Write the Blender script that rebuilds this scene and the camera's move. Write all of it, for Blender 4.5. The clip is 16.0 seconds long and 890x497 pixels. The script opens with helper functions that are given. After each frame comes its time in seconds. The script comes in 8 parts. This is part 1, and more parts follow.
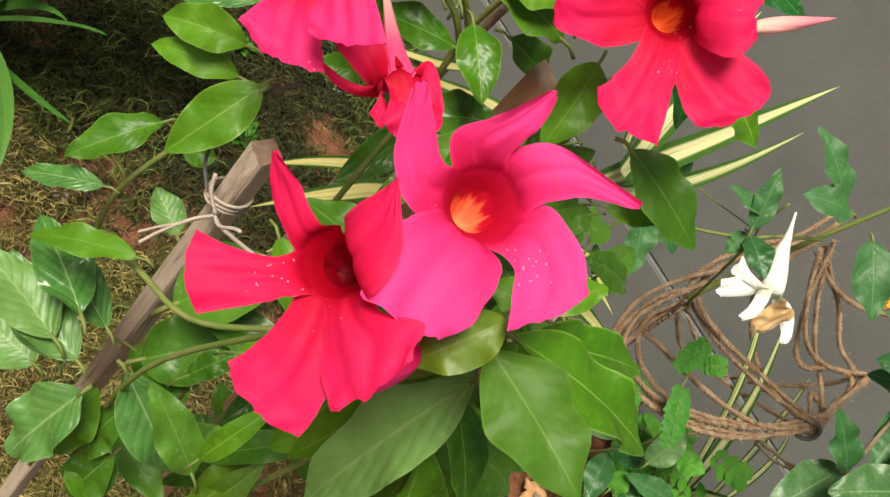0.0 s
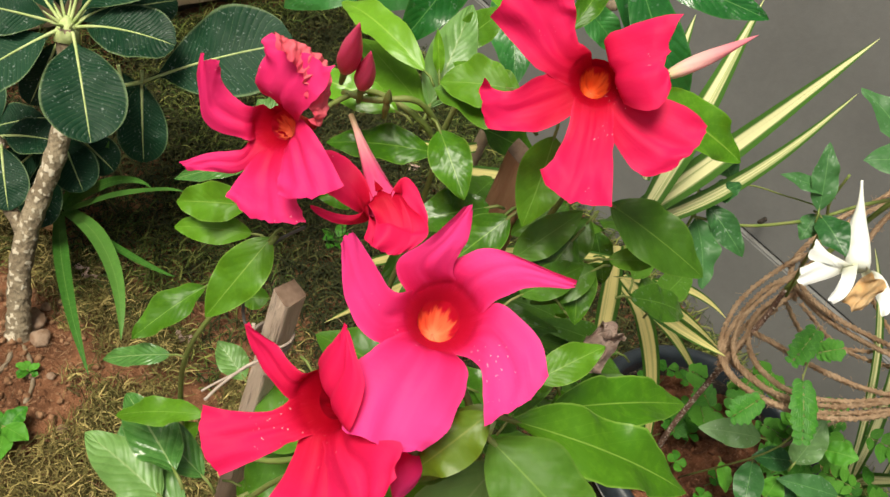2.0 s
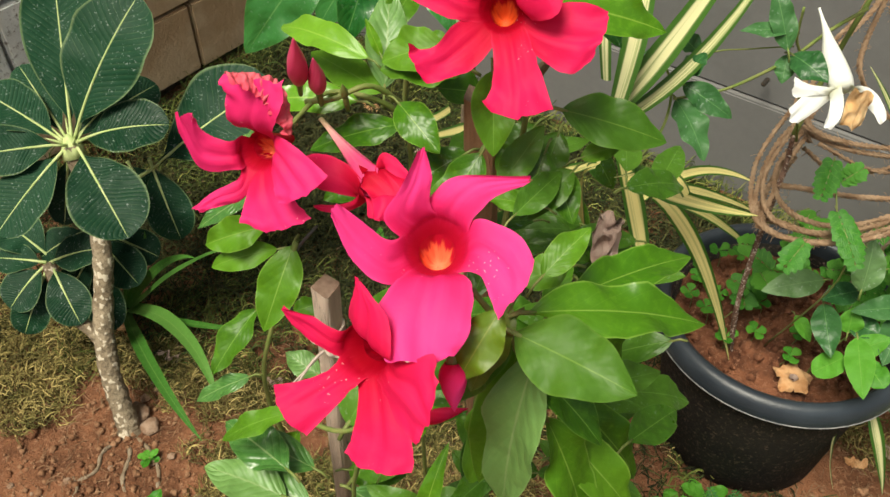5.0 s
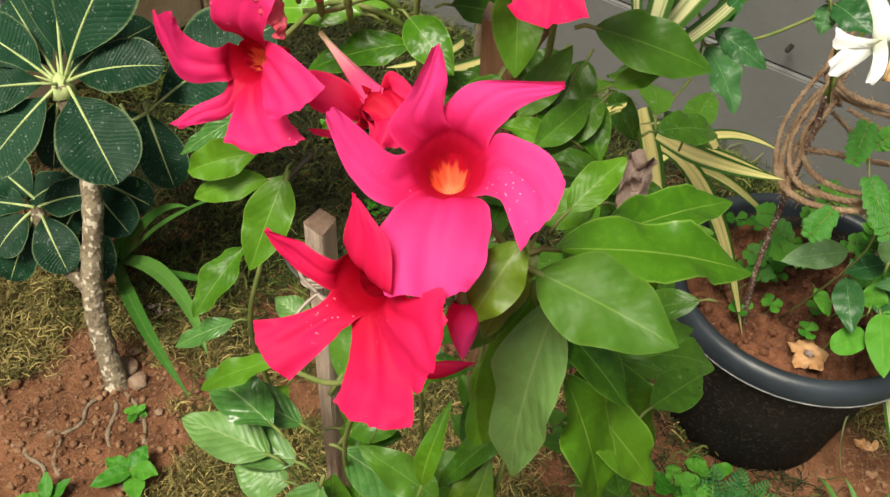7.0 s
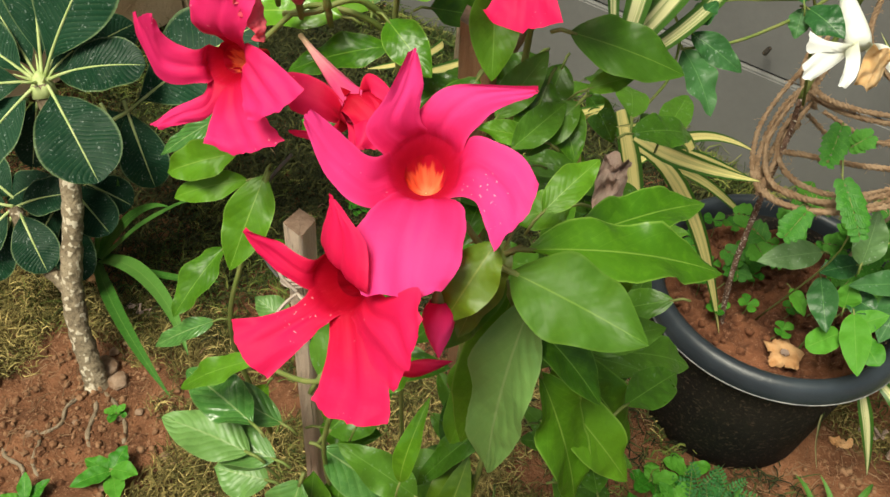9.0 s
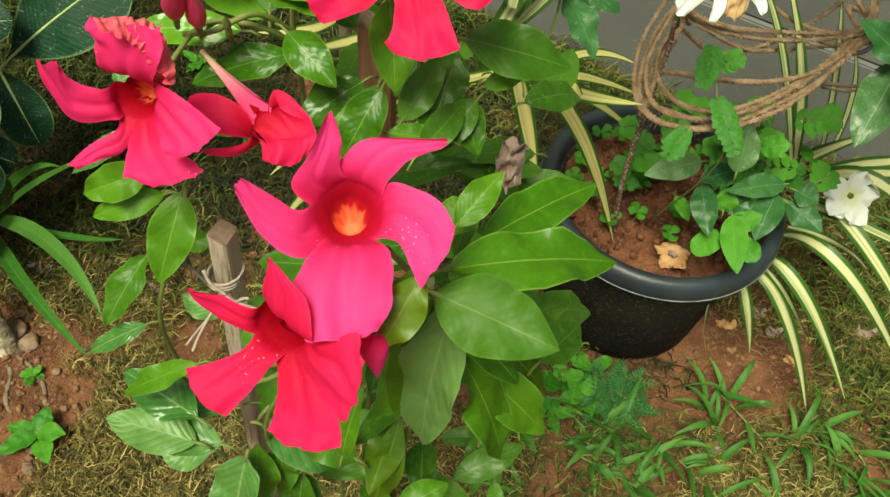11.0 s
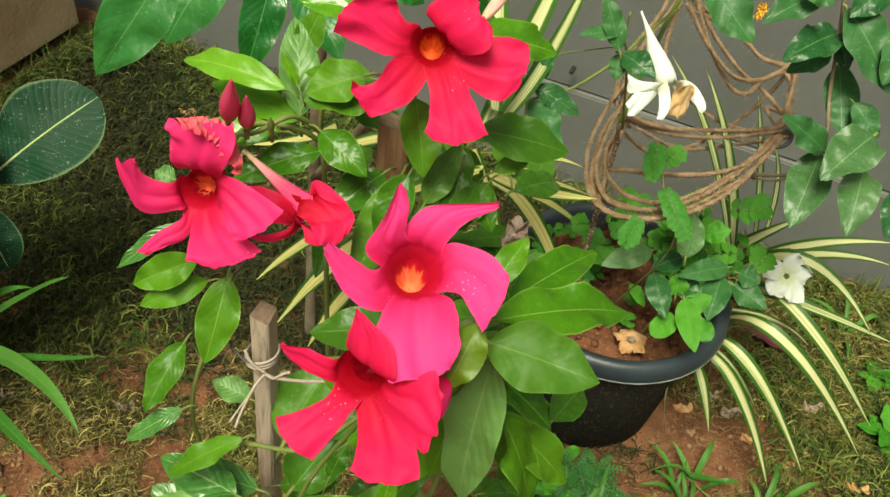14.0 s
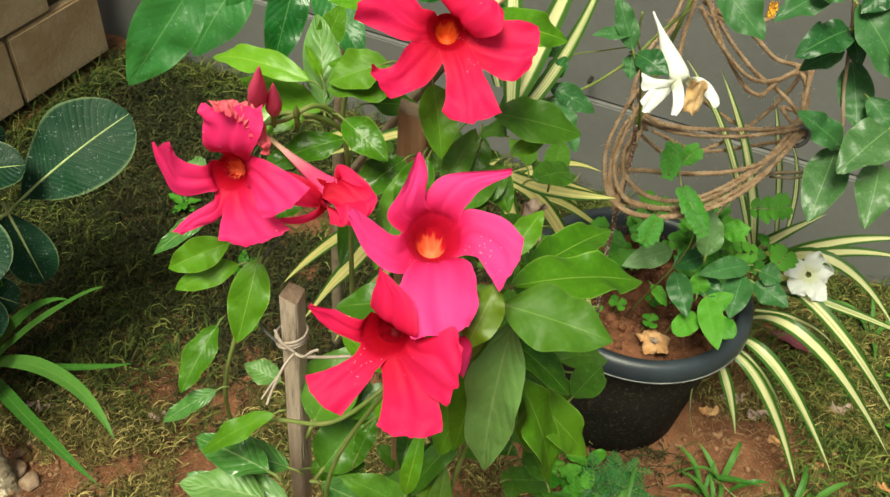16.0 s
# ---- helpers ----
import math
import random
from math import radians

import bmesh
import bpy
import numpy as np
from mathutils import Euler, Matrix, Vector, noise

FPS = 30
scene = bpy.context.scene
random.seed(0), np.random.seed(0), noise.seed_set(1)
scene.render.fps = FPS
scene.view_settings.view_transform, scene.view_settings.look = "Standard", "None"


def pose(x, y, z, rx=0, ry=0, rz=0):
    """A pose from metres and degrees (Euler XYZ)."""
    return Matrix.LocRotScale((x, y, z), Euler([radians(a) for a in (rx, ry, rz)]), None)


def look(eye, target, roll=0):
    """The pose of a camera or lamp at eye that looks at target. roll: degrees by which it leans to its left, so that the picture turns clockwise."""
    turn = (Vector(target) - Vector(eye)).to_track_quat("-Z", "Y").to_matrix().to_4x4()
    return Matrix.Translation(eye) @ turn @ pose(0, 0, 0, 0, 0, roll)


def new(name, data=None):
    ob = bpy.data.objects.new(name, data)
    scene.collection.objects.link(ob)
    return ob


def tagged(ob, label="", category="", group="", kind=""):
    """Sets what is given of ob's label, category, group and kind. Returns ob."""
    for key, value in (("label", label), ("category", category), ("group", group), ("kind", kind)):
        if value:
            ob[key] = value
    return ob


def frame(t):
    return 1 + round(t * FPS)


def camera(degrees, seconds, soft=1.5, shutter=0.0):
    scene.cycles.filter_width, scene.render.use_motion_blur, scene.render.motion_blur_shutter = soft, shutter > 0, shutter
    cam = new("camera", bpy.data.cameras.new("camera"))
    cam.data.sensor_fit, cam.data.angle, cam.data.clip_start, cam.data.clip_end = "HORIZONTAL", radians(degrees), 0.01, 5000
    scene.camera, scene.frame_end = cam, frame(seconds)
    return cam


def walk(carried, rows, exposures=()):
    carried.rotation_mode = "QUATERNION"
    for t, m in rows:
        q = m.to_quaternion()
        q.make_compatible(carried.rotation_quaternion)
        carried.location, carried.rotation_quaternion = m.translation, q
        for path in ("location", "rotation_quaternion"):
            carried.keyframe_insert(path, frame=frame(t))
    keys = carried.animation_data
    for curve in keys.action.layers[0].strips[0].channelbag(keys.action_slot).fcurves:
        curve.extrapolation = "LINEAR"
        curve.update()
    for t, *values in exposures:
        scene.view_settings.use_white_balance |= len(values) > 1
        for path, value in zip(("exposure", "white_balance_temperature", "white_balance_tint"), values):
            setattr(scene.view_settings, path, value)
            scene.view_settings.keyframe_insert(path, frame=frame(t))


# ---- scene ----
cam = camera(55.01, 16.0)
# seconds, eye in metres, turn in degrees
ROWS = [
    (0.0, 0.1086, -0.3428, 1.3233, 38.58, -33.63, 34.32),
    (0.5, 0.1170, -0.3394, 1.3394, 40.55, -31.55, 35.43),
    (1.0, 0.1313, -0.3314, 1.3638, 42.01, -25.87, 33.46),
    (1.5, 0.1393, -0.3275, 1.3782, 43.24, -21.22, 30.40),
    (2.0, 0.1477, -0.3227, 1.3969, 44.15, -17.03, 28.31),
    (2.5, 0.1617, -0.3152, 1.4149, 46.25, -11.96, 24.70),
    (3.0, 0.1709, -0.3186, 1.4245, 47.07, -8.95, 22.71),
    (3.5, 0.1758, -0.3279, 1.4344, 47.32, -5.48, 20.53),
    (4.0, 0.1910, -0.3326, 1.4359, 46.42, -1.88, 17.94),
    (4.5, 0.1953, -0.3474, 1.4292, 45.38, -0.55, 16.71),
    (5.0, 0.1980, -0.3685, 1.4285, 45.02, -0.08, 16.34),
    (5.2, 0.2002, -0.3698, 1.4208, 44.21, -0.24, 16.57),
    (7.5, 0.1833, -0.3378, 1.3636, 43.01, -1.98, 17.71),
    (8.0, 0.1865, -0.3470, 1.3618, 43.36, -2.48, 17.21),
    (8.2, 0.1898, -0.3479, 1.3613, 43.31, -2.42, 17.26),
    (10.3, 0.1839, -0.3218, 1.3975, 41.86, -2.26, 15.16),
    (10.5, 0.1738, -0.3173, 1.3966, 38.09, -3.89, 12.55),
    (11.0, 0.1683, -0.3256, 1.4454, 36.33, -4.28, 8.69),
    (11.5, 0.1304, -0.3295, 1.4816, 37.25, -5.02, 6.33),
    (12.0, 0.1165, -0.3400, 1.5039, 39.87, -5.39, 4.73),
    (12.5, 0.1134, -0.3569, 1.4947, 38.94, -6.13, 4.02),
    (13.0, 0.1071, -0.3744, 1.4783, 41.21, -6.76, 3.04),
    (13.5, 0.1056, -0.3880, 1.4731, 42.28, -6.13, 3.02),
    (14.0, 0.1089, -0.3995, 1.4675, 44.78, -5.78, 3.22),
    (14.5, 0.1106, -0.4104, 1.4586, 45.38, -5.24, 4.06),
    (15.0, 0.1138, -0.4188, 1.4571, 45.78, -4.81, 3.72),
    (15.5, 0.1137, -0.4281, 1.4569, 45.57, -3.98, 3.91),
    (16.0, 0.1156, -0.4413, 1.4629, 46.36, -3.76, 3.58),
]
# seconds, stops, kelvin, tint
TONES = [(0.0, 1.25, 6500, 10), (1.0, 1.21, 6500, 10), (2.5, 1.24, 6500, 10), (8.2, 1.25, 6500, 10), (10.5, 1.17, 6850, -6), (13.0, 1.20, 6850, -6), (16.0, 1.27, 6700, -2)]
walk(cam, [(t, pose(x, y, z, rx, ry, rz)) for t, x, y, z, rx, ry, rz in ROWS], TONES)

# ---- light: a bright overcast sky ----
world = bpy.data.worlds.new("world")
scene.world = world
world.use_nodes = True
wt = world.node_tree
sky = wt.nodes.new("ShaderNodeTexSky")
sky.sky_type, sky.sun_disc = "NISHITA", False
SUN_UP, SUN_ROUND = radians(64), radians(203)
sky.sun_elevation, sky.sun_rotation = SUN_UP, SUN_ROUND
sky.air_density, sky.dust_density, sky.ozone_density = 0.7, 3.5, 0.3
wt.nodes["Background"].inputs["Strength"].default_value = 0.060
haze = wt.nodes.new("ShaderNodeMix")  # a grey cloud cover takes the blue out of the sky
haze.data_type, haze.blend_type = "RGBA", "MULTIPLY"
haze.inputs[0].default_value = 1.0
haze.inputs[7].default_value = (1.0, 0.97, 0.78, 1.0)
wt.links.new(sky.outputs[0], haze.inputs[6])
wt.links.new(haze.outputs[2], wt.nodes["Background"].inputs["Color"])
sun = new("sun", bpy.data.lights.new("sun", "SUN"))
sun.data.energy, sun.data.angle, sun.data.color = 2.45, radians(24), (1.0, 0.95, 0.80)
way = Vector((math.cos(SUN_UP) * math.sin(SUN_ROUND), math.cos(SUN_UP) * math.cos(SUN_ROUND), math.sin(SUN_UP)))
sun.matrix_world = look(way * 10, (0, 0, 0))

# ---- materials ----


def mat(name, rough=0.6, spec=0.5):
    m = bpy.data.materials.new(name)
    m.use_nodes = True
    b = m.node_tree.nodes["Principled BSDF"]
    b.inputs["Roughness"].default_value = rough
    b.inputs["Specular IOR Level"].default_value = spec
    return m, m.node_tree, b


def node(nt, kind, **values):
    nd = nt.nodes.new(kind)
    for key, value in values.items():
        nd.inputs[key.replace("_", " ")].default_value = value
    return nd


def maths(nt, op, a, b=None, clamp=False):
    nd = nt.nodes.new("ShaderNodeMath")
    nd.operation, nd.use_clamp = op, clamp
    for slot, value in ((0, a), (1, b)):
        if value is None:
            continue
        if isinstance(value, (int, float)):
            nd.inputs[slot].default_value = value
        else:
            nt.links.new(value, nd.inputs[slot])
    return nd.outputs[0]


def blend(nt, fac, a, b):
    nd = nt.nodes.new("ShaderNodeMix")
    nd.data_type = "RGBA"
    for slot, value in ((0, fac), (6, a), (7, b)):
        if isinstance(value, (int, float)):
            nd.inputs[slot].default_value = value
        elif isinstance(value, tuple):
            nd.inputs[slot].default_value = (*value, 1.0)
        else:
            nt.links.new(value, nd.inputs[slot])
    return nd.outputs[2]


def smooth(nt, value, low, high):
    nd = nt.nodes.new("ShaderNodeMapRange")
    nd.interpolation_type = "SMOOTHSTEP"
    nd.inputs[1].default_value, nd.inputs[2].default_value = low, high
    nt.links.new(value, nd.inputs[0])
    return nd.outputs[0]


def speckle(nt, scale, detail=4.0, rough=0.6, space="Object", stretch=None):
    co = nt.nodes.new("ShaderNodeTexCoord")
    nd = node(nt, "ShaderNodeTexNoise", Scale=scale, Detail=detail, Roughness=rough)
    if stretch:
        mp = nt.nodes.new("ShaderNodeMapping")
        mp.inputs["Scale"].default_value = stretch
        nt.links.new(co.outputs[space], mp.inputs["Vector"])
        nt.links.new(mp.outputs[0], nd.inputs["Vector"])
    else:
        nt.links.new(co.outputs[space], nd.inputs["Vector"])
    return nd.outputs["Fac"]


def relief(nt, b, height, strength=0.5, distance=0.01):
    nd = node(nt, "ShaderNodeBump", Strength=strength, Distance=distance)
    nt.links.new(height, nd.inputs["Height"])
    nt.links.new(nd.outputs[0], b.inputs["Normal"])


def surface(name, a, b2, scale, rough=0.8, bump=0.4, fine=8.0, c=None, spec=0.3, stretch=None, strands=0.0):
    """A rough two-scale surface: a and b2 mixed in blotches, finer grain, relief."""
    m, nt, b = mat(name, rough, spec)
    big, small = speckle(nt, scale, stretch=stretch), speckle(nt, scale * fine, 6.0, 0.7, stretch=stretch)
    col = blend(nt, smooth(nt, big, 0.35, 0.65), a, b2)
    if c:
        col = blend(nt, smooth(nt, small, 0.52, 0.7), col, c)
    else:
        col = blend(nt, maths(nt, "MULTIPLY", small, 0.35), col, tuple(v * 0.45 for v in a))
    if strands:
        each = nt.nodes.new("ShaderNodeNewGeometry").outputs["Random Per Island"]
        col = blend(nt, maths(nt, "MULTIPLY", smooth(nt, each, 0.55, 0.0), strands), col, tuple(v * 0.22 for v in a))
        col = blend(nt, maths(nt, "MULTIPLY", smooth(nt, each, 0.6, 1.0), strands), col, tuple(min(1.0, v * 1.25) for v in (c or b2)))
    nt.links.new(col, b.inputs["Base Color"])
    relief(nt, b, maths(nt, "ADD", maths(nt, "MULTIPLY", big, 0.4), small), bump, 0.01)
    return m


def leaf_mat(name, deep, light, rib, veins=9.0, slant=0.55, vein_amount=0.35, rough=0.35, spots=0.0, margin=None, spec=0.4, through_light=0.15, ribw=0.06, veinbump=0.10, edge=0.3):
    """A leaf blade on its UV: u across from -1 to 1, v from stalk to tip."""
    m, nt, b = mat(name, rough, spec)
    uv = nt.nodes.new("ShaderNodeUVMap")
    uv.uv_map = "blade"
    sep = nt.nodes.new("ShaderNodeSeparateXYZ")
    nt.links.new(uv.outputs[0], sep.inputs[0])
    across = maths(nt, "ABSOLUTE", maths(nt, "SUBTRACT", maths(nt, "MULTIPLY", sep.outputs[0], 2.0), 1.0))
    info = nt.nodes.new("ShaderNodeObjectInfo")
    blotch, grain = speckle(nt, 14.0), speckle(nt, 160.0, 3.0)
    tone = maths(nt, "ADD", maths(nt, "MULTIPLY", blotch, 0.55), maths(nt, "MULTIPLY", info.outputs["Random"], 0.65))
    col = blend(nt, smooth(nt, tone, 0.25, 0.95), deep, light)
    col = blend(nt, maths(nt, "MULTIPLY", smooth(nt, grain, 0.45, 0.75), 0.25), col, tuple(v * 1.5 for v in light))
    phase = maths(nt, "SUBTRACT", maths(nt, "MULTIPLY", sep.outputs[1], veins), maths(nt, "MULTIPLY", across, slant * veins / 6))
    saw = maths(nt, "ABSOLUTE", maths(nt, "SUBTRACT", maths(nt, "FRACT", phase), 0.5))
    line = maths(nt, "MULTIPLY", maths(nt, "SUBTRACT", 1.0, smooth(nt, saw, 0.0, 0.07)), smooth(nt, speckle(nt, 40.0), 0.3, 0.65))
    col = blend(nt, maths(nt, "MULTIPLY", line, vein_amount), col, tuple(0.5 * (v + w) for v, w in zip(light, rib)))
    if margin:
        side = smooth(nt, maths(nt, "ADD", across, maths(nt, "MULTIPLY", blotch, 0.12)), margin[0], margin[1])
        lines = node(nt, "ShaderNodeTexNoise", Scale=1.0, Detail=2.0)
        cb = nt.nodes.new("ShaderNodeCombineXYZ")
        nt.links.new(maths(nt, "MULTIPLY", sep.outputs[0], 9.0), cb.inputs[0])
        nt.links.new(maths(nt, "MULTIPLY", sep.outputs[1], 0.8), cb.inputs[1])
        nt.links.new(maths(nt, "MULTIPLY", info.outputs["Random"], 30.0), cb.inputs[2])
        nt.links.new(cb.outputs[0], lines.inputs["Vector"])
        stripe = lines.outputs["Fac"]
        col = blend(nt, side, blend(nt, maths(nt, "MULTIPLY", smooth(nt, stripe, 0.51, 0.60), margin[3]), margin[2], light), deep)
    else:
        col = blend(nt, maths(nt, "MULTIPLY", smooth(nt, across, 0.92, 0.98), edge), col, rib)
        mid = maths(nt, "SUBTRACT", 1.0, smooth(nt, across, ribw * 0.25, ribw))
        col = blend(nt, maths(nt, "MULTIPLY", mid, 0.8), col, rib)
    if spots:
        dots = speckle(nt, 260.0, 1.0)
        drops = speckle(nt, 60.0, 2.0)
        where = maths(nt, "MULTIPLY", smooth(nt, dots, 0.62, 0.7), smooth(nt, drops, 0.45, 0.6))
        col = blend(nt, maths(nt, "MULTIPLY", where, spots), col, (0.55, 0.62, 0.6))
    nt.links.new(col, b.inputs["Base Color"])
    b.inputs["Roughness"].default_value = rough
    nt.links.new(maths(nt, "ADD", maths(nt, "MULTIPLY", blotch, 0.25), maths(nt, "ADD", maths(nt, "MULTIPLY", info.outputs["Random"], 0.2), rough - 0.20)), b.inputs["Roughness"])
    wrinkle = speckle(nt, 45.0, 3.0)
    relief(nt, b, maths(nt, "ADD", maths(nt, "MULTIPLY", smooth(nt, saw, 0.0, 0.4), veinbump), maths(nt, "ADD", maths(nt, "MULTIPLY", wrinkle, 0.9), maths(nt, "MULTIPLY", grain, 0.1))), 0.6, 0.0025)
    if through_light:
        tl = nt.nodes.new("ShaderNodeBsdfTranslucent")
        nt.links.new(col, tl.inputs["Color"])
        mx = nt.nodes.new("ShaderNodeMixShader")
        mx.inputs[0].default_value = through_light
        nt.links.new(b.outputs[0], mx.inputs[1])
        nt.links.new(tl.outputs[0], mx.inputs[2])
        nt.links.new(mx.outputs[0], nt.nodes["Material Output"].inputs["Surface"])
    return m


def petal_mat(name, inner, outer, throat, rough=0.58, pale=None, spec=0.12):
    """A petal: u across, v from the throat to the rim; fine ribs run out to a slightly paler rim."""
    m, nt, b = mat(name, rough, spec)
    uv = nt.nodes.new("ShaderNodeUVMap")
    uv.uv_map = "blade"
    sep = nt.nodes.new("ShaderNodeSeparateXYZ")
    nt.links.new(uv.outputs[0], sep.inputs[0])
    info = nt.nodes.new("ShaderNodeObjectInfo")
    blotch, grain, pucker = speckle(nt, 30.0), speckle(nt, 420.0, 2.0), speckle(nt, 95.0, 3.0)
    across = maths(nt, "ABSOLUTE", maths(nt, "SUBTRACT", maths(nt, "MULTIPLY", sep.outputs[0], 2.0), 1.0))

    def ribs(count, along, detail):
        fib = node(nt, "ShaderNodeTexNoise", Scale=1.0, Detail=detail)
        cb = nt.nodes.new("ShaderNodeCombineXYZ")
        nt.links.new(maths(nt, "MULTIPLY", sep.outputs[0], count), cb.inputs[0])
        nt.links.new(maths(nt, "MULTIPLY", sep.outputs[1], along), cb.inputs[1])
        nt.links.new(maths(nt, "MULTIPLY", info.outputs["Random"], 40.0), cb.inputs[2])
        nt.links.new(cb.outputs[0], fib.inputs["Vector"])
        return fib.outputs["Fac"]

    fine, broad = ribs(34.0, 1.6, 3.0), ribs(7.0, 1.3, 2.0)
    v = maths(nt, "ADD", sep.outputs[1], maths(nt, "MULTIPLY", maths(nt, "SUBTRACT", blotch, 0.5), 0.3))
    col = blend(nt, smooth(nt, v, 0.2, 0.8), inner, outer)
    light = pale or tuple(min(1.0, 1.12 * w + 0.03) for w in outer)
    col = blend(nt, maths(nt, "MULTIPLY", smooth(nt, broad, 0.45, 0.72), 0.14), col, light)
    col = blend(nt, maths(nt, "MULTIPLY", smooth(nt, fine, 0.5, 0.8), 0.05), col, tuple(w * 0.7 for w in inner))
    col = blend(nt, maths(nt, "MULTIPLY", smooth(nt, across, 0.82, 1.0), 0.30), col, light)
    col = blend(nt, smooth(nt, maths(nt, "ADD", sep.outputs[1], maths(nt, "MULTIPLY", fine, 0.12)), 0.42, 0.12), col, throat)
    dots = smooth(nt, speckle(nt, 640.0, 0.0), 0.75, 0.79)
    col = blend(nt, maths(nt, "MULTIPLY", dots, maths(nt, "MULTIPLY", smooth(nt, blotch, 0.58, 0.68), 0.45)), col, (0.95, 0.6, 0.66))
    nt.links.new(col, b.inputs["Base Color"])
    nt.links.new(maths(nt, "ADD", maths(nt, "MULTIPLY", blotch, 0.3), rough - 0.15), b.inputs["Roughness"])
    height = maths(nt, "ADD", maths(nt, "ADD", maths(nt, "MULTIPLY", fine, 0.14), maths(nt, "MULTIPLY", broad, 0.16)), maths(nt, "ADD", maths(nt, "MULTIPLY", pucker, 0.7), maths(nt, "MULTIPLY", grain, 0.10)))
    relief(nt, b, height, 0.5, 0.0016)
    tl = nt.nodes.new("ShaderNodeBsdfTranslucent")
    nt.links.new(col, tl.inputs["Color"])
    mx = nt.nodes.new("ShaderNodeMixShader")
    mx.inputs[0].default_value = 0.3
    nt.links.new(b.outputs[0], mx.inputs[1])
    nt.links.new(tl.outputs[0], mx.inputs[2])
    nt.links.new(mx.outputs[0], nt.nodes["Material Output"].inputs["Surface"])
    return m


def throat_mat(name, rim, glow, start):
    """The inside of a flower's funnel: v runs from the rim to the floor, u round it."""
    m, nt, b = mat(name, 0.6, 0.15)
    uv = nt.nodes.new("ShaderNodeUVMap")
    uv.uv_map = "blade"
    sep = nt.nodes.new("ShaderNodeSeparateXYZ")
    nt.links.new(uv.outputs[0], sep.inputs[0])
    rays = node(nt, "ShaderNodeTexNoise", Scale=1.0, Detail=3.0)
    cb = nt.nodes.new("ShaderNodeCombineXYZ")
    nt.links.new(maths(nt, "MULTIPLY", sep.outputs[0], 16.0), cb.inputs[0])
    nt.links.new(maths(nt, "MULTIPLY", sep.outputs[1], 1.2), cb.inputs[1])
    nt.links.new(cb.outputs[0], rays.inputs["Vector"])
    where = maths(nt, "ADD", sep.outputs[1], maths(nt, "MULTIPLY", maths(nt, "SUBTRACT", rays.outputs["Fac"], 0.5), 0.9))
    col = blend(nt, smooth(nt, where, start, start + 0.20), rim, glow)
    col = blend(nt, maths(nt, "MULTIPLY", smooth(nt, rays.outputs["Fac"], 0.5, 0.7), 0.5), col, tuple(0.75 * v for v in rim))
    nt.links.new(col, b.inputs["Base Color"])
    return m


def bark_mat(name, deep, light, pale, size=1.0):
    """Grey-brown bark with pale round scars and lichen."""
    m, nt, b = mat(name, 0.9, 0.2)
    big, small, scar = speckle(nt, 22.0 * size), speckle(nt, 160.0 * size, 5.0), speckle(nt, 85.0 * size, 1.5, 0.5)
    col = blend(nt, smooth(nt, big, 0.35, 0.65), deep, light)
    col = blend(nt, maths(nt, "MULTIPLY", smooth(nt, small, 0.45, 0.65), 0.5), col, tuple(v * 0.4 for v in deep))
    col = blend(nt, maths(nt, "MULTIPLY", smooth(nt, scar, 0.58, 0.64), 0.75), col, pale)
    nt.links.new(col, b.inputs["Base Color"])
    relief(nt, b, maths(nt, "ADD", maths(nt, "MULTIPLY", scar, 1.2), maths(nt, "MULTIPLY", small, 0.6)), 0.8, 0.006)
    return m


M_BARK = bark_mat("grey_bark", (0.15, 0.115, 0.075), (0.27, 0.22, 0.15), (0.56, 0.50, 0.39))
M_SOIL = surface("red_soil", (0.115, 0.046, 0.020), (0.245, 0.106, 0.051), 9.0, 0.95, 1.0, 13.0, (0.33, 0.175, 0.10))
# moss for the back ground; the shade there is put into its dark colour
M_MOSS = surface("shade_dark_moss", (0.028, 0.032, 0.007), (0.014, 0.020, 0.004), 9.0, 0.9, 0.2, 8.0, (0.06, 0.06, 0.016), strands=0.8)
M_POTSOIL = surface("dark_red_soil", (0.12, 0.042, 0.019), (0.29, 0.115, 0.056), 26.0, 0.95, 1.0, 7.0, (0.42, 0.21, 0.125))
M_GREY = surface("grey_wall_paint", (0.130, 0.130, 0.128), (0.160, 0.160, 0.157), 2.6, 0.75, 0.12, 24.0)
M_PLINTH = surface("grey_plinth_paint", (0.145, 0.144, 0.141), (0.165, 0.164, 0.160), 2.0, 0.7, 0.12, 24.0)
M_BLOCK = surface("laterite_block", (0.44, 0.29, 0.16), (0.56, 0.41, 0.26), 6.0, 0.9, 0.5, 9.0)
M_MORTAR = surface("dark_mortar", (0.07, 0.05, 0.035), (0.11, 0.08, 0.055), 12.0, 0.95, 0.6)
M_WHITE = surface("flaking_whitewash", (0.76, 0.77, 0.74), (0.62, 0.63, 0.60), 12.0, 0.85, 0.5, 6.0, (0.144, 0.117, 0.090))
M_POT = surface("black_plastic", (0.018, 0.025, 0.034), (0.034, 0.045, 0.057), 6.0, 0.40, 0.1, 20.0, spec=0.5)
M_PALELIP = surface("pale_grey_plastic", (0.16, 0.165, 0.17), (0.30, 0.30, 0.29), 40.0, 0.7, 0.3, 6.0, (0.06, 0.065, 0.07))
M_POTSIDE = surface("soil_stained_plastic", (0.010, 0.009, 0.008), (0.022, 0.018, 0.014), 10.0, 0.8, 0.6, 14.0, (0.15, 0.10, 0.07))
M_WOOD = surface("weathered_wood", (0.55, 0.42, 0.32), (0.71, 0.58, 0.47), 60.0, 0.85, 0.9, 5.0, (0.26, 0.19, 0.14), stretch=(1.0, 1.0, 0.06))
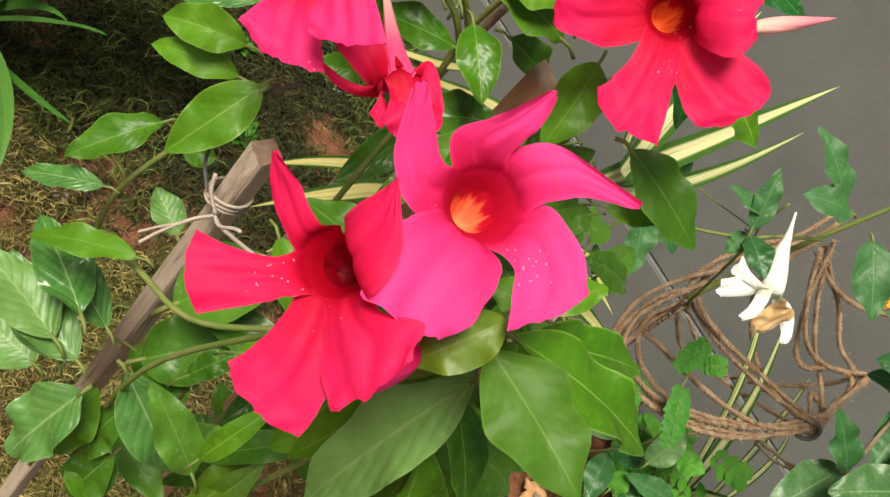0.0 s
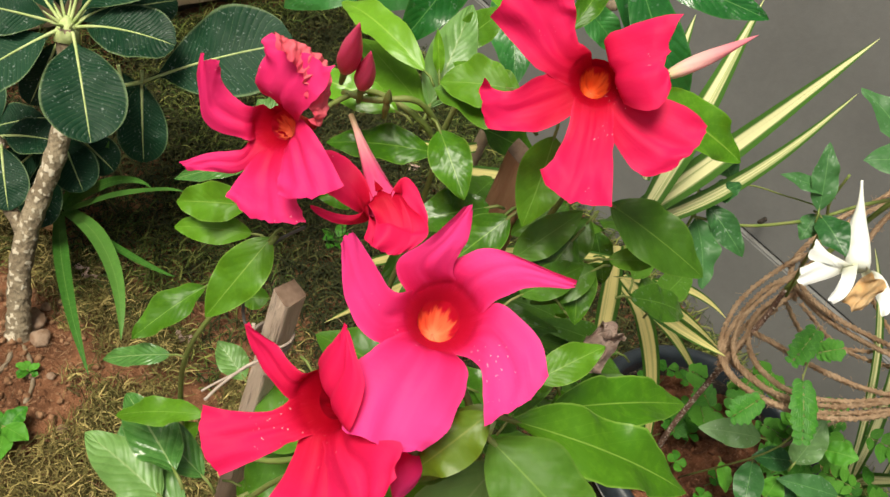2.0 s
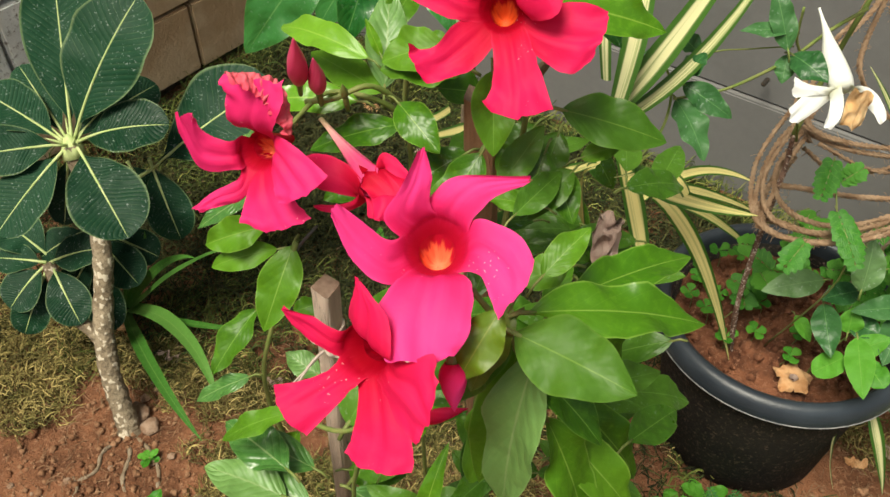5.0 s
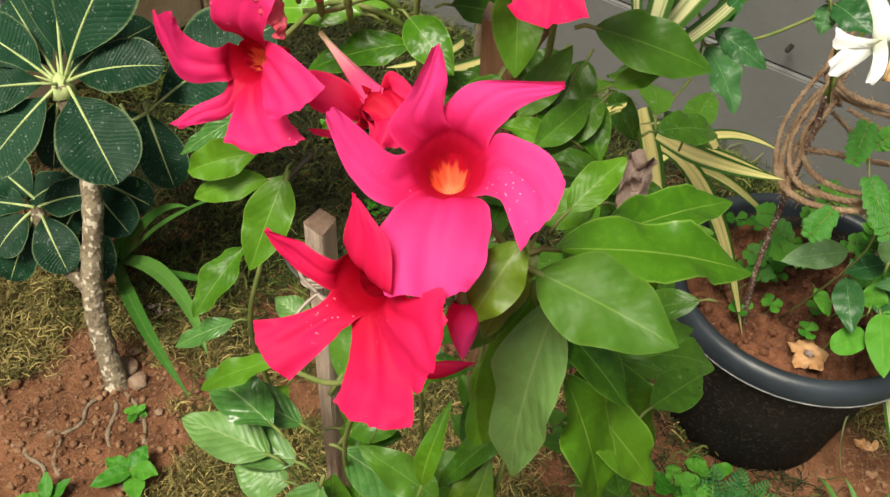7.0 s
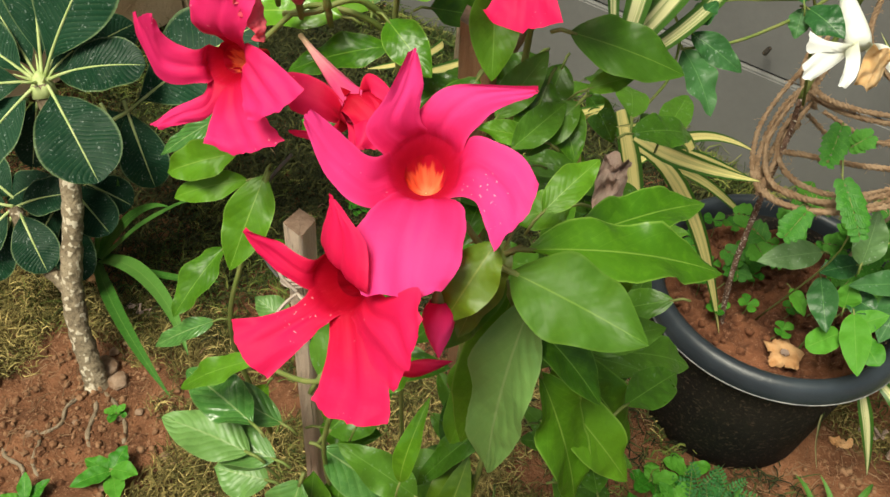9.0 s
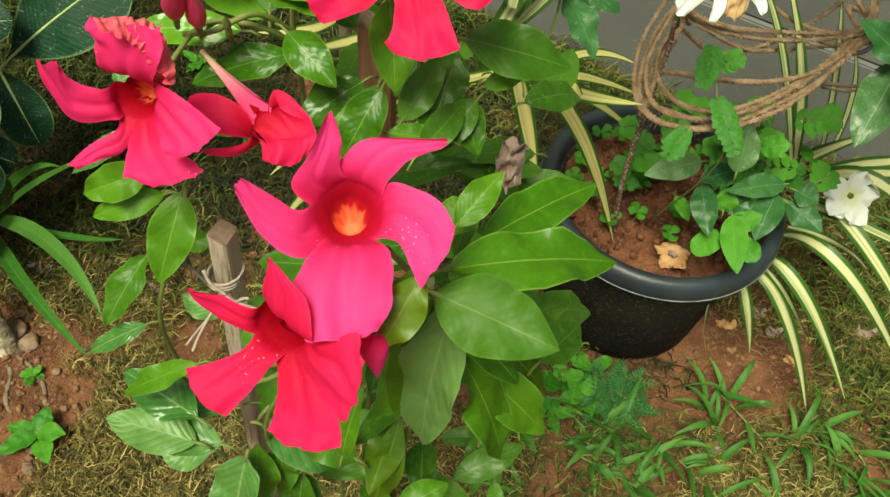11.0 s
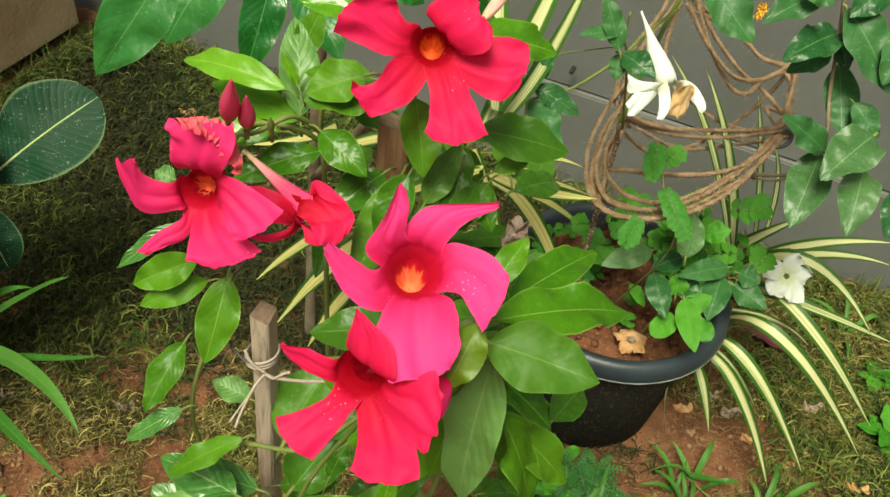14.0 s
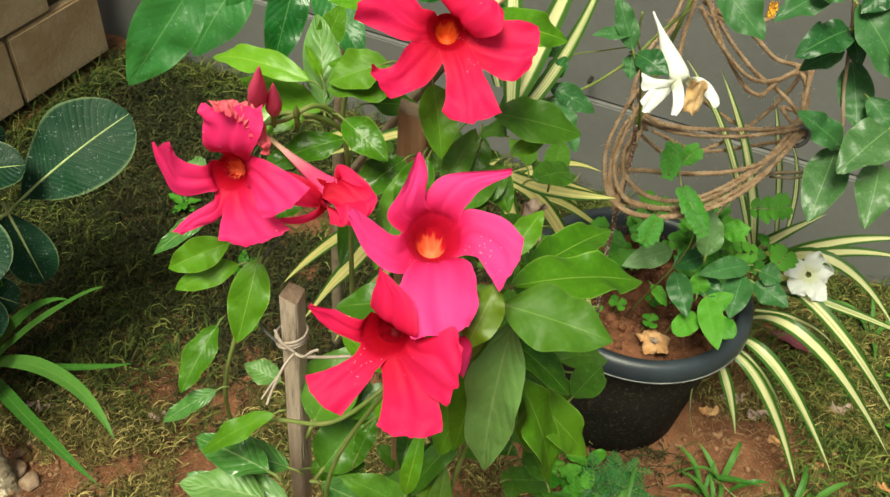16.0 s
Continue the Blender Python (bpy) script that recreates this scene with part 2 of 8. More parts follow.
M_BROWNWOOD = surface("brown_wood", (0.38, 0.20, 0.11), (0.52, 0.31, 0.18), 60.0, 0.85, 0.8, 5.0, stretch=(1.0, 1.0, 0.06))
M_ROPE = surface("coir_rope", (0.34, 0.21, 0.12), (0.52, 0.36, 0.23), 60.0, 0.95, 0.8, 6.0)
M_TWINE = surface("pale_twine", (0.5, 0.42, 0.36), (0.4, 0.32, 0.27), 80.0, 0.9, 0.4)
M_WIRE = surface("dull_wire", (0.05, 0.05, 0.05), (0.09, 0.088, 0.085), 50.0, 0.5, 0.1)
M_STEM = surface("green_stem", (0.13, 0.19, 0.04), (0.2, 0.22, 0.07), 40.0, 0.5, 0.2)
M_WOODSTEM = surface("woody_stem", (0.22, 0.16, 0.1), (0.3, 0.24, 0.17), 40.0, 0.8, 0.6)
M_STRAW = surface("dry_moss", (0.175, 0.142, 0.043), (0.076, 0.077, 0.016), 13.0, 0.9, 0.2, 8.0, (0.37, 0.29, 0.11), strands=0.8)
M_TURF = surface("green_turf", (0.032, 0.068, 0.008), (0.095, 0.125, 0.02), 10.0, 0.8, 0.2, 8.0, (0.18, 0.18, 0.045), strands=0.8)
M_STONE = surface("pale_stone", (0.22, 0.13, 0.08), (0.34, 0.24, 0.17), 60.0, 0.9, 0.5)
M_DRY = surface("dry_petal", (0.55, 0.27, 0.11), (0.70, 0.42, 0.21), 55.0, 0.85, 0.6)
M_AMBER = surface("amber_withered_petal", (0.72, 0.44, 0.19), (0.82, 0.60, 0.34), 60.0, 0.75, 0.4)
M_DRYLEAF = surface("dead_leaf", (0.58, 0.39, 0.32), (0.72, 0.55, 0.47), 90.0, 0.85, 0.9)
M_LEAF = leaf_mat("glossy_leaf", (0.034, 0.110, 0.005), (0.090, 0.220, 0.010), (0.15, 0.29, 0.04), 9.0, 1.9, 0.24, 0.40, through_light=0.2, veinbump=0.045, spec=0.25, ribw=0.038, edge=0.5)
M_FRESH = leaf_mat("fresh_leaf", (0.042, 0.138, 0.005), (0.085, 0.212, 0.009), (0.19, 0.33, 0.05), 9.0, 1.9, 0.24, 0.36, through_light=0.2, veinbump=0.045, spec=0.27, ribw=0.038, edge=0.6)
M_DARK = leaf_mat("deep_green_leaf", (0.034, 0.102, 0.007), (0.072, 0.175, 0.015), (0.12, 0.24, 0.04), 9.0, 1.9, 0.25, 0.32, 0.10, through_light=0.14, veinbump=0.04, spec=0.26, ribw=0.04)
M_DEEP = leaf_mat("deep_satin_leaf", (0.030, 0.094, 0.005), (0.052, 0.134, 0.010), (0.12, 0.22, 0.03), 9.0, 1.9, 0.20, 0.38, through_light=0.15, veinbump=0.045, spec=0.26, ribw=0.036)
M_YOUNG = leaf_mat("young_leaf", (0.08, 0.23, 0.010), (0.14, 0.32, 0.017), (0.24, 0.42, 0.05), 8.0, 1.8, 0.1, 0.26, through_light=0.25, veinbump=0.03)
M_BIGLEAF = leaf_mat("broad_leaf", (0.011, 0.090, 0.014), (0.028, 0.145, 0.026), (0.09, 0.23, 0.06), 11.0, 1.6, 0.22, 0.3, 0.10, ribw=0.04)
M_PLUM = leaf_mat("leathery_dark_leaf", (0.002, 0.022, 0.009), (0.006, 0.038, 0.016), (0.27, 0.36, 0.16), 24.0, 1.0, 0.30, 0.55, 0.22, ribw=0.03, veinbump=0.3, through_light=0.03, spec=0.16)
M_RIB = surface("yellow_green_midrib", (0.36, 0.46, 0.16), (0.48, 0.55, 0.25), 50.0, 0.5, 0.2)
M_VINE = leaf_mat("spotted_vine_leaf", (0.015, 0.074, 0.018), (0.042, 0.130, 0.036), (0.10, 0.23, 0.07), 8.0, 1.4, 0.16, 0.40, 0.14, ribw=0.04, spec=0.3)
M_STRIPE = leaf_mat("striped_leaf", (0.040, 0.125, 0.012), (0.12, 0.23, 0.03), (0.6, 0.6, 0.2), 1.0, 0.0, 0.0, 0.42, 0.0, (0.62, 0.78, (0.74, 0.66, 0.27), 0.32), through_light=0.3)
M_STRIPE_PALE = leaf_mat("pale_striped_leaf", (0.045, 0.125, 0.014), (0.13, 0.23, 0.04), (0.6, 0.6, 0.2), 1.0, 0.0, 0.0, 0.42, 0.0, (0.46, 0.68, (0.68, 0.66, 0.36), 0.6), through_light=0.3)
M_BLADE = leaf_mat("grass_blade", (0.032, 0.112, 0.014), (0.075, 0.185, 0.030), (0.12, 0.23, 0.05), 1.0, 0.0, 0.0, 0.5, spec=0.25)
M_WEED = leaf_mat("weed_leaf", (0.028, 0.14, 0.010), (0.072, 0.235, 0.020), (0.14, 0.30, 0.05), 6.0, 1.4, 0.2, 0.5, ribw=0.03, spec=0.2)
M_RED = petal_mat("crimson_petal", (0.54, 0.004, 0.034), (0.70, 0.012, 0.095), (0.34, 0.0, 0.010))
M_ROSE = petal_mat("pinkish_red_petal", (0.60, 0.008, 0.066), (0.77, 0.026, 0.170), (0.38, 0.001, 0.014))
M_PINK = petal_mat("rose_red_petal", (0.66, 0.012, 0.100), (0.83, 0.046, 0.250), (0.48, 0.004, 0.030))
M_PINKTUBE = petal_mat("pale_pink_tube", (0.78, 0.42, 0.40), (0.74, 0.06, 0.20), (0.66, 0.48, 0.30), pale=(0.85, 0.30, 0.42))
M_WHITETUBE = surface("white_tube", (0.66, 0.68, 0.6), (0.72, 0.74, 0.7), 60.0, 0.5, 0.1)
M_CRIMSON = throat_mat("crimson_throat", (0.30, 0.0, 0.010), (0.16, 0.0, 0.006), 0.4)
M_BUD = petal_mat("bud_petal", (0.64, 0.04, 0.13), (0.70, 0.07, 0.18), (0.62, 0.22, 0.20), pale=(0.84, 0.34, 0.40), rough=0.36, spec=0.35)
M_PALEBUD = petal_mat("pale_bud_petal", (0.78, 0.55, 0.48), (0.80, 0.26, 0.32), (0.6, 0.6, 0.2))
M_WHITEP = petal_mat("white_petal", (0.74, 0.76, 0.70), (0.80, 0.82, 0.81), (0.66, 0.68, 0.46), pale=(0.84, 0.86, 0.86))
M_ORANGE = throat_mat("orange_throat", (0.42, 0.003, 0.024), (0.80, 0.15, 0.065), 0.18)
M_WITHER = petal_mat("withered_petal", (0.66, 0.030, 0.095), (0.74, 0.13, 0.17), (0.48, 0.02, 0.05), pale=(0.80, 0.36, 0.34))
M_PALE = leaf_mat("dull_pale_leaf", (0.045, 0.14, 0.025), (0.12, 0.24, 0.06), (0.2, 0.3, 0.11), 8.0, 1.8, 0.38, 0.34, through_light=0.12, veinbump=0.18, spec=0.40)
M_OLIVE = leaf_mat("olive_leaf", (0.050, 0.110, 0.004), (0.085, 0.150, 0.008), (0.15, 0.20, 0.03), 8.0, 1.8, 0.06, 0.36, veinbump=0.02)
M_PALEVINE = leaf_mat("grey_green_leaf", (0.046, 0.118, 0.036), (0.095, 0.190, 0.062), (0.16, 0.28, 0.11), 8.0, 1.4, 0.15, 0.42, 0.18, ribw=0.04)
M_PURPLE = leaf_mat("purple_leaf", (0.14, 0.03, 0.05), (0.2, 0.06, 0.08), (0.3, 0.12, 0.12), 8.0, 1.4, 0.3, 0.5)
M_YELLOW = surface("yellow_petal", (0.75, 0.42, 0.05), (0.7, 0.3, 0.04), 60.0, 0.7, 0.2)
M_CUT = surface("cut_wood", (0.17, 0.11, 0.075), (0.26, 0.18, 0.13), 120.0, 0.9, 0.5)
M_CRUMB = surface("soil_crumb", (0.20, 0.095, 0.047), (0.32, 0.18, 0.10), 40.0, 0.95, 0.5)
M_MOTTLE = bark_mat("mottled_stem", (0.12, 0.065, 0.045), (0.24, 0.15, 0.11), (0.64, 0.57, 0.50), 3.0)
M_LITTER = surface("straw", (0.27, 0.17, 0.10), (0.20, 0.115, 0.06), 30.0, 0.9, 0.2)
M_RUST = throat_mat("rusty_throat", (0.34, 0.0, 0.010), (0.62, 0.09, 0.018), 0.10)

# ---- building blocks ----
UP = Vector((0, 0, 1))


def mesh_of(name, bm, materials):
    me = bpy.data.meshes.new(name)
    bm.to_mesh(me)
    bm.free()
    for m in materials if isinstance(materials, (list, tuple)) else (materials,):
        me.materials.append(m)
    for p in me.polygons:
        p.use_smooth = True
    return me


def part(name, bm, material, parent, label="", flat=False):
    ob = new(name, mesh_of(name, bm, material))
    if flat:
        for p in ob.data.polygons:
            p.use_smooth = False
    ob.parent = parent
    if parent is not None:
        ob.matrix_parent_inverse = Matrix.Translation(-parent.matrix_basis.translation) if parent.data is None else Matrix()
    return tagged(ob, label) if label else ob


def thing(name, at, label, category, group="", kind=""):
    ob = new(name)
    ob.empty_display_size = 0.05
    ob.location = at
    return tagged(ob, label, category, group, kind)


def solo(name, bm, material, label, category, group="", kind="", flat=False):
    return tagged(part(name, bm, material, None, "", flat), label, category, group, kind)


def sheet(bm, rows, thick=0.0, slot=0):
    """Rows of (point, uv) become a smooth surface; thick gives it a second side."""
    lay = bm.loops.layers.uv.get("blade") or bm.loops.layers.uv.new("blade")
    vs = [[bm.verts.new(p) for p, _ in r] for r in rows]
    for i in range(len(rows) - 1):
        for j in range(len(rows[i]) - 1):
            try:
                fc = bm.faces.new((vs[i][j], vs[i][j + 1], vs[i + 1][j + 1], vs[i + 1][j]))
            except ValueError:
                continue
            fc.material_index = slot
            for lp, (a, b) in zip(fc.loops, ((i, j), (i, j + 1), (i + 1, j + 1), (i + 1, j))):
                lp[lay].uv = rows[a][b][1]
    return vs


def tube(bm, pts, radii, sides=8, cap=True, slot=0):
    """A tapering tube through points."""
    pts = [Vector(p) for p in pts]
    if isinstance(radii, (int, float)):
        radii = [radii] * len(pts)
    rings, side = [], None
    for i, p in enumerate(pts):
        d = (pts[min(i + 1, len(pts) - 1)] - pts[max(i - 1, 0)]).normalized()
        ref = side if side is not None else d.orthogonal()
        side = (ref - d * ref.dot(d)).normalized()
        other = d.cross(side)
        rings.append([bm.verts.new(p + radii[i] * (side * math.cos(2 * math.pi * k / sides) + other * math.sin(2 * math.pi * k / sides))) for k in range(sides)])
    for a, b in zip(rings, rings[1:]):
        for k in range(sides):
            bm.faces.new((a[k], a[(k + 1) % sides], b[(k + 1) % sides], b[k])).material_index = slot
    if cap:
        bm.faces.new(list(reversed(rings[0]))).material_index = slot
        bm.faces.new(rings[-1]).material_index = slot


def curve_through(pts, steps=6):
    """A smooth line through points (Catmull-Rom)."""
    p = [Vector(q) for q in pts]
    p = [2 * p[0] - p[1]] + p + [2 * p[-1] - p[-2]]
    out = []
    for i in range(1, len(p) - 2):
        for k in range(steps):
            t = k / steps
            a, b, c, d = p[i - 1], p[i], p[i + 1], p[i + 2]
            out.append(0.5 * ((2 * b) + (c - a) * t + (2 * a - 5 * b + 4 * c - d) * t * t + (3 * b - a - 3 * c + d) * t ** 3))
    return out + [p[-2]]


def box(bm, size, m, bevel=0.0):
    made = bmesh.ops.create_cube(bm, size=1.0, matrix=m @ Matrix.Diagonal((*size, 1)))
    if bevel:
        edges = list({e for v in made["verts"] for e in v.link_edges})
        bmesh.ops.bevel(bm, geom=edges, offset=bevel, segments=2, affect="EDGES")


def blade_rows(base, tip, width, arch=0.12, face=None, fold=0.15, shape="leaf", wave=0.06, n=21, m=9, seed=0):
    """The surface of a leaf from its stalk end to its tip. face: the way its upper side looks; arch: how far it bows; fold: its V along the rib."""
    rng = random.Random(seed)
    base, tip = Vector(base), Vector(tip)
    d = tip - base
    length = d.length
    d.normalize()
    f = Vector(face) if face is not None else Vector((0.0, -0.45, 0.9))
    side = d.cross(f).normalized()
    nrm = side.cross(d).normalized()
    k1, k2, ph = rng.uniform(1.6, 2.6), rng.uniform(2.5, 4.0), rng.uniform(0, 6.28)
    rows = []
    for i in range(n):
        s = i / (n - 1)
        if shape == "leaf":
            w = max(0.0, math.sin(math.pi * min(1.0, s ** 0.85)) ** 0.8 * (1.0 - 0.12 * s))
            w = max(w, 0.05 * (1 - s))
        elif shape == "obovate":
            w = (0.1 + 0.9 * min(1.0, s / 0.62) ** 1.2) * (1.0 if s < 0.62 else max(0.12, math.sqrt(max(0.0, 1 - ((s - 0.62) / 0.385) ** 2))))
        elif shape == "paddle":
            v = max(0.0, (s - 0.13) / 0.87)
            w = max(0.05, 1.0 - (1.0 - min(1.0, v / 0.62)) ** 2.1) * (1.0 if v < 0.62 else max(0.10, math.sqrt(max(0.0, 1 - ((v - 0.62) / 0.383) ** 2))))
        elif shape == "round":
            w = math.sqrt(max(0.0, 1 - (2 * s - 1) ** 2)) * (0.85 + 0.15 * s)
            w = max(w, 0.04)
        else:
            w = min(1.0, 0.55 + s * 1.8) * (1 - s ** 2.4) ** 0.75
        spine = base + d * (length * s) + nrm * (arch * length * 4 * s * (1 - s) * 0.5)
        row = []
        for j in range(m):
            u = -1 + 2 * j / (m - 1)
            half = 0.5 * width * w
            lift = -fold * half * abs(u) * -1.0
            rip = wave * width * (math.sin(k1 * 6.28 * s + ph + (1.3 if u > 0 else 0)) * abs(u) ** 2 + 0.3 * math.sin(k2 * 6.28 * s + ph * 2) * abs(u)) * (w ** 0.5)
            rip += 0.075 * width * noise.noise(Vector((s * length / width * 4.0, u * 1.7, seed * 3.1))) * math.sin(math.pi * s) ** 0.5 * min(1.0, 3.0 * abs(u))
            row.append((spine + side * (u * half) + nrm * (lift + rip), (0.5 + 0.5 * u, s)))
        rows.append(row)
    return rows


def add_leaf(parent, base, tip, width, material=None, name="leaf", label="", stalk=0.0, midrib=0.0, **kw):
    bm = bmesh.new()
    rows = blade_rows(base, tip, width, **kw)
    sheet(bm, rows)
    mats = [material or M_LEAF]
    if midrib:
        line = [row[len(row) // 2][0] for row in rows[:-1]]
        tube(bm, line, [midrib * (1.0 - 0.85 * (i / (len(line) - 1)) ** 0.8) for i in range(len(line))], 7, slot=1)
        mats.append(M_RIB)
    if stalk:
        b, d = Vector(base), (Vector(tip) - Vector(base)).normalized()
        tube(bm, [b - d * stalk - UP * stalk * 0.4, b - d * stalk * 0.5 - UP * stalk * 0.05, b + d * 0.004], max(0.0008, width * 0.035), 6, slot=1)
        mats.append(M_STEM)
    return part(name, bm, mats, parent, label)


def petal_rows(c, axis, tip, width, r0=0.011, lift=0.012, cup=0.1, twist=0.0, wave=0.06, seed=0, n=15, m=11, foot=0.52):
    """A petal from the throat's rim round c to its tip."""
    rng = random.Random(seed)
    c, axis, tip = Vector(c), Vector(axis).normalized(), Vector(tip)
    out = tip - c
    rad = (out - axis * out.dot(axis)).normalized()
    p2 = tip
    p1 = c + rad * (r0 + 0.45 * (out.length - r0)) + axis * (lift + 0.35 * out.dot(axis))
    first = p1 - c
    p0 = c + (first - axis * first.dot(axis)).normalized() * r0
    ph = rng.uniform(0, 6.28)

    def spine(x):
        return p0.lerp(p1, x).lerp(p1.lerp(p2, x), x)

    rows = []
    for i in range(n):
        s = i / (n - 1)
        if s < 0.55:
            w = foot + (1 - foot) * math.sin(0.5 * math.pi * s / 0.55)
        else:
            w = math.sqrt(max(0.0, 1 - 0.86 * ((s - 0.55) / 0.45) ** 3))
        w = max(w, 0.05)
        row = []
        for j in range(m):
            u = -1 + 2 * j / (m - 1)
            x = s * (1 - 0.14 * u * u * s ** 3)
            q = spine(x)
            t = (spine(x + 0.02) - spine(x - 0.02)).normalized()
            side = axis.cross(t).normalized()
            side = Matrix.Rotation(radians(twist * s ** 1.5), 3, t) @ side
            nrm = t.cross(side).normalized()
            half = 0.5 * width * w
            lip = -cup * half * u * u * (0.3 + 0.7 * s) + 0.25 * half * u * u * (1 - s) ** 2
            rip = wave * width * s * s * (math.sin(9 * s + 3.0 * u + ph) * abs(u) + 0.5 * math.sin(5 * u + ph * 2 + 2 * s))
            edge = 0.03 * width * s * s * math.sin(21 * s + 13 * u + ph) * u * u
            row.append((q + side * (u * half + edge) + nrm * (lip + rip), (0.5 + 0.5 * u, s)))
        rows.append(row)
    return rows


def petal_patch(c, axis, r0, lm, lc, rc, rm, bulge=0.1, dome=0.1, wave=0.05, seed=0, n=19, m=15):
    """A petal between its two side edges: each leaves the throat's rim, bows through its middle and ends at a corner."""
    rng = random.Random(seed)
    c, axis = Vector(c), Vector(axis).normalized()
    lm, lc, rc, rm = (Vector(p) for p in (lm, lc, rc, rm))
    ph, ph2, k1 = rng.uniform(0, 6.28), rng.uniform(0, 6.28), rng.uniform(5.0, 8.0)

    out = 0.5 * (lm + rm) - c
    out = (out - axis * out.dot(axis)).normalized()
    swing = 1.0 if axis.cross(out).dot(rm - lm) > 0 else -1.0

    def foot(sign, r, h):
        a = radians(46) * sign * swing
        return c + (out * math.cos(a) + axis.cross(out) * math.sin(a)) * r - axis * h

    def edge(a, mid, b, s):
        k = 2 * mid - 0.5 * (a + b)
        return a.lerp(k, s).lerp(k.lerp(b, s), s)

    la, ra = foot(-1, r0 * 1.3, -0.0015), foot(1, r0 * 1.3, -0.0015)
    wide = max((lm - rm).length, (lc - rc).length)
    rows = []
    for k in range(5):
        s, row = k / 5, []
        for j in range(m):
            u = -1 + 2 * j / (m - 1)
            low, high, flare = foot(u, r0 * 0.70, 0.75 * r0), foot(u, r0, 0.003), foot(u, r0 * 1.3, -0.0015)
            p = low.lerp(high, s / 0.6) if s < 0.6 else high.lerp(flare, (s - 0.6) / 0.4)
            row.append((p, (0.5 + 0.5 * u, 0.2 * s)))
        rows.append(row)
    for i in range(n):
        s = i / (n - 1)
        row = []
        for j in range(m):
            u = -1 + 2 * j / (m - 1)
            x = s * (1 - 0.07 * u ** 4 * s ** 4)
            p, q = edge(la, lm, lc, x), edge(ra, rm, rc, x)
            side = q - p
            mid = 0.5 * (p + q)
            ahead = 0.5 * (edge(la, lm, lc, min(1.0, x + 0.05)) + edge(ra, rm, rc, min(1.0, x + 0.05))) - 0.5 * (edge(la, lm, lc, x - 0.05) + edge(ra, rm, rc, x - 0.05))
            nrm = ahead.cross(side)
            nrm = nrm.normalized() if nrm.length > 1e-9 else axis.copy()
            if nrm.dot(axis) < 0:
                nrm = -nrm
            w = 0.5 * wide
            belly = (1 - u * u)
            out2 = ahead.normalized() * (bulge * wide * belly * s ** 3)
            lift = dome * w * belly * math.sin(math.pi * 0.87 * s ** 0.9)
            soft = 0.06 * w * math.sin(4.4 * u + ph2) * s * (1.2 - s) + 0.08 * w * math.sin(3.1 * u + ph + 1.5 * s) * math.sin(math.pi * s) ** 1.5 - 0.05 * w * math.exp(-(u / 0.22) ** 2) * (1 - s)
            rim = foot(u, r0 * 1.3, -0.0015) - (la.lerp(ra, 0.5 + 0.5 * u))
            ragged = 0.05 * wide * noise.noise(Vector((u * 2.6, seed * 3.7, 0.5))) + 0.025 * wide * noise.noise(Vector((u * 8.0, seed * 3.7, 4.5)))
            out2 += ahead.normalized() * (ragged * s ** 4)
            ruff = 1.7 * wave * w * s * s * (math.sin(k1 * s + 2.4 * u + ph) * abs(u) ** 1.5 + 0.7 * math.sin(4.6 * u + ph2) * s ** 3)
            frill = 0.03 * w * math.sin(17 * u + 9 * s + ph) * s ** 6
            row.append((mid + side * (0.5 * u) + rim * (1 - s) ** 3 + out2 + nrm * (lift + soft + ruff + frill) + side.normalized() * (0.02 * w * math.sin(23 * s + ph) * u ** 3 * s), (0.5 + 0.5 * u, 0.2 + 0.8 * s)))
        rows.append(row)
    return rows


def throat(bm, c, axis, r0=0.0155, sides=60):
    """The fluted funnel behind the petals, dark red with a toothed orange patch inside, and the tube down to the stalk."""
    c, axis = Vector(c), Vector(axis).normalized()
    a = axis.orthogonal().normalized()
    b = axis.cross(a)
    sag = (UP - axis * UP.dot(axis)).normalized() * (-0.34 * r0)
    prof = [(0.72, -0.70), (0.69, -0.85), (0.64, -1.05), (0.56, -1.28), (0.47, -1.50), (0.37, -1.68), (0.27, -1.78), (0.17, -1.82), (0.10, -1.83), (0.02, -1.83)]
    rings = []
    for n, (r, h) in enumerate(prof):
        ring = []
        for k in range(sides):
            g = 6.2832 * k / sides
            flute = 1 + 0.10 * math.sin(math.pi * n / 9) * math.cos(5 * g) + 0.05 * math.sin(math.pi * n / 9) * math.cos(10 * g + 1)
            ring.append(bm.verts.new(c + axis * (h * r0) + sag * min(1.0, max(0.0, -h - 0.7)) + r0 * r * flute * (a * math.cos(g) + b * math.sin(g))))
        rings.append(ring)
    lay = bm.loops.layers.uv.get("blade") or bm.loops.layers.uv.new("blade")
    last = len(rings) - 1
    for i, (p, q) in enumerate(zip(rings, rings[1:])):
        for k in range(sides):
            fc = bm.faces.new((p[k], p[(k + 1) % sides], q[(k + 1) % sides], q[k]))
            fc.material_index = 0
            for lp, (u, w) in zip(fc.loops, ((k, i), (k + 1, i), (k + 1, i + 1), (k, i + 1))):
                lp[lay].uv = (u / sides, w / last)
    tube(bm, [c - axis * r0 * 0.45, c - axis * r0 * 1.0, c - axis * r0 * 1.9, c - axis * r0 * 3.0, c - axis * r0 * 3.6], [r0 * 1.02, r0 * 0.86, r0 * 0.62, r0 * 0.36, 0.003], 16, cap=False, slot=1)


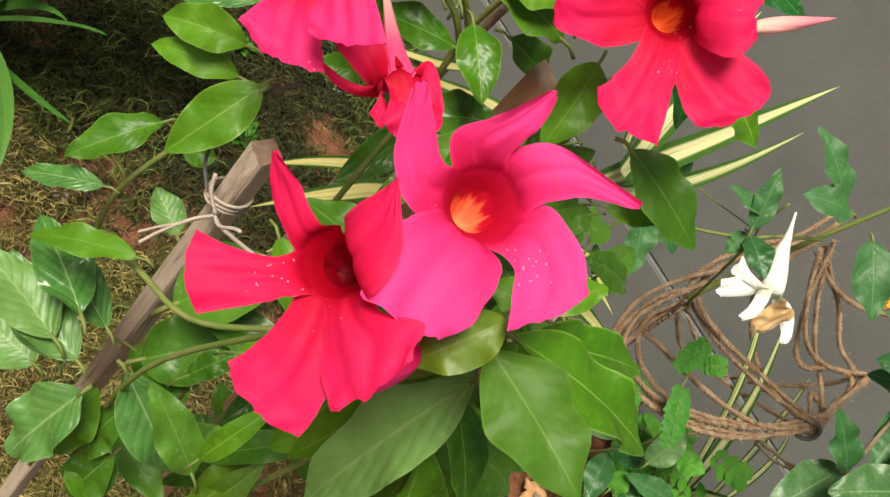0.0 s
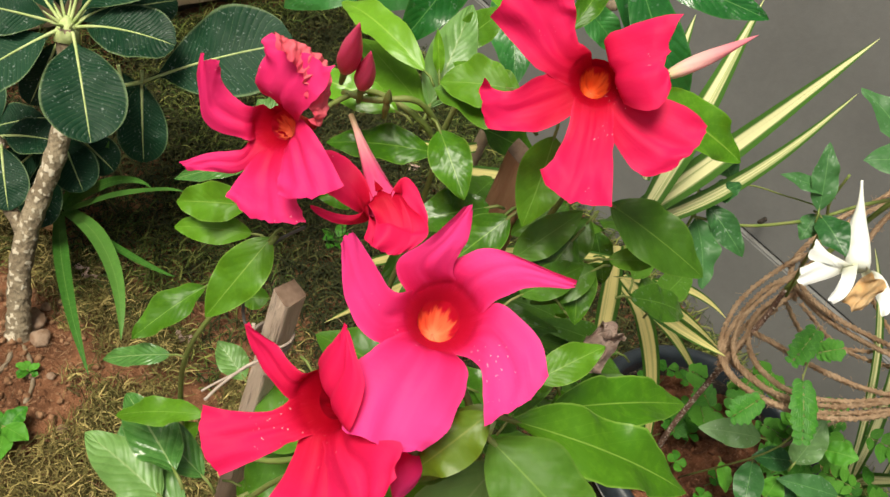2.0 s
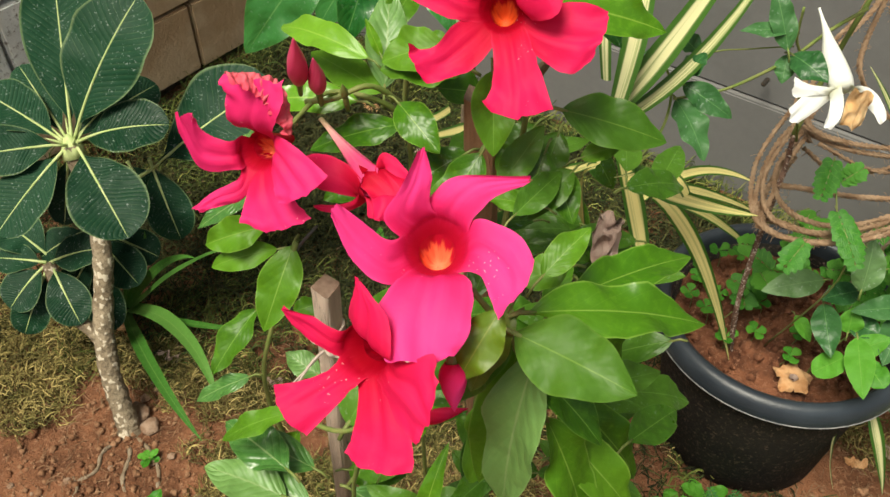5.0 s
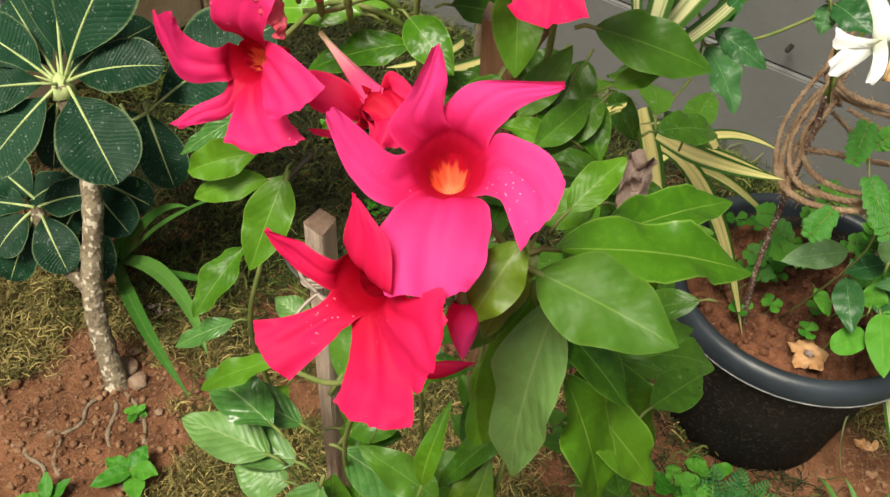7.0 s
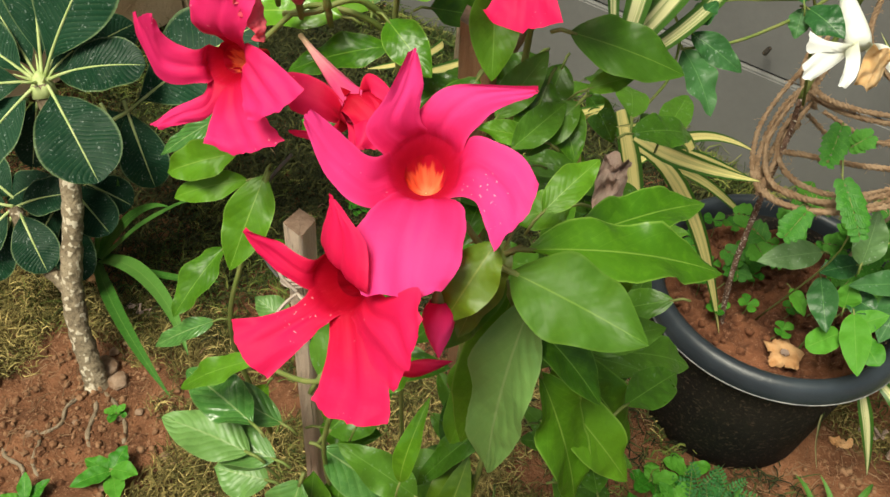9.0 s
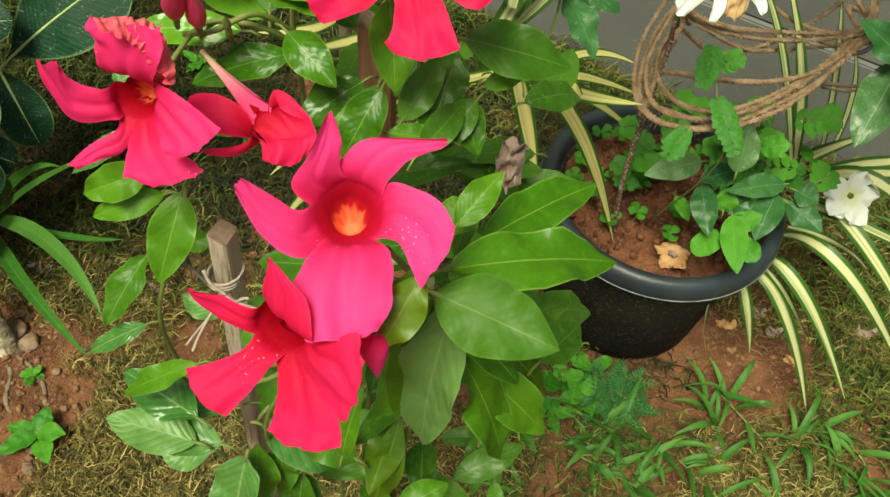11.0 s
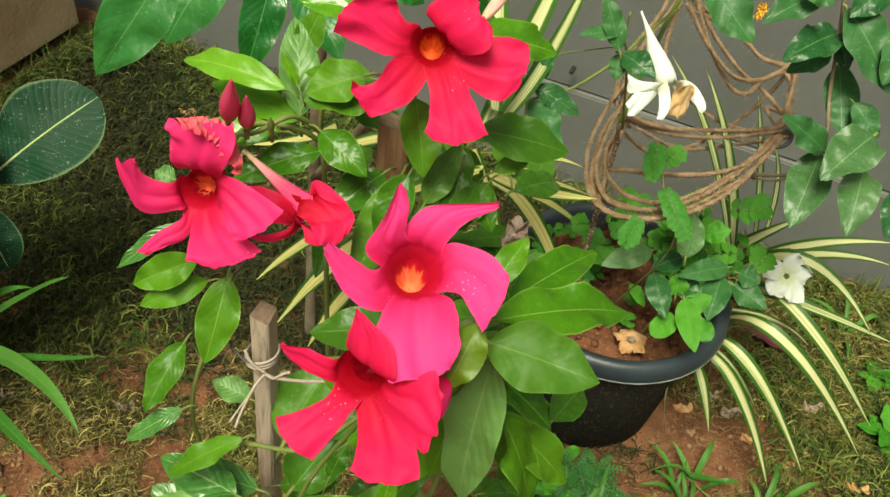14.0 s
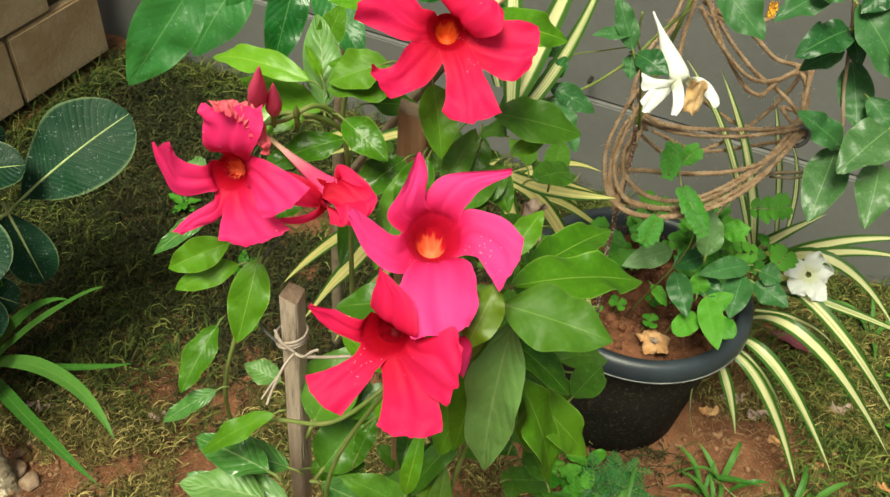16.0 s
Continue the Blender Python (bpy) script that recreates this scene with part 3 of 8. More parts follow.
def bloom(parent, c, axis, r0, material, label, inside):
    """An open flower without its petals: the funnel, and the frame in which its petals are given (right, up, out of the throat)."""
    bm = bmesh.new()
    throat(bm, c, axis, r0)
    out = Vector(axis).normalized()
    up = (UP - out * UP.dot(out)).normalized()
    return part("flower", bm, [inside, material], parent, label), Vector(c), up.cross(out).normalized(), up, out, r0, material


def petal(of, pts, dome=0.1, bulge=0.05, wave=0.4, curl=0.0, seed=0, m=17):
    """A petal between two side edges; pts in millimetres: two points up one edge, its corner, the other corner, two points down."""
    ob, c, right, up, out, r0, material = of
    p1, p2, pc, qc, q2, q1 = (c + 0.001 * (x * right + y * up + z * out) for x, y, z in pts)
    mid = 0.25 * (p1 + p2 + q1 + q2) - c
    lead = (0.5 * (p1 + q1) - c).lerp(mid, 0.4)
    lead = (lead - out * lead.dot(out)).normalized()
    across = out.cross(lead)
    swing = 1.0 if across.dot(q1 - p1) > 0 else -1.0

    def foot(x, r, h):
        g = radians(45) * x * swing
        return c + (lead * math.cos(g) + across * math.sin(g)) * (r * r0) + out * (h * r0)

    left = curve_through([foot(-1, 1.22, 0.10), p1, p2, pc], 8)
    right_edge = curve_through([foot(1, 1.22, 0.10), q1, q2, qc], 8)
    n = len(left)
    wide = max((a - b).length for a, b in zip(left, right_edge))
    rows = []
    for k in range(6):
        s, row = k / 6, []
        for j in range(m):
            x = -1 + 2 * j / (m - 1)
            low, high, flare = foot(x, 0.72, -0.72), foot(x, 0.98, -0.22), foot(x, 1.22, 0.10)
            row.append((low.lerp(high, s).lerp(high.lerp(flare, s), s), (0.5 + 0.5 * x, 0.2 * s)))
        rows.append(row)
    for i in range(n):
        s, row = i / (n - 1), []
        a, b = left[i], right_edge[i]
        side = b - a
        ahead = 0.5 * (left[min(n - 1, i + 2)] + right_edge[min(n - 1, i + 2)] - left[max(0, i - 2)] - right_edge[max(0, i - 2)])
        ahead.normalize()
        nrm = ahead.cross(side)
        nrm = nrm.normalized() if nrm.length > 1e-9 else out.copy()
        if nrm.dot(out) < 0:
            nrm = -nrm
        w = 0.5 * wide
        for j in range(m):
            x = -1 + 2 * j / (m - 1)
            belly = 1 - x * x
            p = 0.5 * (a + b) + side * (0.5 * x)
            p = p + (foot(x, 1.22, 0.10) - left[0].lerp(right_edge[0], 0.5 + 0.5 * x)) * (1 - s) ** 4
            far = bulge * wide * belly * s ** 3
            far += 0.05 * wide * s ** 4 * (noise.noise(Vector((x * 2.6, seed * 3.7, 0.5))) + 0.6 * noise.noise(Vector((x * 9.0, seed * 3.7, 4.5))))
            lift = dome * w * belly * math.sin(math.pi * (0.12 + 0.80 * s))
            lift -= 0.10 * w * math.exp(-(x / 0.16) ** 2) * math.sin(math.pi * s) ** 0.7
            lift += 0.16 * w * s * noise.noise(Vector((2.2 * x, 2.6 * s, seed * 1.9)))
            edge = abs(x) ** 2.5 * s ** 0.8 + s ** 7
            lift += wave * 0.42 * w * edge * (noise.noise(Vector((1.5 * math.copysign(1, x), 4.2 * s + 1.6 * x, seed * 2.3))) + 0.45 * noise.noise(Vector((3.0 * x, 9.5 * s, seed * 5.1))))
            lift -= curl * w * x * x * s * s
            notch = 0.05 * w * noise.noise(Vector((math.copysign(3, x), 8.0 * s, seed * 4.4))) * abs(x) ** 4 * math.sin(math.pi * min(1.0, s + 0.1))
            row.append((p + ahead * far + nrm * lift + side.normalized() * notch, (0.5 + 0.5 * x, 0.2 + 0.8 * s)))
        rows.append(row)
    bm = bmesh.new()
    sheet(bm, rows)
    part("petal", bm, material, ob)


def flower(parent, c, axis, petals, material, label, r0=0.0155, inside=None):
    """petals: (middle and corner of one edge, corner and middle of the other, options)."""
    bm = bmesh.new()
    throat(bm, c, axis, r0)
    ob = part("flower", bm, [inside or M_ORANGE, material], parent, label)
    for lm, lc, rc, rm, opt in petals:
        b2 = bmesh.new()
        sheet(b2, petal_patch(c, axis, r0, lm, lc, rc, rm, **opt))
        part("petal", b2, material, ob)
    return ob


def twisted_tube(parent, pts, radius):
    """The pale, pleated tube of a half-closed flower, widening to its mouth."""
    line = curve_through(pts, 6)
    bm = bmesh.new()
    lay = bm.loops.layers.uv.new("blade")
    sides, rings, side = 25, [], None
    for i, p in enumerate(line):
        s = i / (len(line) - 1)
        d = (line[min(i + 1, len(line) - 1)] - line[max(i - 1, 0)]).normalized()
        side = side if side is not None else d.orthogonal()
        side = (side - d * side.dot(d)).normalized()
        other = d.cross(side)
        r = 0.0018 + (radius - 0.0018) * max(0.0, (s - 0.12) / 0.88) ** 1.7
        ring = []
        for k in range(sides):
            g = 6.2832 * k / sides
            pleat = 1 + 0.28 * s * math.cos(5 * g + 2.5 * s) + 0.08 * s * math.sin(3 * g)
            ring.append(bm.verts.new(p + d * (0.35 * radius * s ** 3 * math.cos(5 * g + 1)) + r * pleat * (side * math.cos(g) + other * math.sin(g))))
        rings.append(ring)
    n = len(rings)
    for i, (p, q) in enumerate(zip(rings, rings[1:])):
        for k in range(sides):
            fc = bm.faces.new((p[k], p[(k + 1) % sides], q[(k + 1) % sides], q[k]))
            for lp, (u, w) in zip(fc.loops, ((k, i), (k + 1, i), (k + 1, i + 1), (k, i + 1))):
                lp[lay].uv = (u / sides, w / (n - 1))
    return part("flower_tube", bm, M_PINKTUBE, parent, "pale pink pleated flower tube")


# ---- ground and walls ----
U, V = Vector((0.935, -0.356, 0)), Vector((0.356, 0.935, 0))  # along the grey wall, along the block wall
CORNER = Vector((-0.93, 1.91, 0))


def ground_height(x, y):
    p = Vector((x, y, 0))
    return 0.016 * noise.noise(p * 2.3) + 0.012 * noise.noise(p * 7.0) + 0.007 * noise.noise(p * 23.0) + 0.004 * noise.noise(p * 61.0)


def build_ground():
    bm = bmesh.new()
    xs = [-60, -20, -6, -3] + [-1.9 + 0.03 * i for i in range(20)] + [-1.3 + 0.015 * i for i in range(174)] + [1.31 + 0.03 * i for i in range(21)] + [3, 6, 20, 60]
    ys = [-60, -20, -6, -2] + [-0.8 + 0.03 * i for i in range(20)] + [-0.2 + 0.015 * i for i in range(140)] + [1.9 + 0.03 * i for i in range(10)] + [3, 6, 20, 60]
    grid = [[bm.verts.new((x, y, ground_height(x, y) if -2 < x < 2.1 and -0.9 < y < 2.3 else 0.0)) for x in xs] for y in ys]
    for i in range(len(ys) - 1):
        for j in range(len(xs) - 1):
            bm.faces.new((grid[i][j], grid[i][j + 1], grid[i + 1][j + 1], grid[i + 1][j]))
    solo("ground", bm, M_SOIL, "bare reddish-brown garden soil with clods and moss", "soil", kind="structure")


build_ground()


def wall_frame(origin, along):
    """A frame whose x runs along a wall, y into it, z up."""
    x = along.normalized()
    y = UP.cross(x)
    return Matrix.Translation(origin) @ Matrix((x, y, UP)).transposed().to_4x4()


def build_grey_wall():
    fr = wall_frame(CORNER, U)
    bm = bmesh.new()
    # the unseen upper part is added height that keeps sky light off the corner
    box(bm, (6.0, 0.15, 2.6), fr @ pose(3.0 - 0.12, 0.089, 1.58), 0.004)
    solo("wall_grey", bm, M_GREY, "smooth grey painted garden wall", "wall", kind="structure", flat=True)
    bm = bmesh.new()
    box(bm, (6.0, 0.17, 0.34), fr @ pose(3.0 - 0.12, 0.085, 0.108), 0.004)
    solo("plinth", bm, M_PLINTH, "grey painted wall base with a thin ledge", "wall base", kind="structure", flat=True)


build_grey_wall()


def build_block_wall():
    """Large laterite blocks with dark joints; the top is whitewashed."""
    fr = wall_frame(CORNER, -V)
    bm = bmesh.new()
    # height above the seen courses is assumed, to block part of the sky
    box(bm, (3.9, 0.14, 2.3), fr @ pose(2.06, -0.10, 1.1))
    w = solo("wall_block", bm, M_MORTAR, "wall of brown laterite blocks with dark joints", "wall", kind="structure", flat=True)
    return fr, w


BLOCK_FRAME, BLOCK_WALL = build_block_wall()


def flat_mesh(me):
    for p in me.polygons:
        p.use_smooth = False
    return me


def build_blocks():
    rng = random.Random(4)
    h, l = 0.212, 0.345
    bm = bmesh.new()
    box(bm, (l - 0.008, 0.05, h - 0.008), Matrix(), 0.006)
    base = flat_mesh(mesh_of("block", bm, M_BLOCK))
    bm = bmesh.new()
    box(bm, (l - 0.008, 0.05, h - 0.008), Matrix(), 0.006)
    white = flat_mesh(mesh_of("block", bm, M_WHITE))
    for course in range(10):
        for k in range(10):
            x = 0.10 + (k + 0.5) * l + (0.5 * l if course % 2 else 0.0)
            ob = new("block", base if course == 0 or (course == 1 and k == 0) else white)
            ob.parent = BLOCK_WALL
            ob.matrix_basis = BLOCK_FRAME @ pose(x + rng.uniform(-0.003, 0.003), -0.018 + rng.uniform(-0.004, 0.004), 0.132 + course * h, 0, 0, rng.uniform(-0.4, 0.4))


# ---- the potted climber ----
POT = Vector((0.484, 0.706, 0.0))


def revolve(bm, prof, centre, sides=64, slot=0):
    rings = [[bm.verts.new(Vector(centre) + Vector((r * math.cos(6.28319 * k / sides), r * math.sin(6.28319 * k / sides), z))) for k in range(sides)] for r, z in prof]
    for a, b in zip(rings, rings[1:]):
        for k in range(sides):
            bm.faces.new((a[k], a[(k + 1) % sides], b[(k + 1) % sides], b[k])).material_index = slot
    return rings


def build_pot():
    pot = thing("plant_pot", POT, "large black plastic plant pot standing on soil", "plant pot")
    bm = bmesh.new()
    rings = revolve(bm, [(0.152, 0.0), (0.158, 0.004), (0.188, 0.29), (0.192, 0.31), (0.180, 0.31), (0.172, 0.27), (0.150, 0.02)], POT)
    bm.faces.new(list(reversed(rings[0])))
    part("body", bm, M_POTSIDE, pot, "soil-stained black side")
    bm = bmesh.new()
    prof = [(0.184, 0.305), (0.187, 0.328), (0.1905, 0.3355), (0.1955, 0.3395), (0.202, 0.3405), (0.209, 0.3375), (0.2145, 0.3305), (0.2175, 0.320), (0.2185, 0.309), (0.2175, 0.3045), (0.214, 0.303), (0.206, 0.305), (0.190, 0.302)]
    revolve(bm, prof, POT)
    part("rim", bm, M_POT, pot, "rounded smooth rim")
    bm = bmesh.new()
    revolve(bm, [(0.2180, 0.3075), (0.2191, 0.3068), (0.2190, 0.3052), (0.2178, 0.3042), (0.2165, 0.3042)], POT)
    part("rim_edge", bm, M_PALELIP, pot, "thin pale grey lip under the rim")
    bm = bmesh.new()
    rings = []
    n = 90
    for i in range(30):
        r = 0.182 * i / 29
        rings.append([bm.verts.new(POT + Vector((r * math.cos(6.2832 * k / n), r * math.sin(6.2832 * k / n), 0.29 + 0.016 * noise.noise(Vector((r * 40 * math.cos(6.28 * k / n), r * 40 * math.sin(6.28 * k / n), 3))) + 0.012 * noise.noise(Vector((r * 130 * math.cos(6.28 * k / n), r * 130 * math.sin(6.28 * k / n), 5)))))) for k in range(n)])
    for a, b in zip(rings, rings[1:]):
        for k in range(n):
            bm.faces.new((a[k], a[(k + 1) % n], b[(k + 1) % n], b[k]))
    part("soil", bm, M_POTSOIL, pot, "loose dark red soil")
    return pot


POT_THING = build_pot()

# ---- stakes ----


def rough_post(name, base, top, size, material, label, seed, cut=0.012):
    """A hand-split square stake, uneven along its length, cut slanting at the top."""
    rng = random.Random(seed)
    bm = bmesh.new()
    base, top = Vector(base), Vector(top)
    d = (top - base).normalized()
    x = Vector((1, -0.30, 0))
    x = (x - d * x.dot(d)).normalized()
    y = d.cross(x)
    n, rings = 14, []
    for i in range(n):
        s = i / (n - 1)
        p = base.lerp(top, s)
        jit = [(rng.uniform(-1, 1) * 0.0009, rng.uniform(-1, 1) * 0.0009) for _ in range(8)]
        ring = []
        for k, (a, b) in enumerate(((-1, -0.8), (-0.8, -1), (0.8, -1), (1, -0.8), (1, 0.8), (0.8, 1), (-0.8, 1), (-1, 0.8))):
            q = p + x * (a * size[0] / 2 + jit[k][0]) + y * (b * size[1] / 2 + jit[k][1])
            if i == n - 1:
                q += d * cut * (-a * 0.6 + 0.5 * b + rng.uniform(-0.25, 0.25))
            ring.append(bm.verts.new(q))
        rings.append(ring)
    tops = [v.co.copy() for v in rings[-1]]
    for a, b in zip(rings, rings[1:]):
        for k in range(8):
            bm.faces.new((a[k], a[(k + 1) % 8], b[(k + 1) % 8], b[k]))
    ob = thing(name, base, label, "stake")
    part("shaft", bm, material, ob, flat=True)
    bm = bmesh.new()
    end = [bm.verts.new(v) for v in tops]
    mid = bm.verts.new(sum(tops, Vector()) / len(tops) + d * 0.0003)
    for k in range(8):
        bm.faces.new((end[k], end[(k + 1) % 8], mid))
    part("cut_end", bm, M_CUT, ob, "slanting brown cut top", flat=True)
    return ob


rough_post("wooden_stake", (-0.012, -0.035, -0.05), (0.003, -0.001, 0.984), (0.0140, 0.0165), M_WOOD, "weathered grey-brown split wooden stake with twine", 1, 0.0022)
rough_post("wooden_stake", (0.09, 0.19, -0.05), (0.082, 0.122, 1.075), (0.026, 0.012), M_BROWNWOOD, "reddish-brown flat wooden batten among leaves", 2, 0.004)

# ---- the red-flowered climber ----
PLANT = thing("flowering_climber", (0.08, 0.05, 0.0), "climber with large crimson trumpet flowers and glossy leaves", "flowering plant")


ROSE = bloom(PLANT, (0.1080, -0.0762, 1.1232), (0.100, -0.519, 0.849), 0.0132, M_PINK, "wide open rose-red flower", M_ORANGE)
petal(ROSE, [(-26.8, 11.3, 10), (-18.6, 26.3, 18), (-10, 42.4, 28), (-5.7, 41.9, 28), (-3.4, 31.8, 20), (-4.3, 20.2, 10)], dome=0.22, bulge=0.03, wave=0.5, curl=-0.5, seed=2)
petal(ROSE, [(-4.1, 23.9, 10), (9.9, 34, 16), (45.3, 31.4, 28), (44.5, 28, 28), (30.1, 24.6, 18), (18.3, 14.4, 10)], dome=0.16, bulge=0.0, wave=0.4, seed=3)
petal(ROSE, [(21.1, 13.8, 10), (40.1, 6.9, 14), (50.3, -7.5, 18), (33, -35.5, 14), (29.2, -24.9, 10), (22.3, -13.6, 8)], dome=0.14, bulge=0.1, wave=0.4, seed=4)
petal(ROSE, [(19.7, -19.8, 12), (20.7, -42.8, 16), (14.1, -55.9, 18), (-18, -60.2, 16), (-26.5, -41.6, 16), (-19.3, -23.9, 12)], dome=0.20, bulge=0.05, wave=0.35, seed=5)
petal(ROSE, [(-22, -22.4, 9), (-39, -12.7, 16), (-49, 5.4, 30), (-46.4, 12.1, 30), (-35.2, 6.1, 20), (-22.8, 0.4, 10)], dome=0.12, bulge=0.05, wave=0.5, seed=1)
TOP = bloom(PLANT, (0.1041, 0.0738, 1.1750), (0.060, -0.777, 0.627), 0.0118, M_RED, "crimson flower with water drops on its petals", M_RUST)
petal(TOP, [(-23.9, -10.1, 6), (-41.6, -5.7, 9), (-62.1, 1.3, 14), (-29.1, 28.6, 14), (-23.3, 20.8, 9), (-17.9, 12.7, 6)], dome=0.08, bulge=0.2, wave=0.5, seed=11)
petal(TOP, [(-5.5, 18.8, 10), (5.9, 32.2, 18), (21.3, 42.2, 24), (35, 8.6, 26), (32.9, -3.3, 24), (20.6, -6.9, 14)], dome=0.14, bulge=-0.12, wave=0.4, seed=12)
petal(TOP, [(24.1, 4.4, 5), (44.6, 7.1, 7), (60.3, 4, 9), (52.8, -27, 10), (42.6, -33.2, 8), (25, -26.2, 6)], dome=0.08, bulge=0.08, wave=0.4, seed=13)
petal(TOP, [(20.8, -20.7, 7), (29.5, -37.9, 9), (37.7, -54.5, 14), (-2.7, -57.3, 14), (-0.1, -45.9, 9), (-1.3, -28.4, 7)], dome=0.14, bulge=0.16, wave=0.4, seed=14)
petal(TOP, [(-10.4, -35, 8), (-24.8, -44.2, 12), (-37.1, -49.1, 16), (-49.9, -27.9, 18), (-36, -27.5, 13), (-26.1, -12.2, 8)], dome=-0.1, bulge=0.08, wave=0.9, seed=15)
WORN = bloom(PLANT, (-0.0353, 0.0088, 1.0898), (-0.102, -0.898, 0.428), 0.0112, M_ROSE, "pinkish-red flower with one curled withered petal", M_ORANGE)
petal(WORN, [(-7.9, -13.3, 10), (-31.6, -17.2, 16), (-42.7, 16.8, 30), (-30.2, 20, 30), (-28.2, 8.5, 20), (-15.9, 3.6, 12)], dome=0.12, bulge=0.03, wave=0.7, seed=6)
petal(WORN, [(-7.2, -18.7, 8), (-19.1, -29.2, 14), (-28.7, -40.7, 26), (-21.4, -41.9, 26), (-13.7, -38.2, 16), (-3.2, -32.5, 8)], dome=0.2, bulge=0.0, wave=0.7, seed=7)
petal(WORN, [(-1, -27.6, 8), (-1, -38.1, 12), (1.2, -46.7, 14), (47.9, -29.8, 14), (39.4, -23.4, 12), (23.8, -14.4, 9)], dome=0.06, bulge=0.12, wave=0.35, seed=8)
petal(WORN, [(25.1, 17.2, 18), (45.8, 12.2, 24), (62.6, 6, 28), (34.6, -19, 30), (29, -13, 26), (21.6, -3.9, 20)], dome=0.08, bulge=0.14, wave=0.35, seed=9)
petal(WORN, [(-11.7, 19.3, 20), (-10.9, 35.2, 26), (-11.9, 47.8, 30), (29.3, 53.3, 32), (30.6, 37.1, 30), (22.6, 21.9, 24)], dome=0.08, bulge=0.0, wave=0.7, seed=10)
ASIDE = bloom(PLANT, (0.0865, -0.1222, 1.0908), (-0.251, -0.782, 0.571), 0.0115, M_RED, "crimson flower turned sideways", M_CRIMSON)
petal(ASIDE, [(-15.8, -9.4, 8), (-30.8, -4.7, 14), (-40.6, 5.7, 24), (-39.3, 8.1, 24), (-27.3, 6.4, 14), (-14.3, 3.8, 8)], dome=0.1, bulge=0.0, wave=0.4, seed=16)
petal(ASIDE, [(-9.2, 14, 12), (-7.7, 27.2, 18), (-5.8, 38.9, 24), (-3.4, 39.2, 24), (15, 27.8, 22), (23.1, 9.2, 20)], dome=0.25, bulge=0.0, wave=0.3, seed=17)
petal(ASIDE, [(-12.2, -16.7, 10), (-23.4, -27.5, 16), (-33.2, -33.3, 22), (-7.4, -49.5, 20), (-0.4, -31.5, 14), (3.6, -18.6, 8)], dome=0.12, bulge=0.12, wave=0.4, seed=18)
petal(ASIDE, [(9.2, -29.5, 7), (11.4, -41.4, 9), (11.7, -50.3, 12), (48.8, -39.9, 12), (44.1, -28.1, 9), (31.4, -13.9, 7)], dome=0.12, bulge=0.14, wave=0.35, seed=19)
petal(ASIDE, [(27, 7.7, 10), (39.2, 19, 14), (47.9, 10.8, 18), (47.8, -23.8, 16), (32.1, -21.8, 12), (20.1, -14.1, 8)], dome=0.12, bulge=0.1, wave=0.35, seed=20)
F2, F2_AX = Vector((0.0283, 0.0411, 1.0513)), Vector((0.784, -0.590, -0.192))
flower(PLANT, F2, F2_AX, [
    ((0.0090, 0.0311, 1.0435), (-0.0111, 0.0246, 1.0528), (-0.0204, 0.0352, 1.0668), (-0.0017, 0.0462, 1.0625), dict(bulge=0.05, dome=0.15, seed=21, wave=0.1)),
    ((0.0126, 0.0240, 1.0349), (-0.0062, 0.0171, 1.0391), (-0.0086, 0.0186, 1.0414), (0.0134, 0.0288, 1.0398), dict(bulge=0.0, dome=0.3, seed=22)),
    ((0.0554, 0.0261, 1.0573), (0.0534, 0.0105, 1.0488), (0.0385, 0.0079, 1.0504), (0.0349, 0.0189, 1.0557), dict(bulge=0.02, dome=0.4, seed=23, wave=0.14)),
    ((0.0349, 0.0528, 1.0691), (0.0603, 0.0407, 1.0563), (0.0563, 0.0329, 1.0494), (0.0408, 0.0393, 1.0532), dict(bulge=0.1, dome=0.25, seed=24, wave=0.14)),
    ((0.0611, 0.0339, 1.0608), (0.0599, 0.0197, 1.0521), (0.0516, 0.0115, 1.0459), (0.0499, 0.0266, 1.0564), dict(bulge=0.02, dome=0.35, seed=26, wave=0.14)),
    ((0.0358, 0.0285, 1.0433), (0.0422, 0.0181, 1.0378), (0.0306, 0.0176, 1.0407), (0.0273, 0.0279, 1.0451), dict(bulge=0.0, dome=0.2, seed=25)),
], M_RED, "half-closed flower seen from behind", r0=0.01, inside=M_CRIMSON)
twisted_tube(PLANT, [(-0.0233, 0.0775, 1.0677), (-0.0092, 0.0668, 1.0642), (0.0093, 0.0538, 1.0584), (0.0288, 0.0397, 1.0527)], 0.0098)

# leaves of the climber
add_leaf(PLANT, (0.001, 0.114, 1.099), (-0.085, 0.153, 1.087), 0.025, M_YOUNG, face=(0.05, -0.54, 0.82), seed=0, stalk=0.012, wave=0.10, fold=.25,arch=.25)
add_leaf(PLANT, (0.010, 0.114, 1.073), (-0.069, 0.167, 1.060), 0.028, M_LEAF, face=(0.22, -0.77, 0.73), seed=1, stalk=0.012, wave=0.12, arch=0.09, fold=0.13)
add_leaf(PLANT, (0.001, 0.090, 1.079), (-0.072, 0.083, 1.070), 0.026, M_YOUNG, face=(0.43, -0.54, 1.00), seed=2, stalk=0.012, wave=0.09, arch=0.15, fold=0.11)
add_leaf(PLANT, (0.030, 0.097, 1.060), (-0.034, 0.075, 1.039), 0.028, M_LEAF, face=(0.20, -0.34, 0.93), seed=3, stalk=0.012, wave=0.11, arch=0.15, fold=0.09)
add_leaf(PLANT, (0.011, 0.116, 1.075), (-0.003, 0.175, 1.122), 0.033, M_PALE, face=(0.26, -0.54, 0.80), seed=4, stalk=0.012, wave=0.06, fold=.1, arch=0.18)
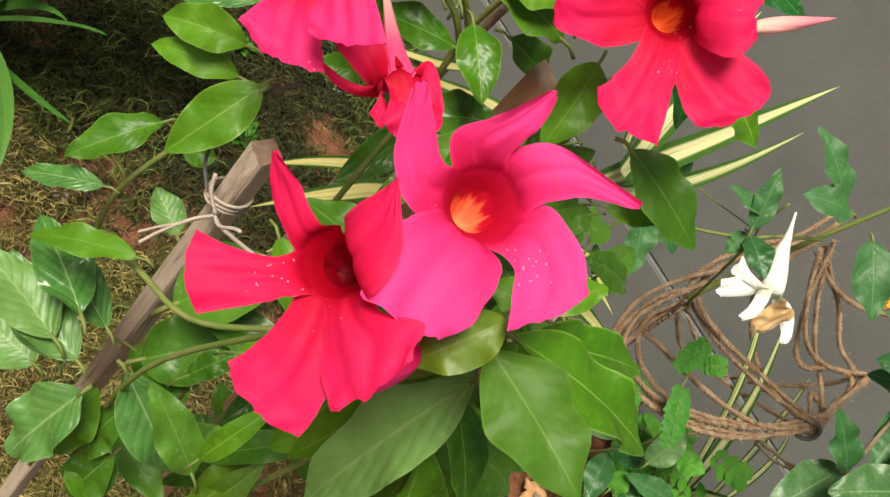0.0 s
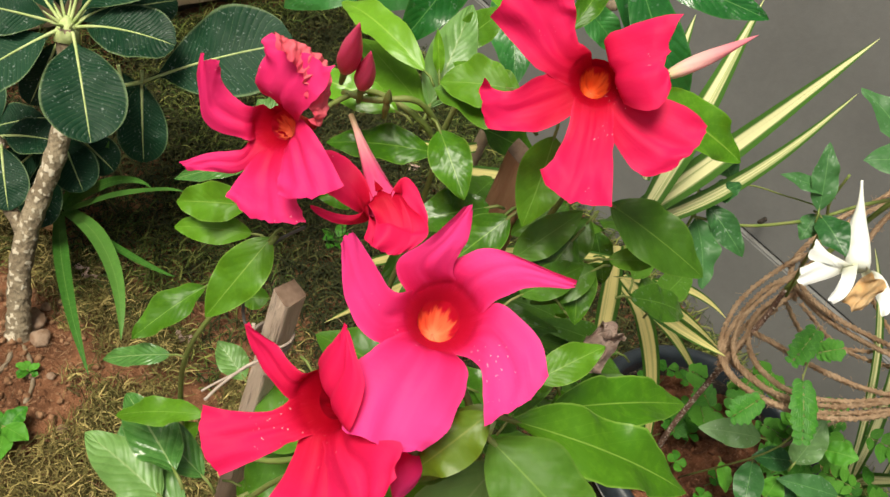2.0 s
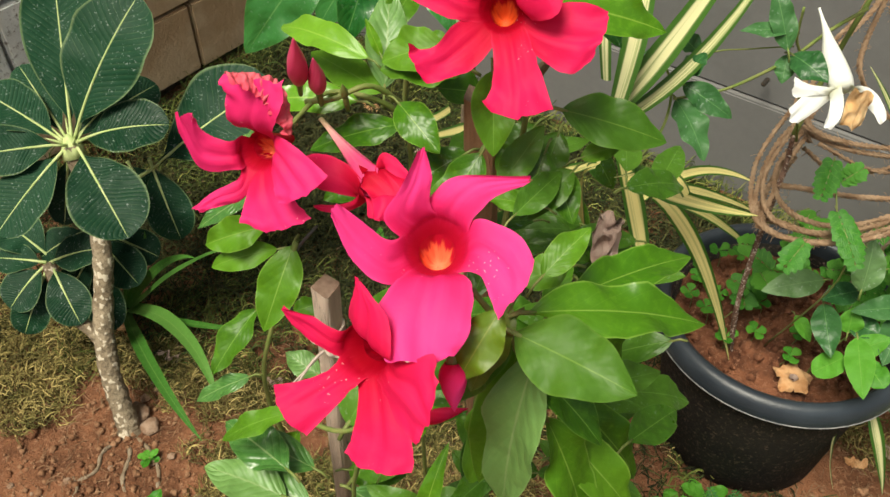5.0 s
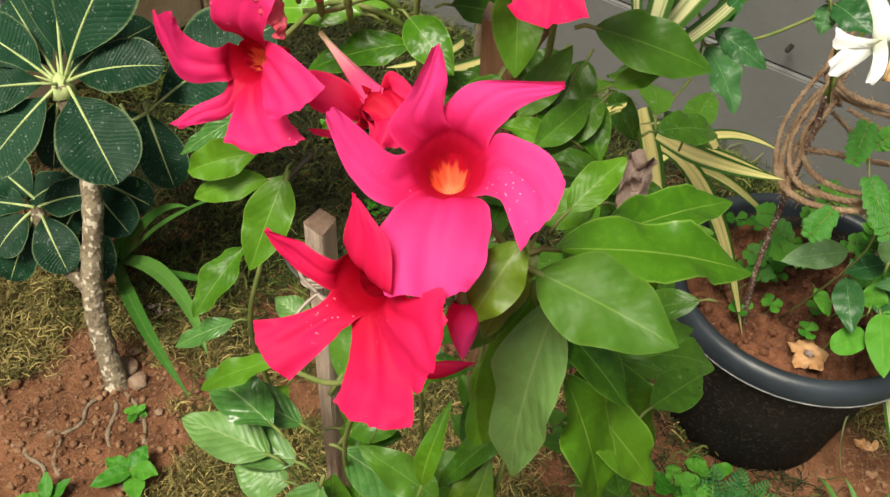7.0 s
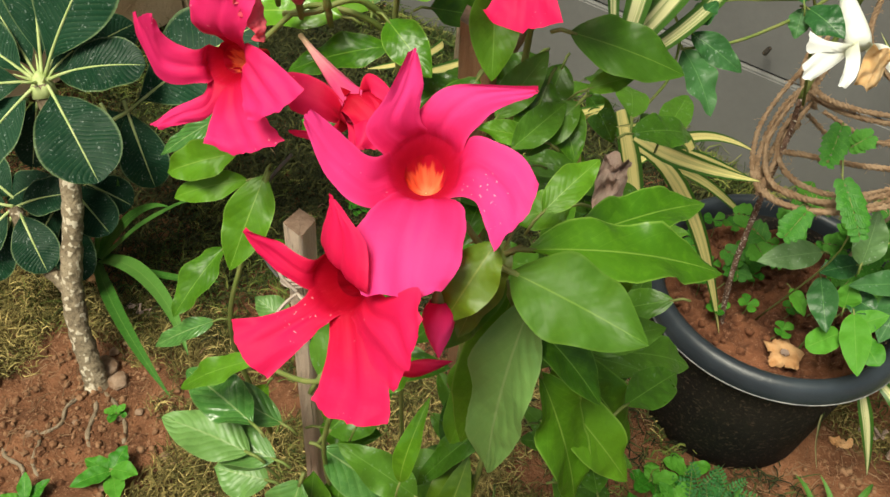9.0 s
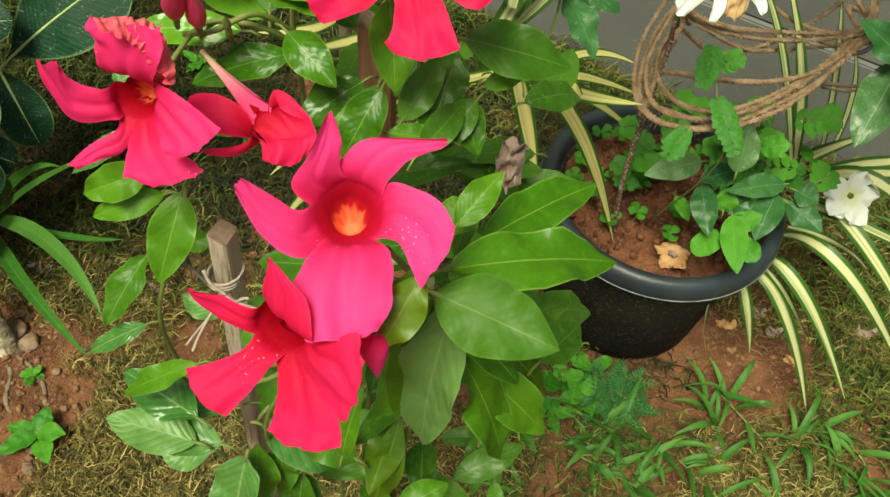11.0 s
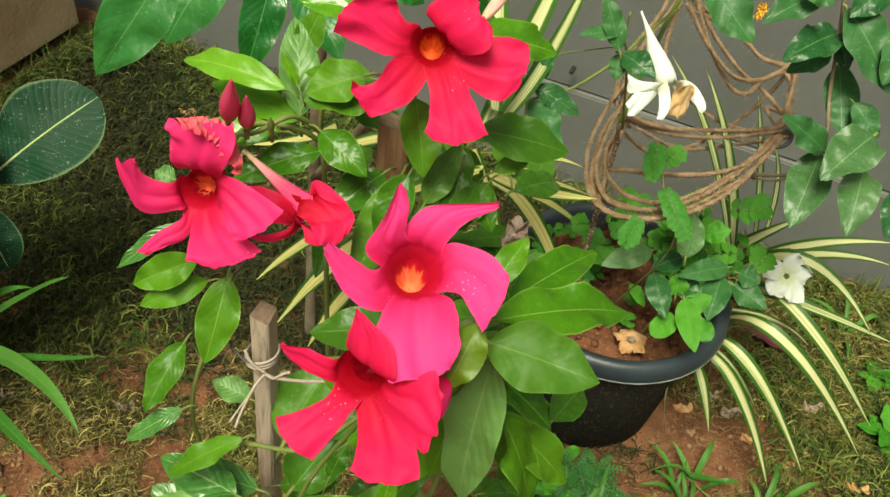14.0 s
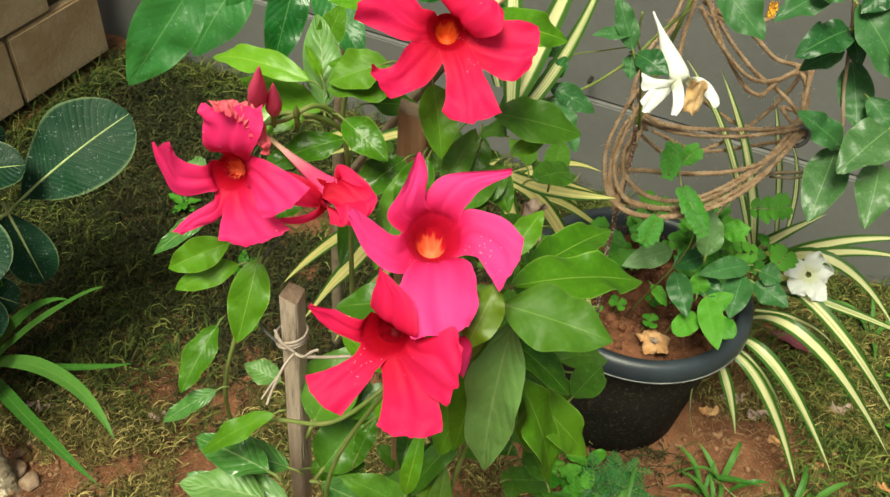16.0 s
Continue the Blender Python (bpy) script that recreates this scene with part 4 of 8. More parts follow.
add_leaf(PLANT, (0.072, 0.106, 1.108), (0.018, 0.091, 1.107), 0.036, M_LEAF, face=(0.07, -0.46, 1.00), seed=5, stalk=0.012, wave=0.11, fold=.2, arch=0.19)
add_leaf(PLANT, (0.063, 0.124, 1.110), (0.013, 0.125, 1.108), 0.023, M_LEAF, face=(0.04, -0.43, 0.85), seed=6, stalk=0.012, wave=0.13, arch=0.18, fold=0.10)
add_leaf(PLANT, (0.030, 0.092, 1.082), (0.067, 0.068, 1.064), 0.028, M_FRESH, face=(-0.10, -0.68, 1.06), seed=7, stalk=0.012, wave=0.09, arch=0.14, fold=0.15)
add_leaf(PLANT, (0.077, 0.102, 1.041), (0.039, 0.067, 1.023), 0.032, M_DARK, face=(0.07, -0.57, 0.90), seed=8, stalk=0.012, wave=0.10, arch=0.14, fold=0.28)
add_leaf(PLANT, (0.092, 0.079, 1.062), (0.063, 0.025, 0.990), 0.033, M_DARK, face=(0.13, -0.28, 1.07), seed=9, stalk=0.012, wave=0.13, arch=0.15, fold=0.12)
add_leaf(PLANT, (0.097, 0.063, 1.075), (0.078, 0.033, 1.036), 0.029, M_LEAF, face=(0.21, -0.28, 1.07), seed=10, stalk=0.012, wave=0.10, arch=0.16, fold=0.13)
add_leaf(PLANT, (0.096, 0.089, 1.122), (0.107, 0.054, 1.081), 0.031, M_LEAF, face=(0.18, -0.52, 0.84), seed=11, stalk=0.012, wave=0.06, fold=.2, arch=0.18)
add_leaf(PLANT, (0.135, 0.094, 1.063), (0.128, 0.055, 1.031), 0.028, M_DARK, face=(0.22, -0.73, 1.03), seed=12, stalk=0.012, wave=0.09, arch=0.07, fold=0.14)
add_leaf(PLANT, (0.140, 0.056, 1.045), (0.101, 0.049, 1.050), 0.018, M_LEAF, face=(0.13, -0.32, 0.82), seed=13, stalk=0.012, wave=0.10, arch=0.06, fold=0.24)
add_leaf(PLANT, (0.142, 0.093, 1.050), (0.163, 0.064, 1.027), 0.026, M_LEAF, face=(-0.13, -0.33, 1.09), seed=14, stalk=0.012, wave=0.10, arch=0.20, fold=0.15)
add_leaf(PLANT, (0.143, 0.091, 1.100), (0.213, 0.106, 1.077), 0.038, M_DEEP, face=(-0.29, -0.51, 0.76), seed=15, stalk=0.012, wave=0.07, fold=.1, arch=0.11)
add_leaf(PLANT, (0.159, 0.092, 1.063), (0.187, 0.103, 1.073), 0.015, M_LEAF, face=(-0.02, -0.72, 0.77), seed=16, stalk=0.012, wave=0.12, arch=0.10, fold=0.29)
add_leaf(PLANT, (0.126, 0.137, 1.149), (0.198, 0.171, 1.120), 0.032, M_YOUNG, face=(0.21, -0.70, 0.78), seed=17, stalk=0.012, wave=0.10, arch=0.15, fold=0.21)
add_leaf(PLANT, (0.072, 0.132, 1.158), (0.009, 0.132, 1.161), 0.028, M_YOUNG, face=(0.21, -0.57, 0.90), seed=18, stalk=0.012, wave=0.10, fold=.2, arch=0.11)
add_leaf(PLANT, (0.068, 0.153, 1.152), (0.069, 0.195, 1.181), 0.018, M_LEAF, face=(0.25, -0.78, 0.68), seed=19, stalk=0.012, wave=0.13, arch=0.13, fold=0.20)
add_leaf(PLANT, (0.060, 0.101, 1.128), (0.020, 0.090, 1.114), 0.034, M_LEAF, face=(-0.06, -0.63, 0.85), seed=20, stalk=0.012, wave=0.06, arch=0.14, fold=0.22)
add_leaf(PLANT, (0.010, 0.117, 1.100), (-0.003, 0.123, 1.125), 0.008, M_YOUNG, face=(0.00, -0.52, 0.81), seed=21, stalk=0.012, wave=0.11, arch=0.10, fold=0.24)
add_leaf(PLANT, (-0.048, 0.022, 1.008), (-0.092, 0.005, 0.992), 0.027, M_FRESH, face=(0.33, -0.67, 0.84), seed=22, stalk=0.012, wave=0.11, arch=.35,fold=.4)
add_leaf(PLANT, (-0.041, 0.017, 0.991), (-0.088, 0.000, 0.975), 0.022, M_LEAF, face=(0.44, -0.54, 0.97), seed=23, stalk=0.012, wave=0.10, arch=.3, fold=0.15)
add_leaf(PLANT, (-0.066, 0.049, 1.016), (-0.112, 0.027, 0.983), 0.016, M_PALE, face=(0.16, -0.54, 0.92), seed=24, stalk=0.012, wave=0.10, arch=0.10, fold=0.16)
add_leaf(PLANT, (-0.078, 0.081, 1.029), (-0.095, 0.085, 1.031), 0.017, M_PALE, face=(0.36, -0.73, 0.94), seed=25, stalk=0.012, wave=0.11, arch=0.10, fold=0.13)
add_leaf(PLANT, (-0.024, 0.011, 1.005), (-0.035, -0.031, 0.955), 0.032, M_FRESH, face=(0.32, -0.54, 0.91), seed=26, stalk=0.012, wave=0.09, fold=.1,label="leaf with a small brown hole", arch=0.15)
add_leaf(PLANT, (-0.062, 0.006, 0.930), (-0.085, -0.037, 0.893), 0.026, M_LEAF, face=(0.00, -0.45, 0.97), seed=27, stalk=0.012, wave=0.12, arch=0.12, fold=0.27)
add_leaf(PLANT, (-0.059, -0.028, 0.889), (-0.103, -0.044, 0.860), 0.018, M_PALE, face=(0.04, -0.41, 1.09), seed=28, stalk=0.012, wave=0.12, arch=0.12, fold=0.13)
add_leaf(PLANT, (-0.001, -0.069, 0.923), (-0.056, -0.083, 0.883), 0.020, M_LEAF, face=(-0.03, -0.30, 0.97), seed=29, stalk=0.012, wave=0.12, arch=0.18, fold=0.12)
add_leaf(PLANT, (-0.007, -0.081, 0.861), (-0.074, -0.052, 0.855), 0.036, M_PALE, face=(0.05, -0.15, 1.11), seed=30, stalk=0.012, wave=0.12, arch=0.10, fold=0.11)
add_leaf(PLANT, (-0.011, -0.087, 0.830), (-0.083, -0.081, 0.831), 0.039, M_PALE, face=(0.06, -0.13, 1.01), seed=31, stalk=0.012, wave=0.08, arch=0.11, fold=0.17)
add_leaf(PLANT, (0.019, -0.027, 0.855), (0.051, 0.025, 0.899), 0.056, M_DARK, face=(0.04, -0.16, 0.94), seed=32, stalk=0.012, wave=0.06, arch=0.19, fold=0.27)
add_leaf(PLANT, (0.025, -0.036, 0.796), (0.063, 0.009, 0.835), 0.051, M_DARK, face=(0.31, -0.37, 1.20), seed=33, stalk=0.012, wave=0.12, arch=0.08, fold=0.24)
add_leaf(PLANT, (0.107, -0.048, 1.036), (0.044, -0.045, 1.022), 0.034, M_DEEP, face=(0.22, -0.33, 1.03), seed=34, stalk=0.012, wave=0.08, label="leaf with pale yellowish veins", arch=0.10, fold=0.13)
add_leaf(PLANT, (-0.013, -0.002, 0.874), (-0.046, 0.008, 0.880), 0.023, M_PALE, face=(-0.07, -0.33, 0.97), seed=35, stalk=0.012, wave=0.12, arch=0.06, fold=0.28)
add_leaf(PLANT, (0.158, -0.071, 1.084), (0.253, -0.023, 1.051), 0.038, M_FRESH, face=(-0.03, -0.22, 0.92), seed=36, stalk=0.012, n=19, arch=.14,fold=.2,wave=.14)
add_leaf(PLANT, (0.154, -0.087, 1.084), (0.220, -0.106, 1.081), 0.043, M_DEEP, face=(0.05, -0.45, 0.85), seed=37, stalk=0.012, wave=0.11, arch=.1,fold=.1)
add_leaf(PLANT, (0.174, -0.015, 1.040), (0.244, 0.063, 1.020), 0.033, M_FRESH, face=(-0.28, -0.57, 1.02), seed=38, stalk=0.012, wave=0.10, arch=0.11, fold=0.29)
add_leaf(PLANT, (0.158, -0.035, 1.075), (0.179, -0.003, 1.090), 0.020, M_FRESH, face=(-0.02, -0.55, 0.90), seed=39, stalk=0.012, wave=0.12, arch=0.12, fold=0.25)
add_leaf(PLANT, (0.191, -0.039, 0.983), (0.239, -0.003, 0.976), 0.026, M_DARK, face=(-0.20, -0.56, 1.03), seed=40, stalk=0.012, wave=0.12, arch=0.08, fold=0.25)
add_leaf(PLANT, (0.165, -0.064, 1.025), (0.210, -0.079, 0.990), 0.027, M_LEAF, face=(0.11, -0.22, 1.14), seed=41, stalk=0.012, wave=0.06, arch=0.14, fold=0.27)
add_leaf(PLANT, (0.164, -0.068, 1.048), (0.158, -0.093, 0.911), 0.044, M_PALE, face=(-0.29, -0.47, 0.99), seed=42, stalk=0.012, wave=0.10, label="dull mottled older leaf", arch=0.11, fold=0.18)
add_leaf(PLANT, (0.152, -0.054, 1.033), (0.136, -0.073, 0.901), 0.035, M_FRESH, face=(0.10, -0.61, 0.92), seed=43, stalk=0.012, wave=0.07, arch=0.07, fold=0.10)
add_leaf(PLANT, (0.175, -0.072, 0.994), (0.213, -0.082, 0.884), 0.039, M_FRESH, face=(0.14, -0.16, 0.94), seed=44, stalk=0.012, wave=0.10, arch=0.10, fold=0.15)
add_leaf(PLANT, (0.183, -0.059, 0.966), (0.241, -0.060, 0.891), 0.037, M_FRESH, face=(-0.19, -0.27, 1.08), seed=45, stalk=0.012, wave=0.09, arch=0.08, fold=0.15)
add_leaf(PLANT, (0.148, -0.070, 1.085), (0.135, -0.102, 1.045), 0.024, M_OLIVE, face=(-0.23, -0.37, 1.10), seed=46, stalk=0.012, wave=0.09, arch=0.06, fold=0.12)
add_leaf(PLANT, (0.102, -0.090, 0.860), (0.112, -0.062, 0.925), 0.016, M_YOUNG, face=(0.05, -0.32, 1.13), seed=47, stalk=0.012, wave=0.09, arch=.3, fold=0.26)
add_leaf(PLANT, (0.106, -0.062, 0.789), (0.045, -0.061, 0.831), 0.031, M_DARK, face=(0.19, -0.37, 1.02), seed=48, stalk=0.012, wave=0.09, arch=0.16, fold=0.17)
add_leaf(PLANT, (0.004, -0.063, 0.840), (-0.063, -0.059, 0.859), 0.029, M_PALE, face=(0.36, -0.36, 0.94), seed=49, stalk=0.012, wave=0.10, arch=0.15, fold=0.10)
add_leaf(PLANT, (0.006, -0.082, 0.822), (-0.065, -0.076, 0.817), 0.035, M_PALE, face=(0.21, -0.35, 1.15), seed=50, stalk=0.012, wave=0.13, arch=0.11, fold=0.28)
add_leaf(PLANT, (0.122, -0.066, 0.718), (0.134, -0.022, 0.800), 0.031, M_OLIVE, face=(0.19, -0.40, 1.08), seed=51, stalk=0.012, wave=0.07, arch=0.17, fold=0.23)
add_leaf(PLANT, (0.021, -0.086, 0.707), (0.017, -0.051, 0.758), 0.042, M_LEAF, face=(0.34, -0.10, 1.14), seed=52, stalk=0.012, wave=0.11, arch=0.13, fold=0.10)
add_leaf(PLANT, (-0.009, -0.075, 0.791), (-0.072, -0.068, 0.823), 0.034, M_PALE, face=(0.26, -0.51, 0.96), seed=53, stalk=0.012, wave=0.11, arch=0.06, fold=0.10)
add_leaf(PLANT, (0.070, -0.068, 0.669), (0.029, -0.049, 0.684), 0.040, M_LEAF, face=(-0.09, -0.05, 1.00), seed=54, stalk=0.012, wave=0.06, arch=0.18, fold=0.11)
add_leaf(PLANT, (0.143, -0.068, 0.704), (0.183, -0.038, 0.712), 0.031, M_LEAF, face=(0.18, -0.17, 1.20), seed=55, stalk=0.012, wave=0.13, arch=0.14, fold=0.26)
add_leaf(PLANT, (0.017, -0.072, 0.778), (0.009, -0.105, 0.709), 0.051, M_PALE, face=(-0.12, -0.16, 1.08), seed=56, stalk=0.012, wave=0.11, arch=0.07, fold=0.24)
add_leaf(PLANT, (0.027, -0.052, 0.801), (0.095, -0.048, 0.745), 0.043, M_PALE, face=(0.27, -0.57, 1.01), seed=57, stalk=0.012, wave=0.10, arch=0.17, fold=0.13)
add_leaf(PLANT, (0.038, -0.044, 0.749), (0.037, -0.065, 0.694), 0.035, M_DARK, face=(-0.08, -0.45, 1.11), seed=58, stalk=0.012, wave=0.11, arch=0.11, fold=0.16)
add_leaf(PLANT, (0.055, -0.052, 0.709), (0.052, -0.073, 0.655), 0.039, M_DARK, face=(0.01, -0.37, 1.06), seed=59, stalk=0.012, wave=0.07, arch=0.13, fold=0.29)
add_leaf(PLANT, (0.149, -0.002, 0.830), (0.098, -0.037, 0.758), 0.024, M_DARK, face=(-0.06, -0.27, 0.94), seed=60, stalk=0.012, wave=0.11, arch=0.16, fold=0.23)
add_leaf(PLANT, (0.011, -0.022, 0.775), (0.062, -0.017, 0.781), 0.031, M_LEAF, face=(0.09, -0.39, 1.08), seed=61, stalk=0.012, wave=0.12, label="leaf shining bluish in the sky's light", arch=0.07, fold=0.10)
add_leaf(PLANT, (0.060, -0.056, 0.858), (0.072, -0.035, 0.883), 0.018, M_LEAF, face=(0.18, -0.20, 1.03), seed=62, stalk=0.012, wave=0.09, arch=0.16, fold=0.12)
add_leaf(PLANT, (-0.073, -0.019, 0.685), (-0.117, 0.001, 0.708), 0.041, M_PALE, face=(0.09, -0.49, 1.06), seed=63, stalk=0.012, wave=0.08, arch=0.08, fold=0.23)
add_leaf(PLANT, (-0.049, 0.079, 0.861), (-0.071, 0.071, 0.851), 0.021, M_LEAF, face=(0.42, -0.58, 1.00), seed=64, stalk=0.012, wave=0.09, arch=0.18, fold=0.21)
add_leaf(PLANT, (-0.041, -0.031, 0.672), (-0.094, -0.033, 0.668), 0.046, M_PALE, face=(0.06, -0.45, 0.92), seed=65, stalk=0.012, wave=0.09, arch=0.11, fold=0.12)
add_leaf(PLANT, (0.039, 0.054, 0.832), (0.002, 0.040, 0.816), 0.030, M_LEAF, face=(0.03, -0.55, 1.07), seed=66, stalk=0.012, wave=0.07, arch=0.20, fold=0.19)
add_leaf(PLANT, (-0.046, 0.003, 0.773), (-0.065, -0.011, 0.725), 0.030, M_LEAF, face=(0.23, -0.39, 1.13), seed=67, stalk=0.012, wave=0.12, arch=0.13, fold=0.19)
add_leaf(PLANT, (0.147, -0.096, 1.110), (0.132, -0.120, 1.077), 0.025, M_OLIVE, face=(0.21, -0.28, 0.96), seed=68, stalk=0.012, wave=0.11, arch=0.19, fold=0.18)
add_leaf(PLANT, (0.150, -0.071, 1.077), (0.121, -0.087, 1.013), 0.033, M_DEEP, face=(-0.04, -0.58, 1.06), seed=69, stalk=0.012, wave=0.11, arch=0.19, fold=0.27)
add_leaf(PLANT, (0.159, -0.001, 1.000), (0.167, 0.049, 1.018), 0.017, M_LEAF, face=(-0.08, -0.67, 0.87), seed=70, stalk=0.012, wave=0.07, arch=0.16, fold=0.27)
add_leaf(PLANT, (0.126, 0.039, 1.048), (0.149, 0.084, 1.056), 0.022, M_DARK, face=(0.28, -0.68, 1.00), seed=71, stalk=0.012, wave=0.08, arch=0.11, fold=0.24)
add_leaf(PLANT, (0.156, 0.086, 1.056), (0.133, 0.054, 1.032), 0.024, M_DARK, face=(-0.14, -0.76, 0.99), seed=72, stalk=0.012, wave=0.08, arch=0.10, fold=0.21)
add_leaf(PLANT, (0.110, 0.064, 1.048), (0.131, 0.101, 1.078), 0.024, M_DARK, face=(0.19, -0.82, 0.82), seed=73, stalk=0.012, wave=0.09, arch=0.12, fold=0.13)
add_leaf(PLANT, (0.169, -0.002, 1.053), (0.139, -0.018, 1.046), 0.025, M_LEAF, face=(0.11, -0.29, 0.91), seed=74, stalk=0.012, wave=0.10, arch=0.07, fold=0.14)
add_leaf(PLANT, (0.175, 0.035, 1.002), (0.213, 0.031, 0.931), 0.037, M_LEAF, face=(0.09, -0.69, 1.08), seed=75, stalk=0.012, wave=0.12, arch=0.06, fold=0.29)
add_leaf(PLANT, (0.183, -0.008, 0.930), (0.243, 0.001, 0.837), 0.039, M_LEAF, face=(-0.08, -0.28, 1.10), seed=76, stalk=0.012, wave=0.08, arch=0.15, fold=0.22)
add_leaf(PLANT, (0.183, -0.008, 0.930), (0.209, -0.008, 0.810), 0.040, M_LEAF, face=(0.16, -0.52, 1.11), seed=77, stalk=0.012, wave=0.13, arch=0.15, fold=0.20)
add_leaf(PLANT, (0.154, -0.017, 0.958), (0.126, -0.058, 0.870), 0.041, M_LEAF, face=(-0.12, -0.41, 0.98), seed=78, stalk=0.012, wave=0.11, arch=0.15, fold=0.20)
add_leaf(PLANT, (0.218, 0.042, 0.884), (0.276, 0.078, 0.845), 0.033, M_DARK, face=(-0.21, -0.38, 1.03), seed=79, stalk=0.012, wave=0.07, arch=0.18, fold=0.22)
add_leaf(PLANT, (0.048, -0.044, 0.990), (0.090, -0.056, 0.966), 0.027, M_LEAF, face=(-0.02, -0.21, 0.89), seed=80, stalk=0.012, wave=0.08, arch=0.16, fold=0.21)
add_leaf(PLANT, (0.073, -0.058, 0.913), (0.103, -0.049, 0.942), 0.023, M_YOUNG, face=(0.16, -0.32, 1.01), seed=81, stalk=0.012, wave=0.08, arch=0.08, fold=0.10)
add_leaf(PLANT, (0.003, 0.145, 1.102), (0.015, 0.195, 1.122), 0.024, M_LEAF, face=(0.31, -0.48, 0.80), seed=82, stalk=0.012, wave=0.11, arch=0.10, fold=0.14)
add_leaf(PLANT, (0.046, 0.129, 1.073), (0.083, 0.152, 1.058), 0.029, M_LEAF, face=(0.08, -0.40, 0.72), seed=83, stalk=0.012, wave=0.10, arch=0.09, fold=0.25)
add_leaf(PLANT, (0.118, 0.147, 1.042), (0.096, 0.117, 1.017), 0.033, M_DARK, face=(0.01, -0.64, 0.86), seed=84, stalk=0.012, wave=0.10, arch=0.17, fold=0.16)
add_leaf(PLANT, (0.136, 0.148, 1.039), (0.129, 0.116, 1.007), 0.029, M_DARK, face=(0.22, -0.75, 0.83), seed=85, stalk=0.012, wave=0.07, arch=0.07, fold=0.25)
add_leaf(PLANT, (-0.005, 0.099, 0.996), (-0.032, 0.082, 0.985), 0.021, M_LEAF, face=(0.34, -0.65, 0.83), seed=86, stalk=0.012, wave=0.09, arch=0.16, fold=0.26)

add_leaf(PLANT, (0.140, 0.379, 0.856), (0.176, 0.374, 0.804), 0.031, M_DARK, face=(-0.05, -0.5, 0.9), seed=87, stalk=0.012, wave=0.10, arch=0.14, fold=0.18)
add_leaf(PLANT, (0.132, 0.315, 0.844), (0.156, 0.303, 0.773), 0.032, M_LEAF, face=(-0.05, -0.5, 0.9), seed=88, stalk=0.012, wave=0.10, arch=0.14, fold=0.18)
add_leaf(PLANT, (0.122, 0.281, 0.782), (0.176, 0.307, 0.750), 0.031, M_LEAF, face=(-0.05, -0.5, 0.9), seed=89, stalk=0.012, wave=0.10, arch=0.14, fold=0.18)
add_leaf(PLANT, (0.167, 0.327, 0.727), (0.192, 0.389, 0.718), 0.026, M_DARK, face=(-0.05, -0.5, 0.9), seed=90, stalk=0.012, wave=0.10, arch=0.14, fold=0.18)


def strap(parent, pts, width, material, face=None, seed=0, name="leaf"):
    """A long arching leaf: it leaves the crown, bends over at the middle point and ends in a point."""
    a, b, c = (Vector(p) for p in pts)
    ctrl = 2 * b - 0.5 * (a + c)
    f = Vector(face) if face is not None else UP
    rows, n = [], 15
    for i in range(n):
        s = i / (n - 1)
        q = a.lerp(ctrl, s).lerp(ctrl.lerp(c, s), s)
        t = (a.lerp(ctrl, min(1.0, s + 0.01)).lerp(ctrl.lerp(c, min(1.0, s + 0.01)), min(1.0, s + 0.01)) - a.lerp(ctrl, s - 0.01).lerp(ctrl.lerp(c, s - 0.01), s - 0.01)).normalized()
        side = t.cross(f).normalized()
        side = Matrix.Rotation(radians(18 * math.sin(3 * s + seed)), 3, t) @ side
        nrm = side.cross(t)
        w = 0.5 * width * min(1.0, 0.6 + 1.2 * s) * (1 - s ** 2.8) ** 0.95 + 0.0004
        rows.append([(q + side * (u * w) + nrm * (0.28 * w * abs(u) + 0.06 * w * math.sin(14 * s + seed)), (0.5 + 0.5 * u, s)) for u in (-1, -0.5, 0, 0.5, 1)])
    bm = bmesh.new()
    sheet(bm, rows)
    return part(name, bm, material, parent)


def bud(parent, base, tip, radius, material, label):
    """A closed spiral flower bud on its stalk end."""
    base, tip = Vector(base), Vector(tip)
    d = (tip - base).normalized()
    a = d.orthogonal().normalized()
    b = d.cross(a)
    bm = bmesh.new()
    lay = bm.loops.layers.uv.new("blade")
    n, sides, rings = 14, 30, []
    for i in range(n):
        s = i / (n - 1)
        r = radius * (math.sin(math.pi * min(1, s * 0.92 + 0.08) ** 0.8) ** 0.85 * (1 - 0.45 * s) + 0.02)
        ring = []
        for k in range(sides):
            g = 6.2832 * k / sides + 2.2 * s
            ring.append(bm.verts.new(base.lerp(tip, s) + r * (1 + 0.07 * abs(math.cos(2.5 * 6.2832 * k / sides))) * (a * math.cos(g) + b * math.sin(g))))
        rings.append(ring)
    for i, (p, q) in enumerate(zip(rings, rings[1:])):
        for k in range(sides):
            fc = bm.faces.new((p[k], p[(k + 1) % sides], q[(k + 1) % sides], q[k]))
            for lp, (u, w) in zip(fc.loops, ((k, i), (k + 1, i), (k + 1, i + 1), (k, i + 1))):
                lp[lay].uv = (u / sides, 0.2 + 0.8 * w / n)
    bm.faces.new(rings[-1])
    tube(bm, [base - d * 0.016, base - d * 0.004, base + d * 0.004], [0.0016, 0.0024, radius * 0.55], 8, slot=1)
    return part("flower_bud", bm, [material, M_STEM], parent, label)


def stem(parent, pts, r0, r1, material, name="stem", label=""):
    bm = bmesh.new()
    line = curve_through(pts, 6)
    k = len(line) - 1
    tube(bm, line, [r0 + (r1 - r0) * i / k + 0.06 * r0 * math.sin(i * 1.9) for i in range(len(line))], 8)
    return part(name, bm, material, parent, label)


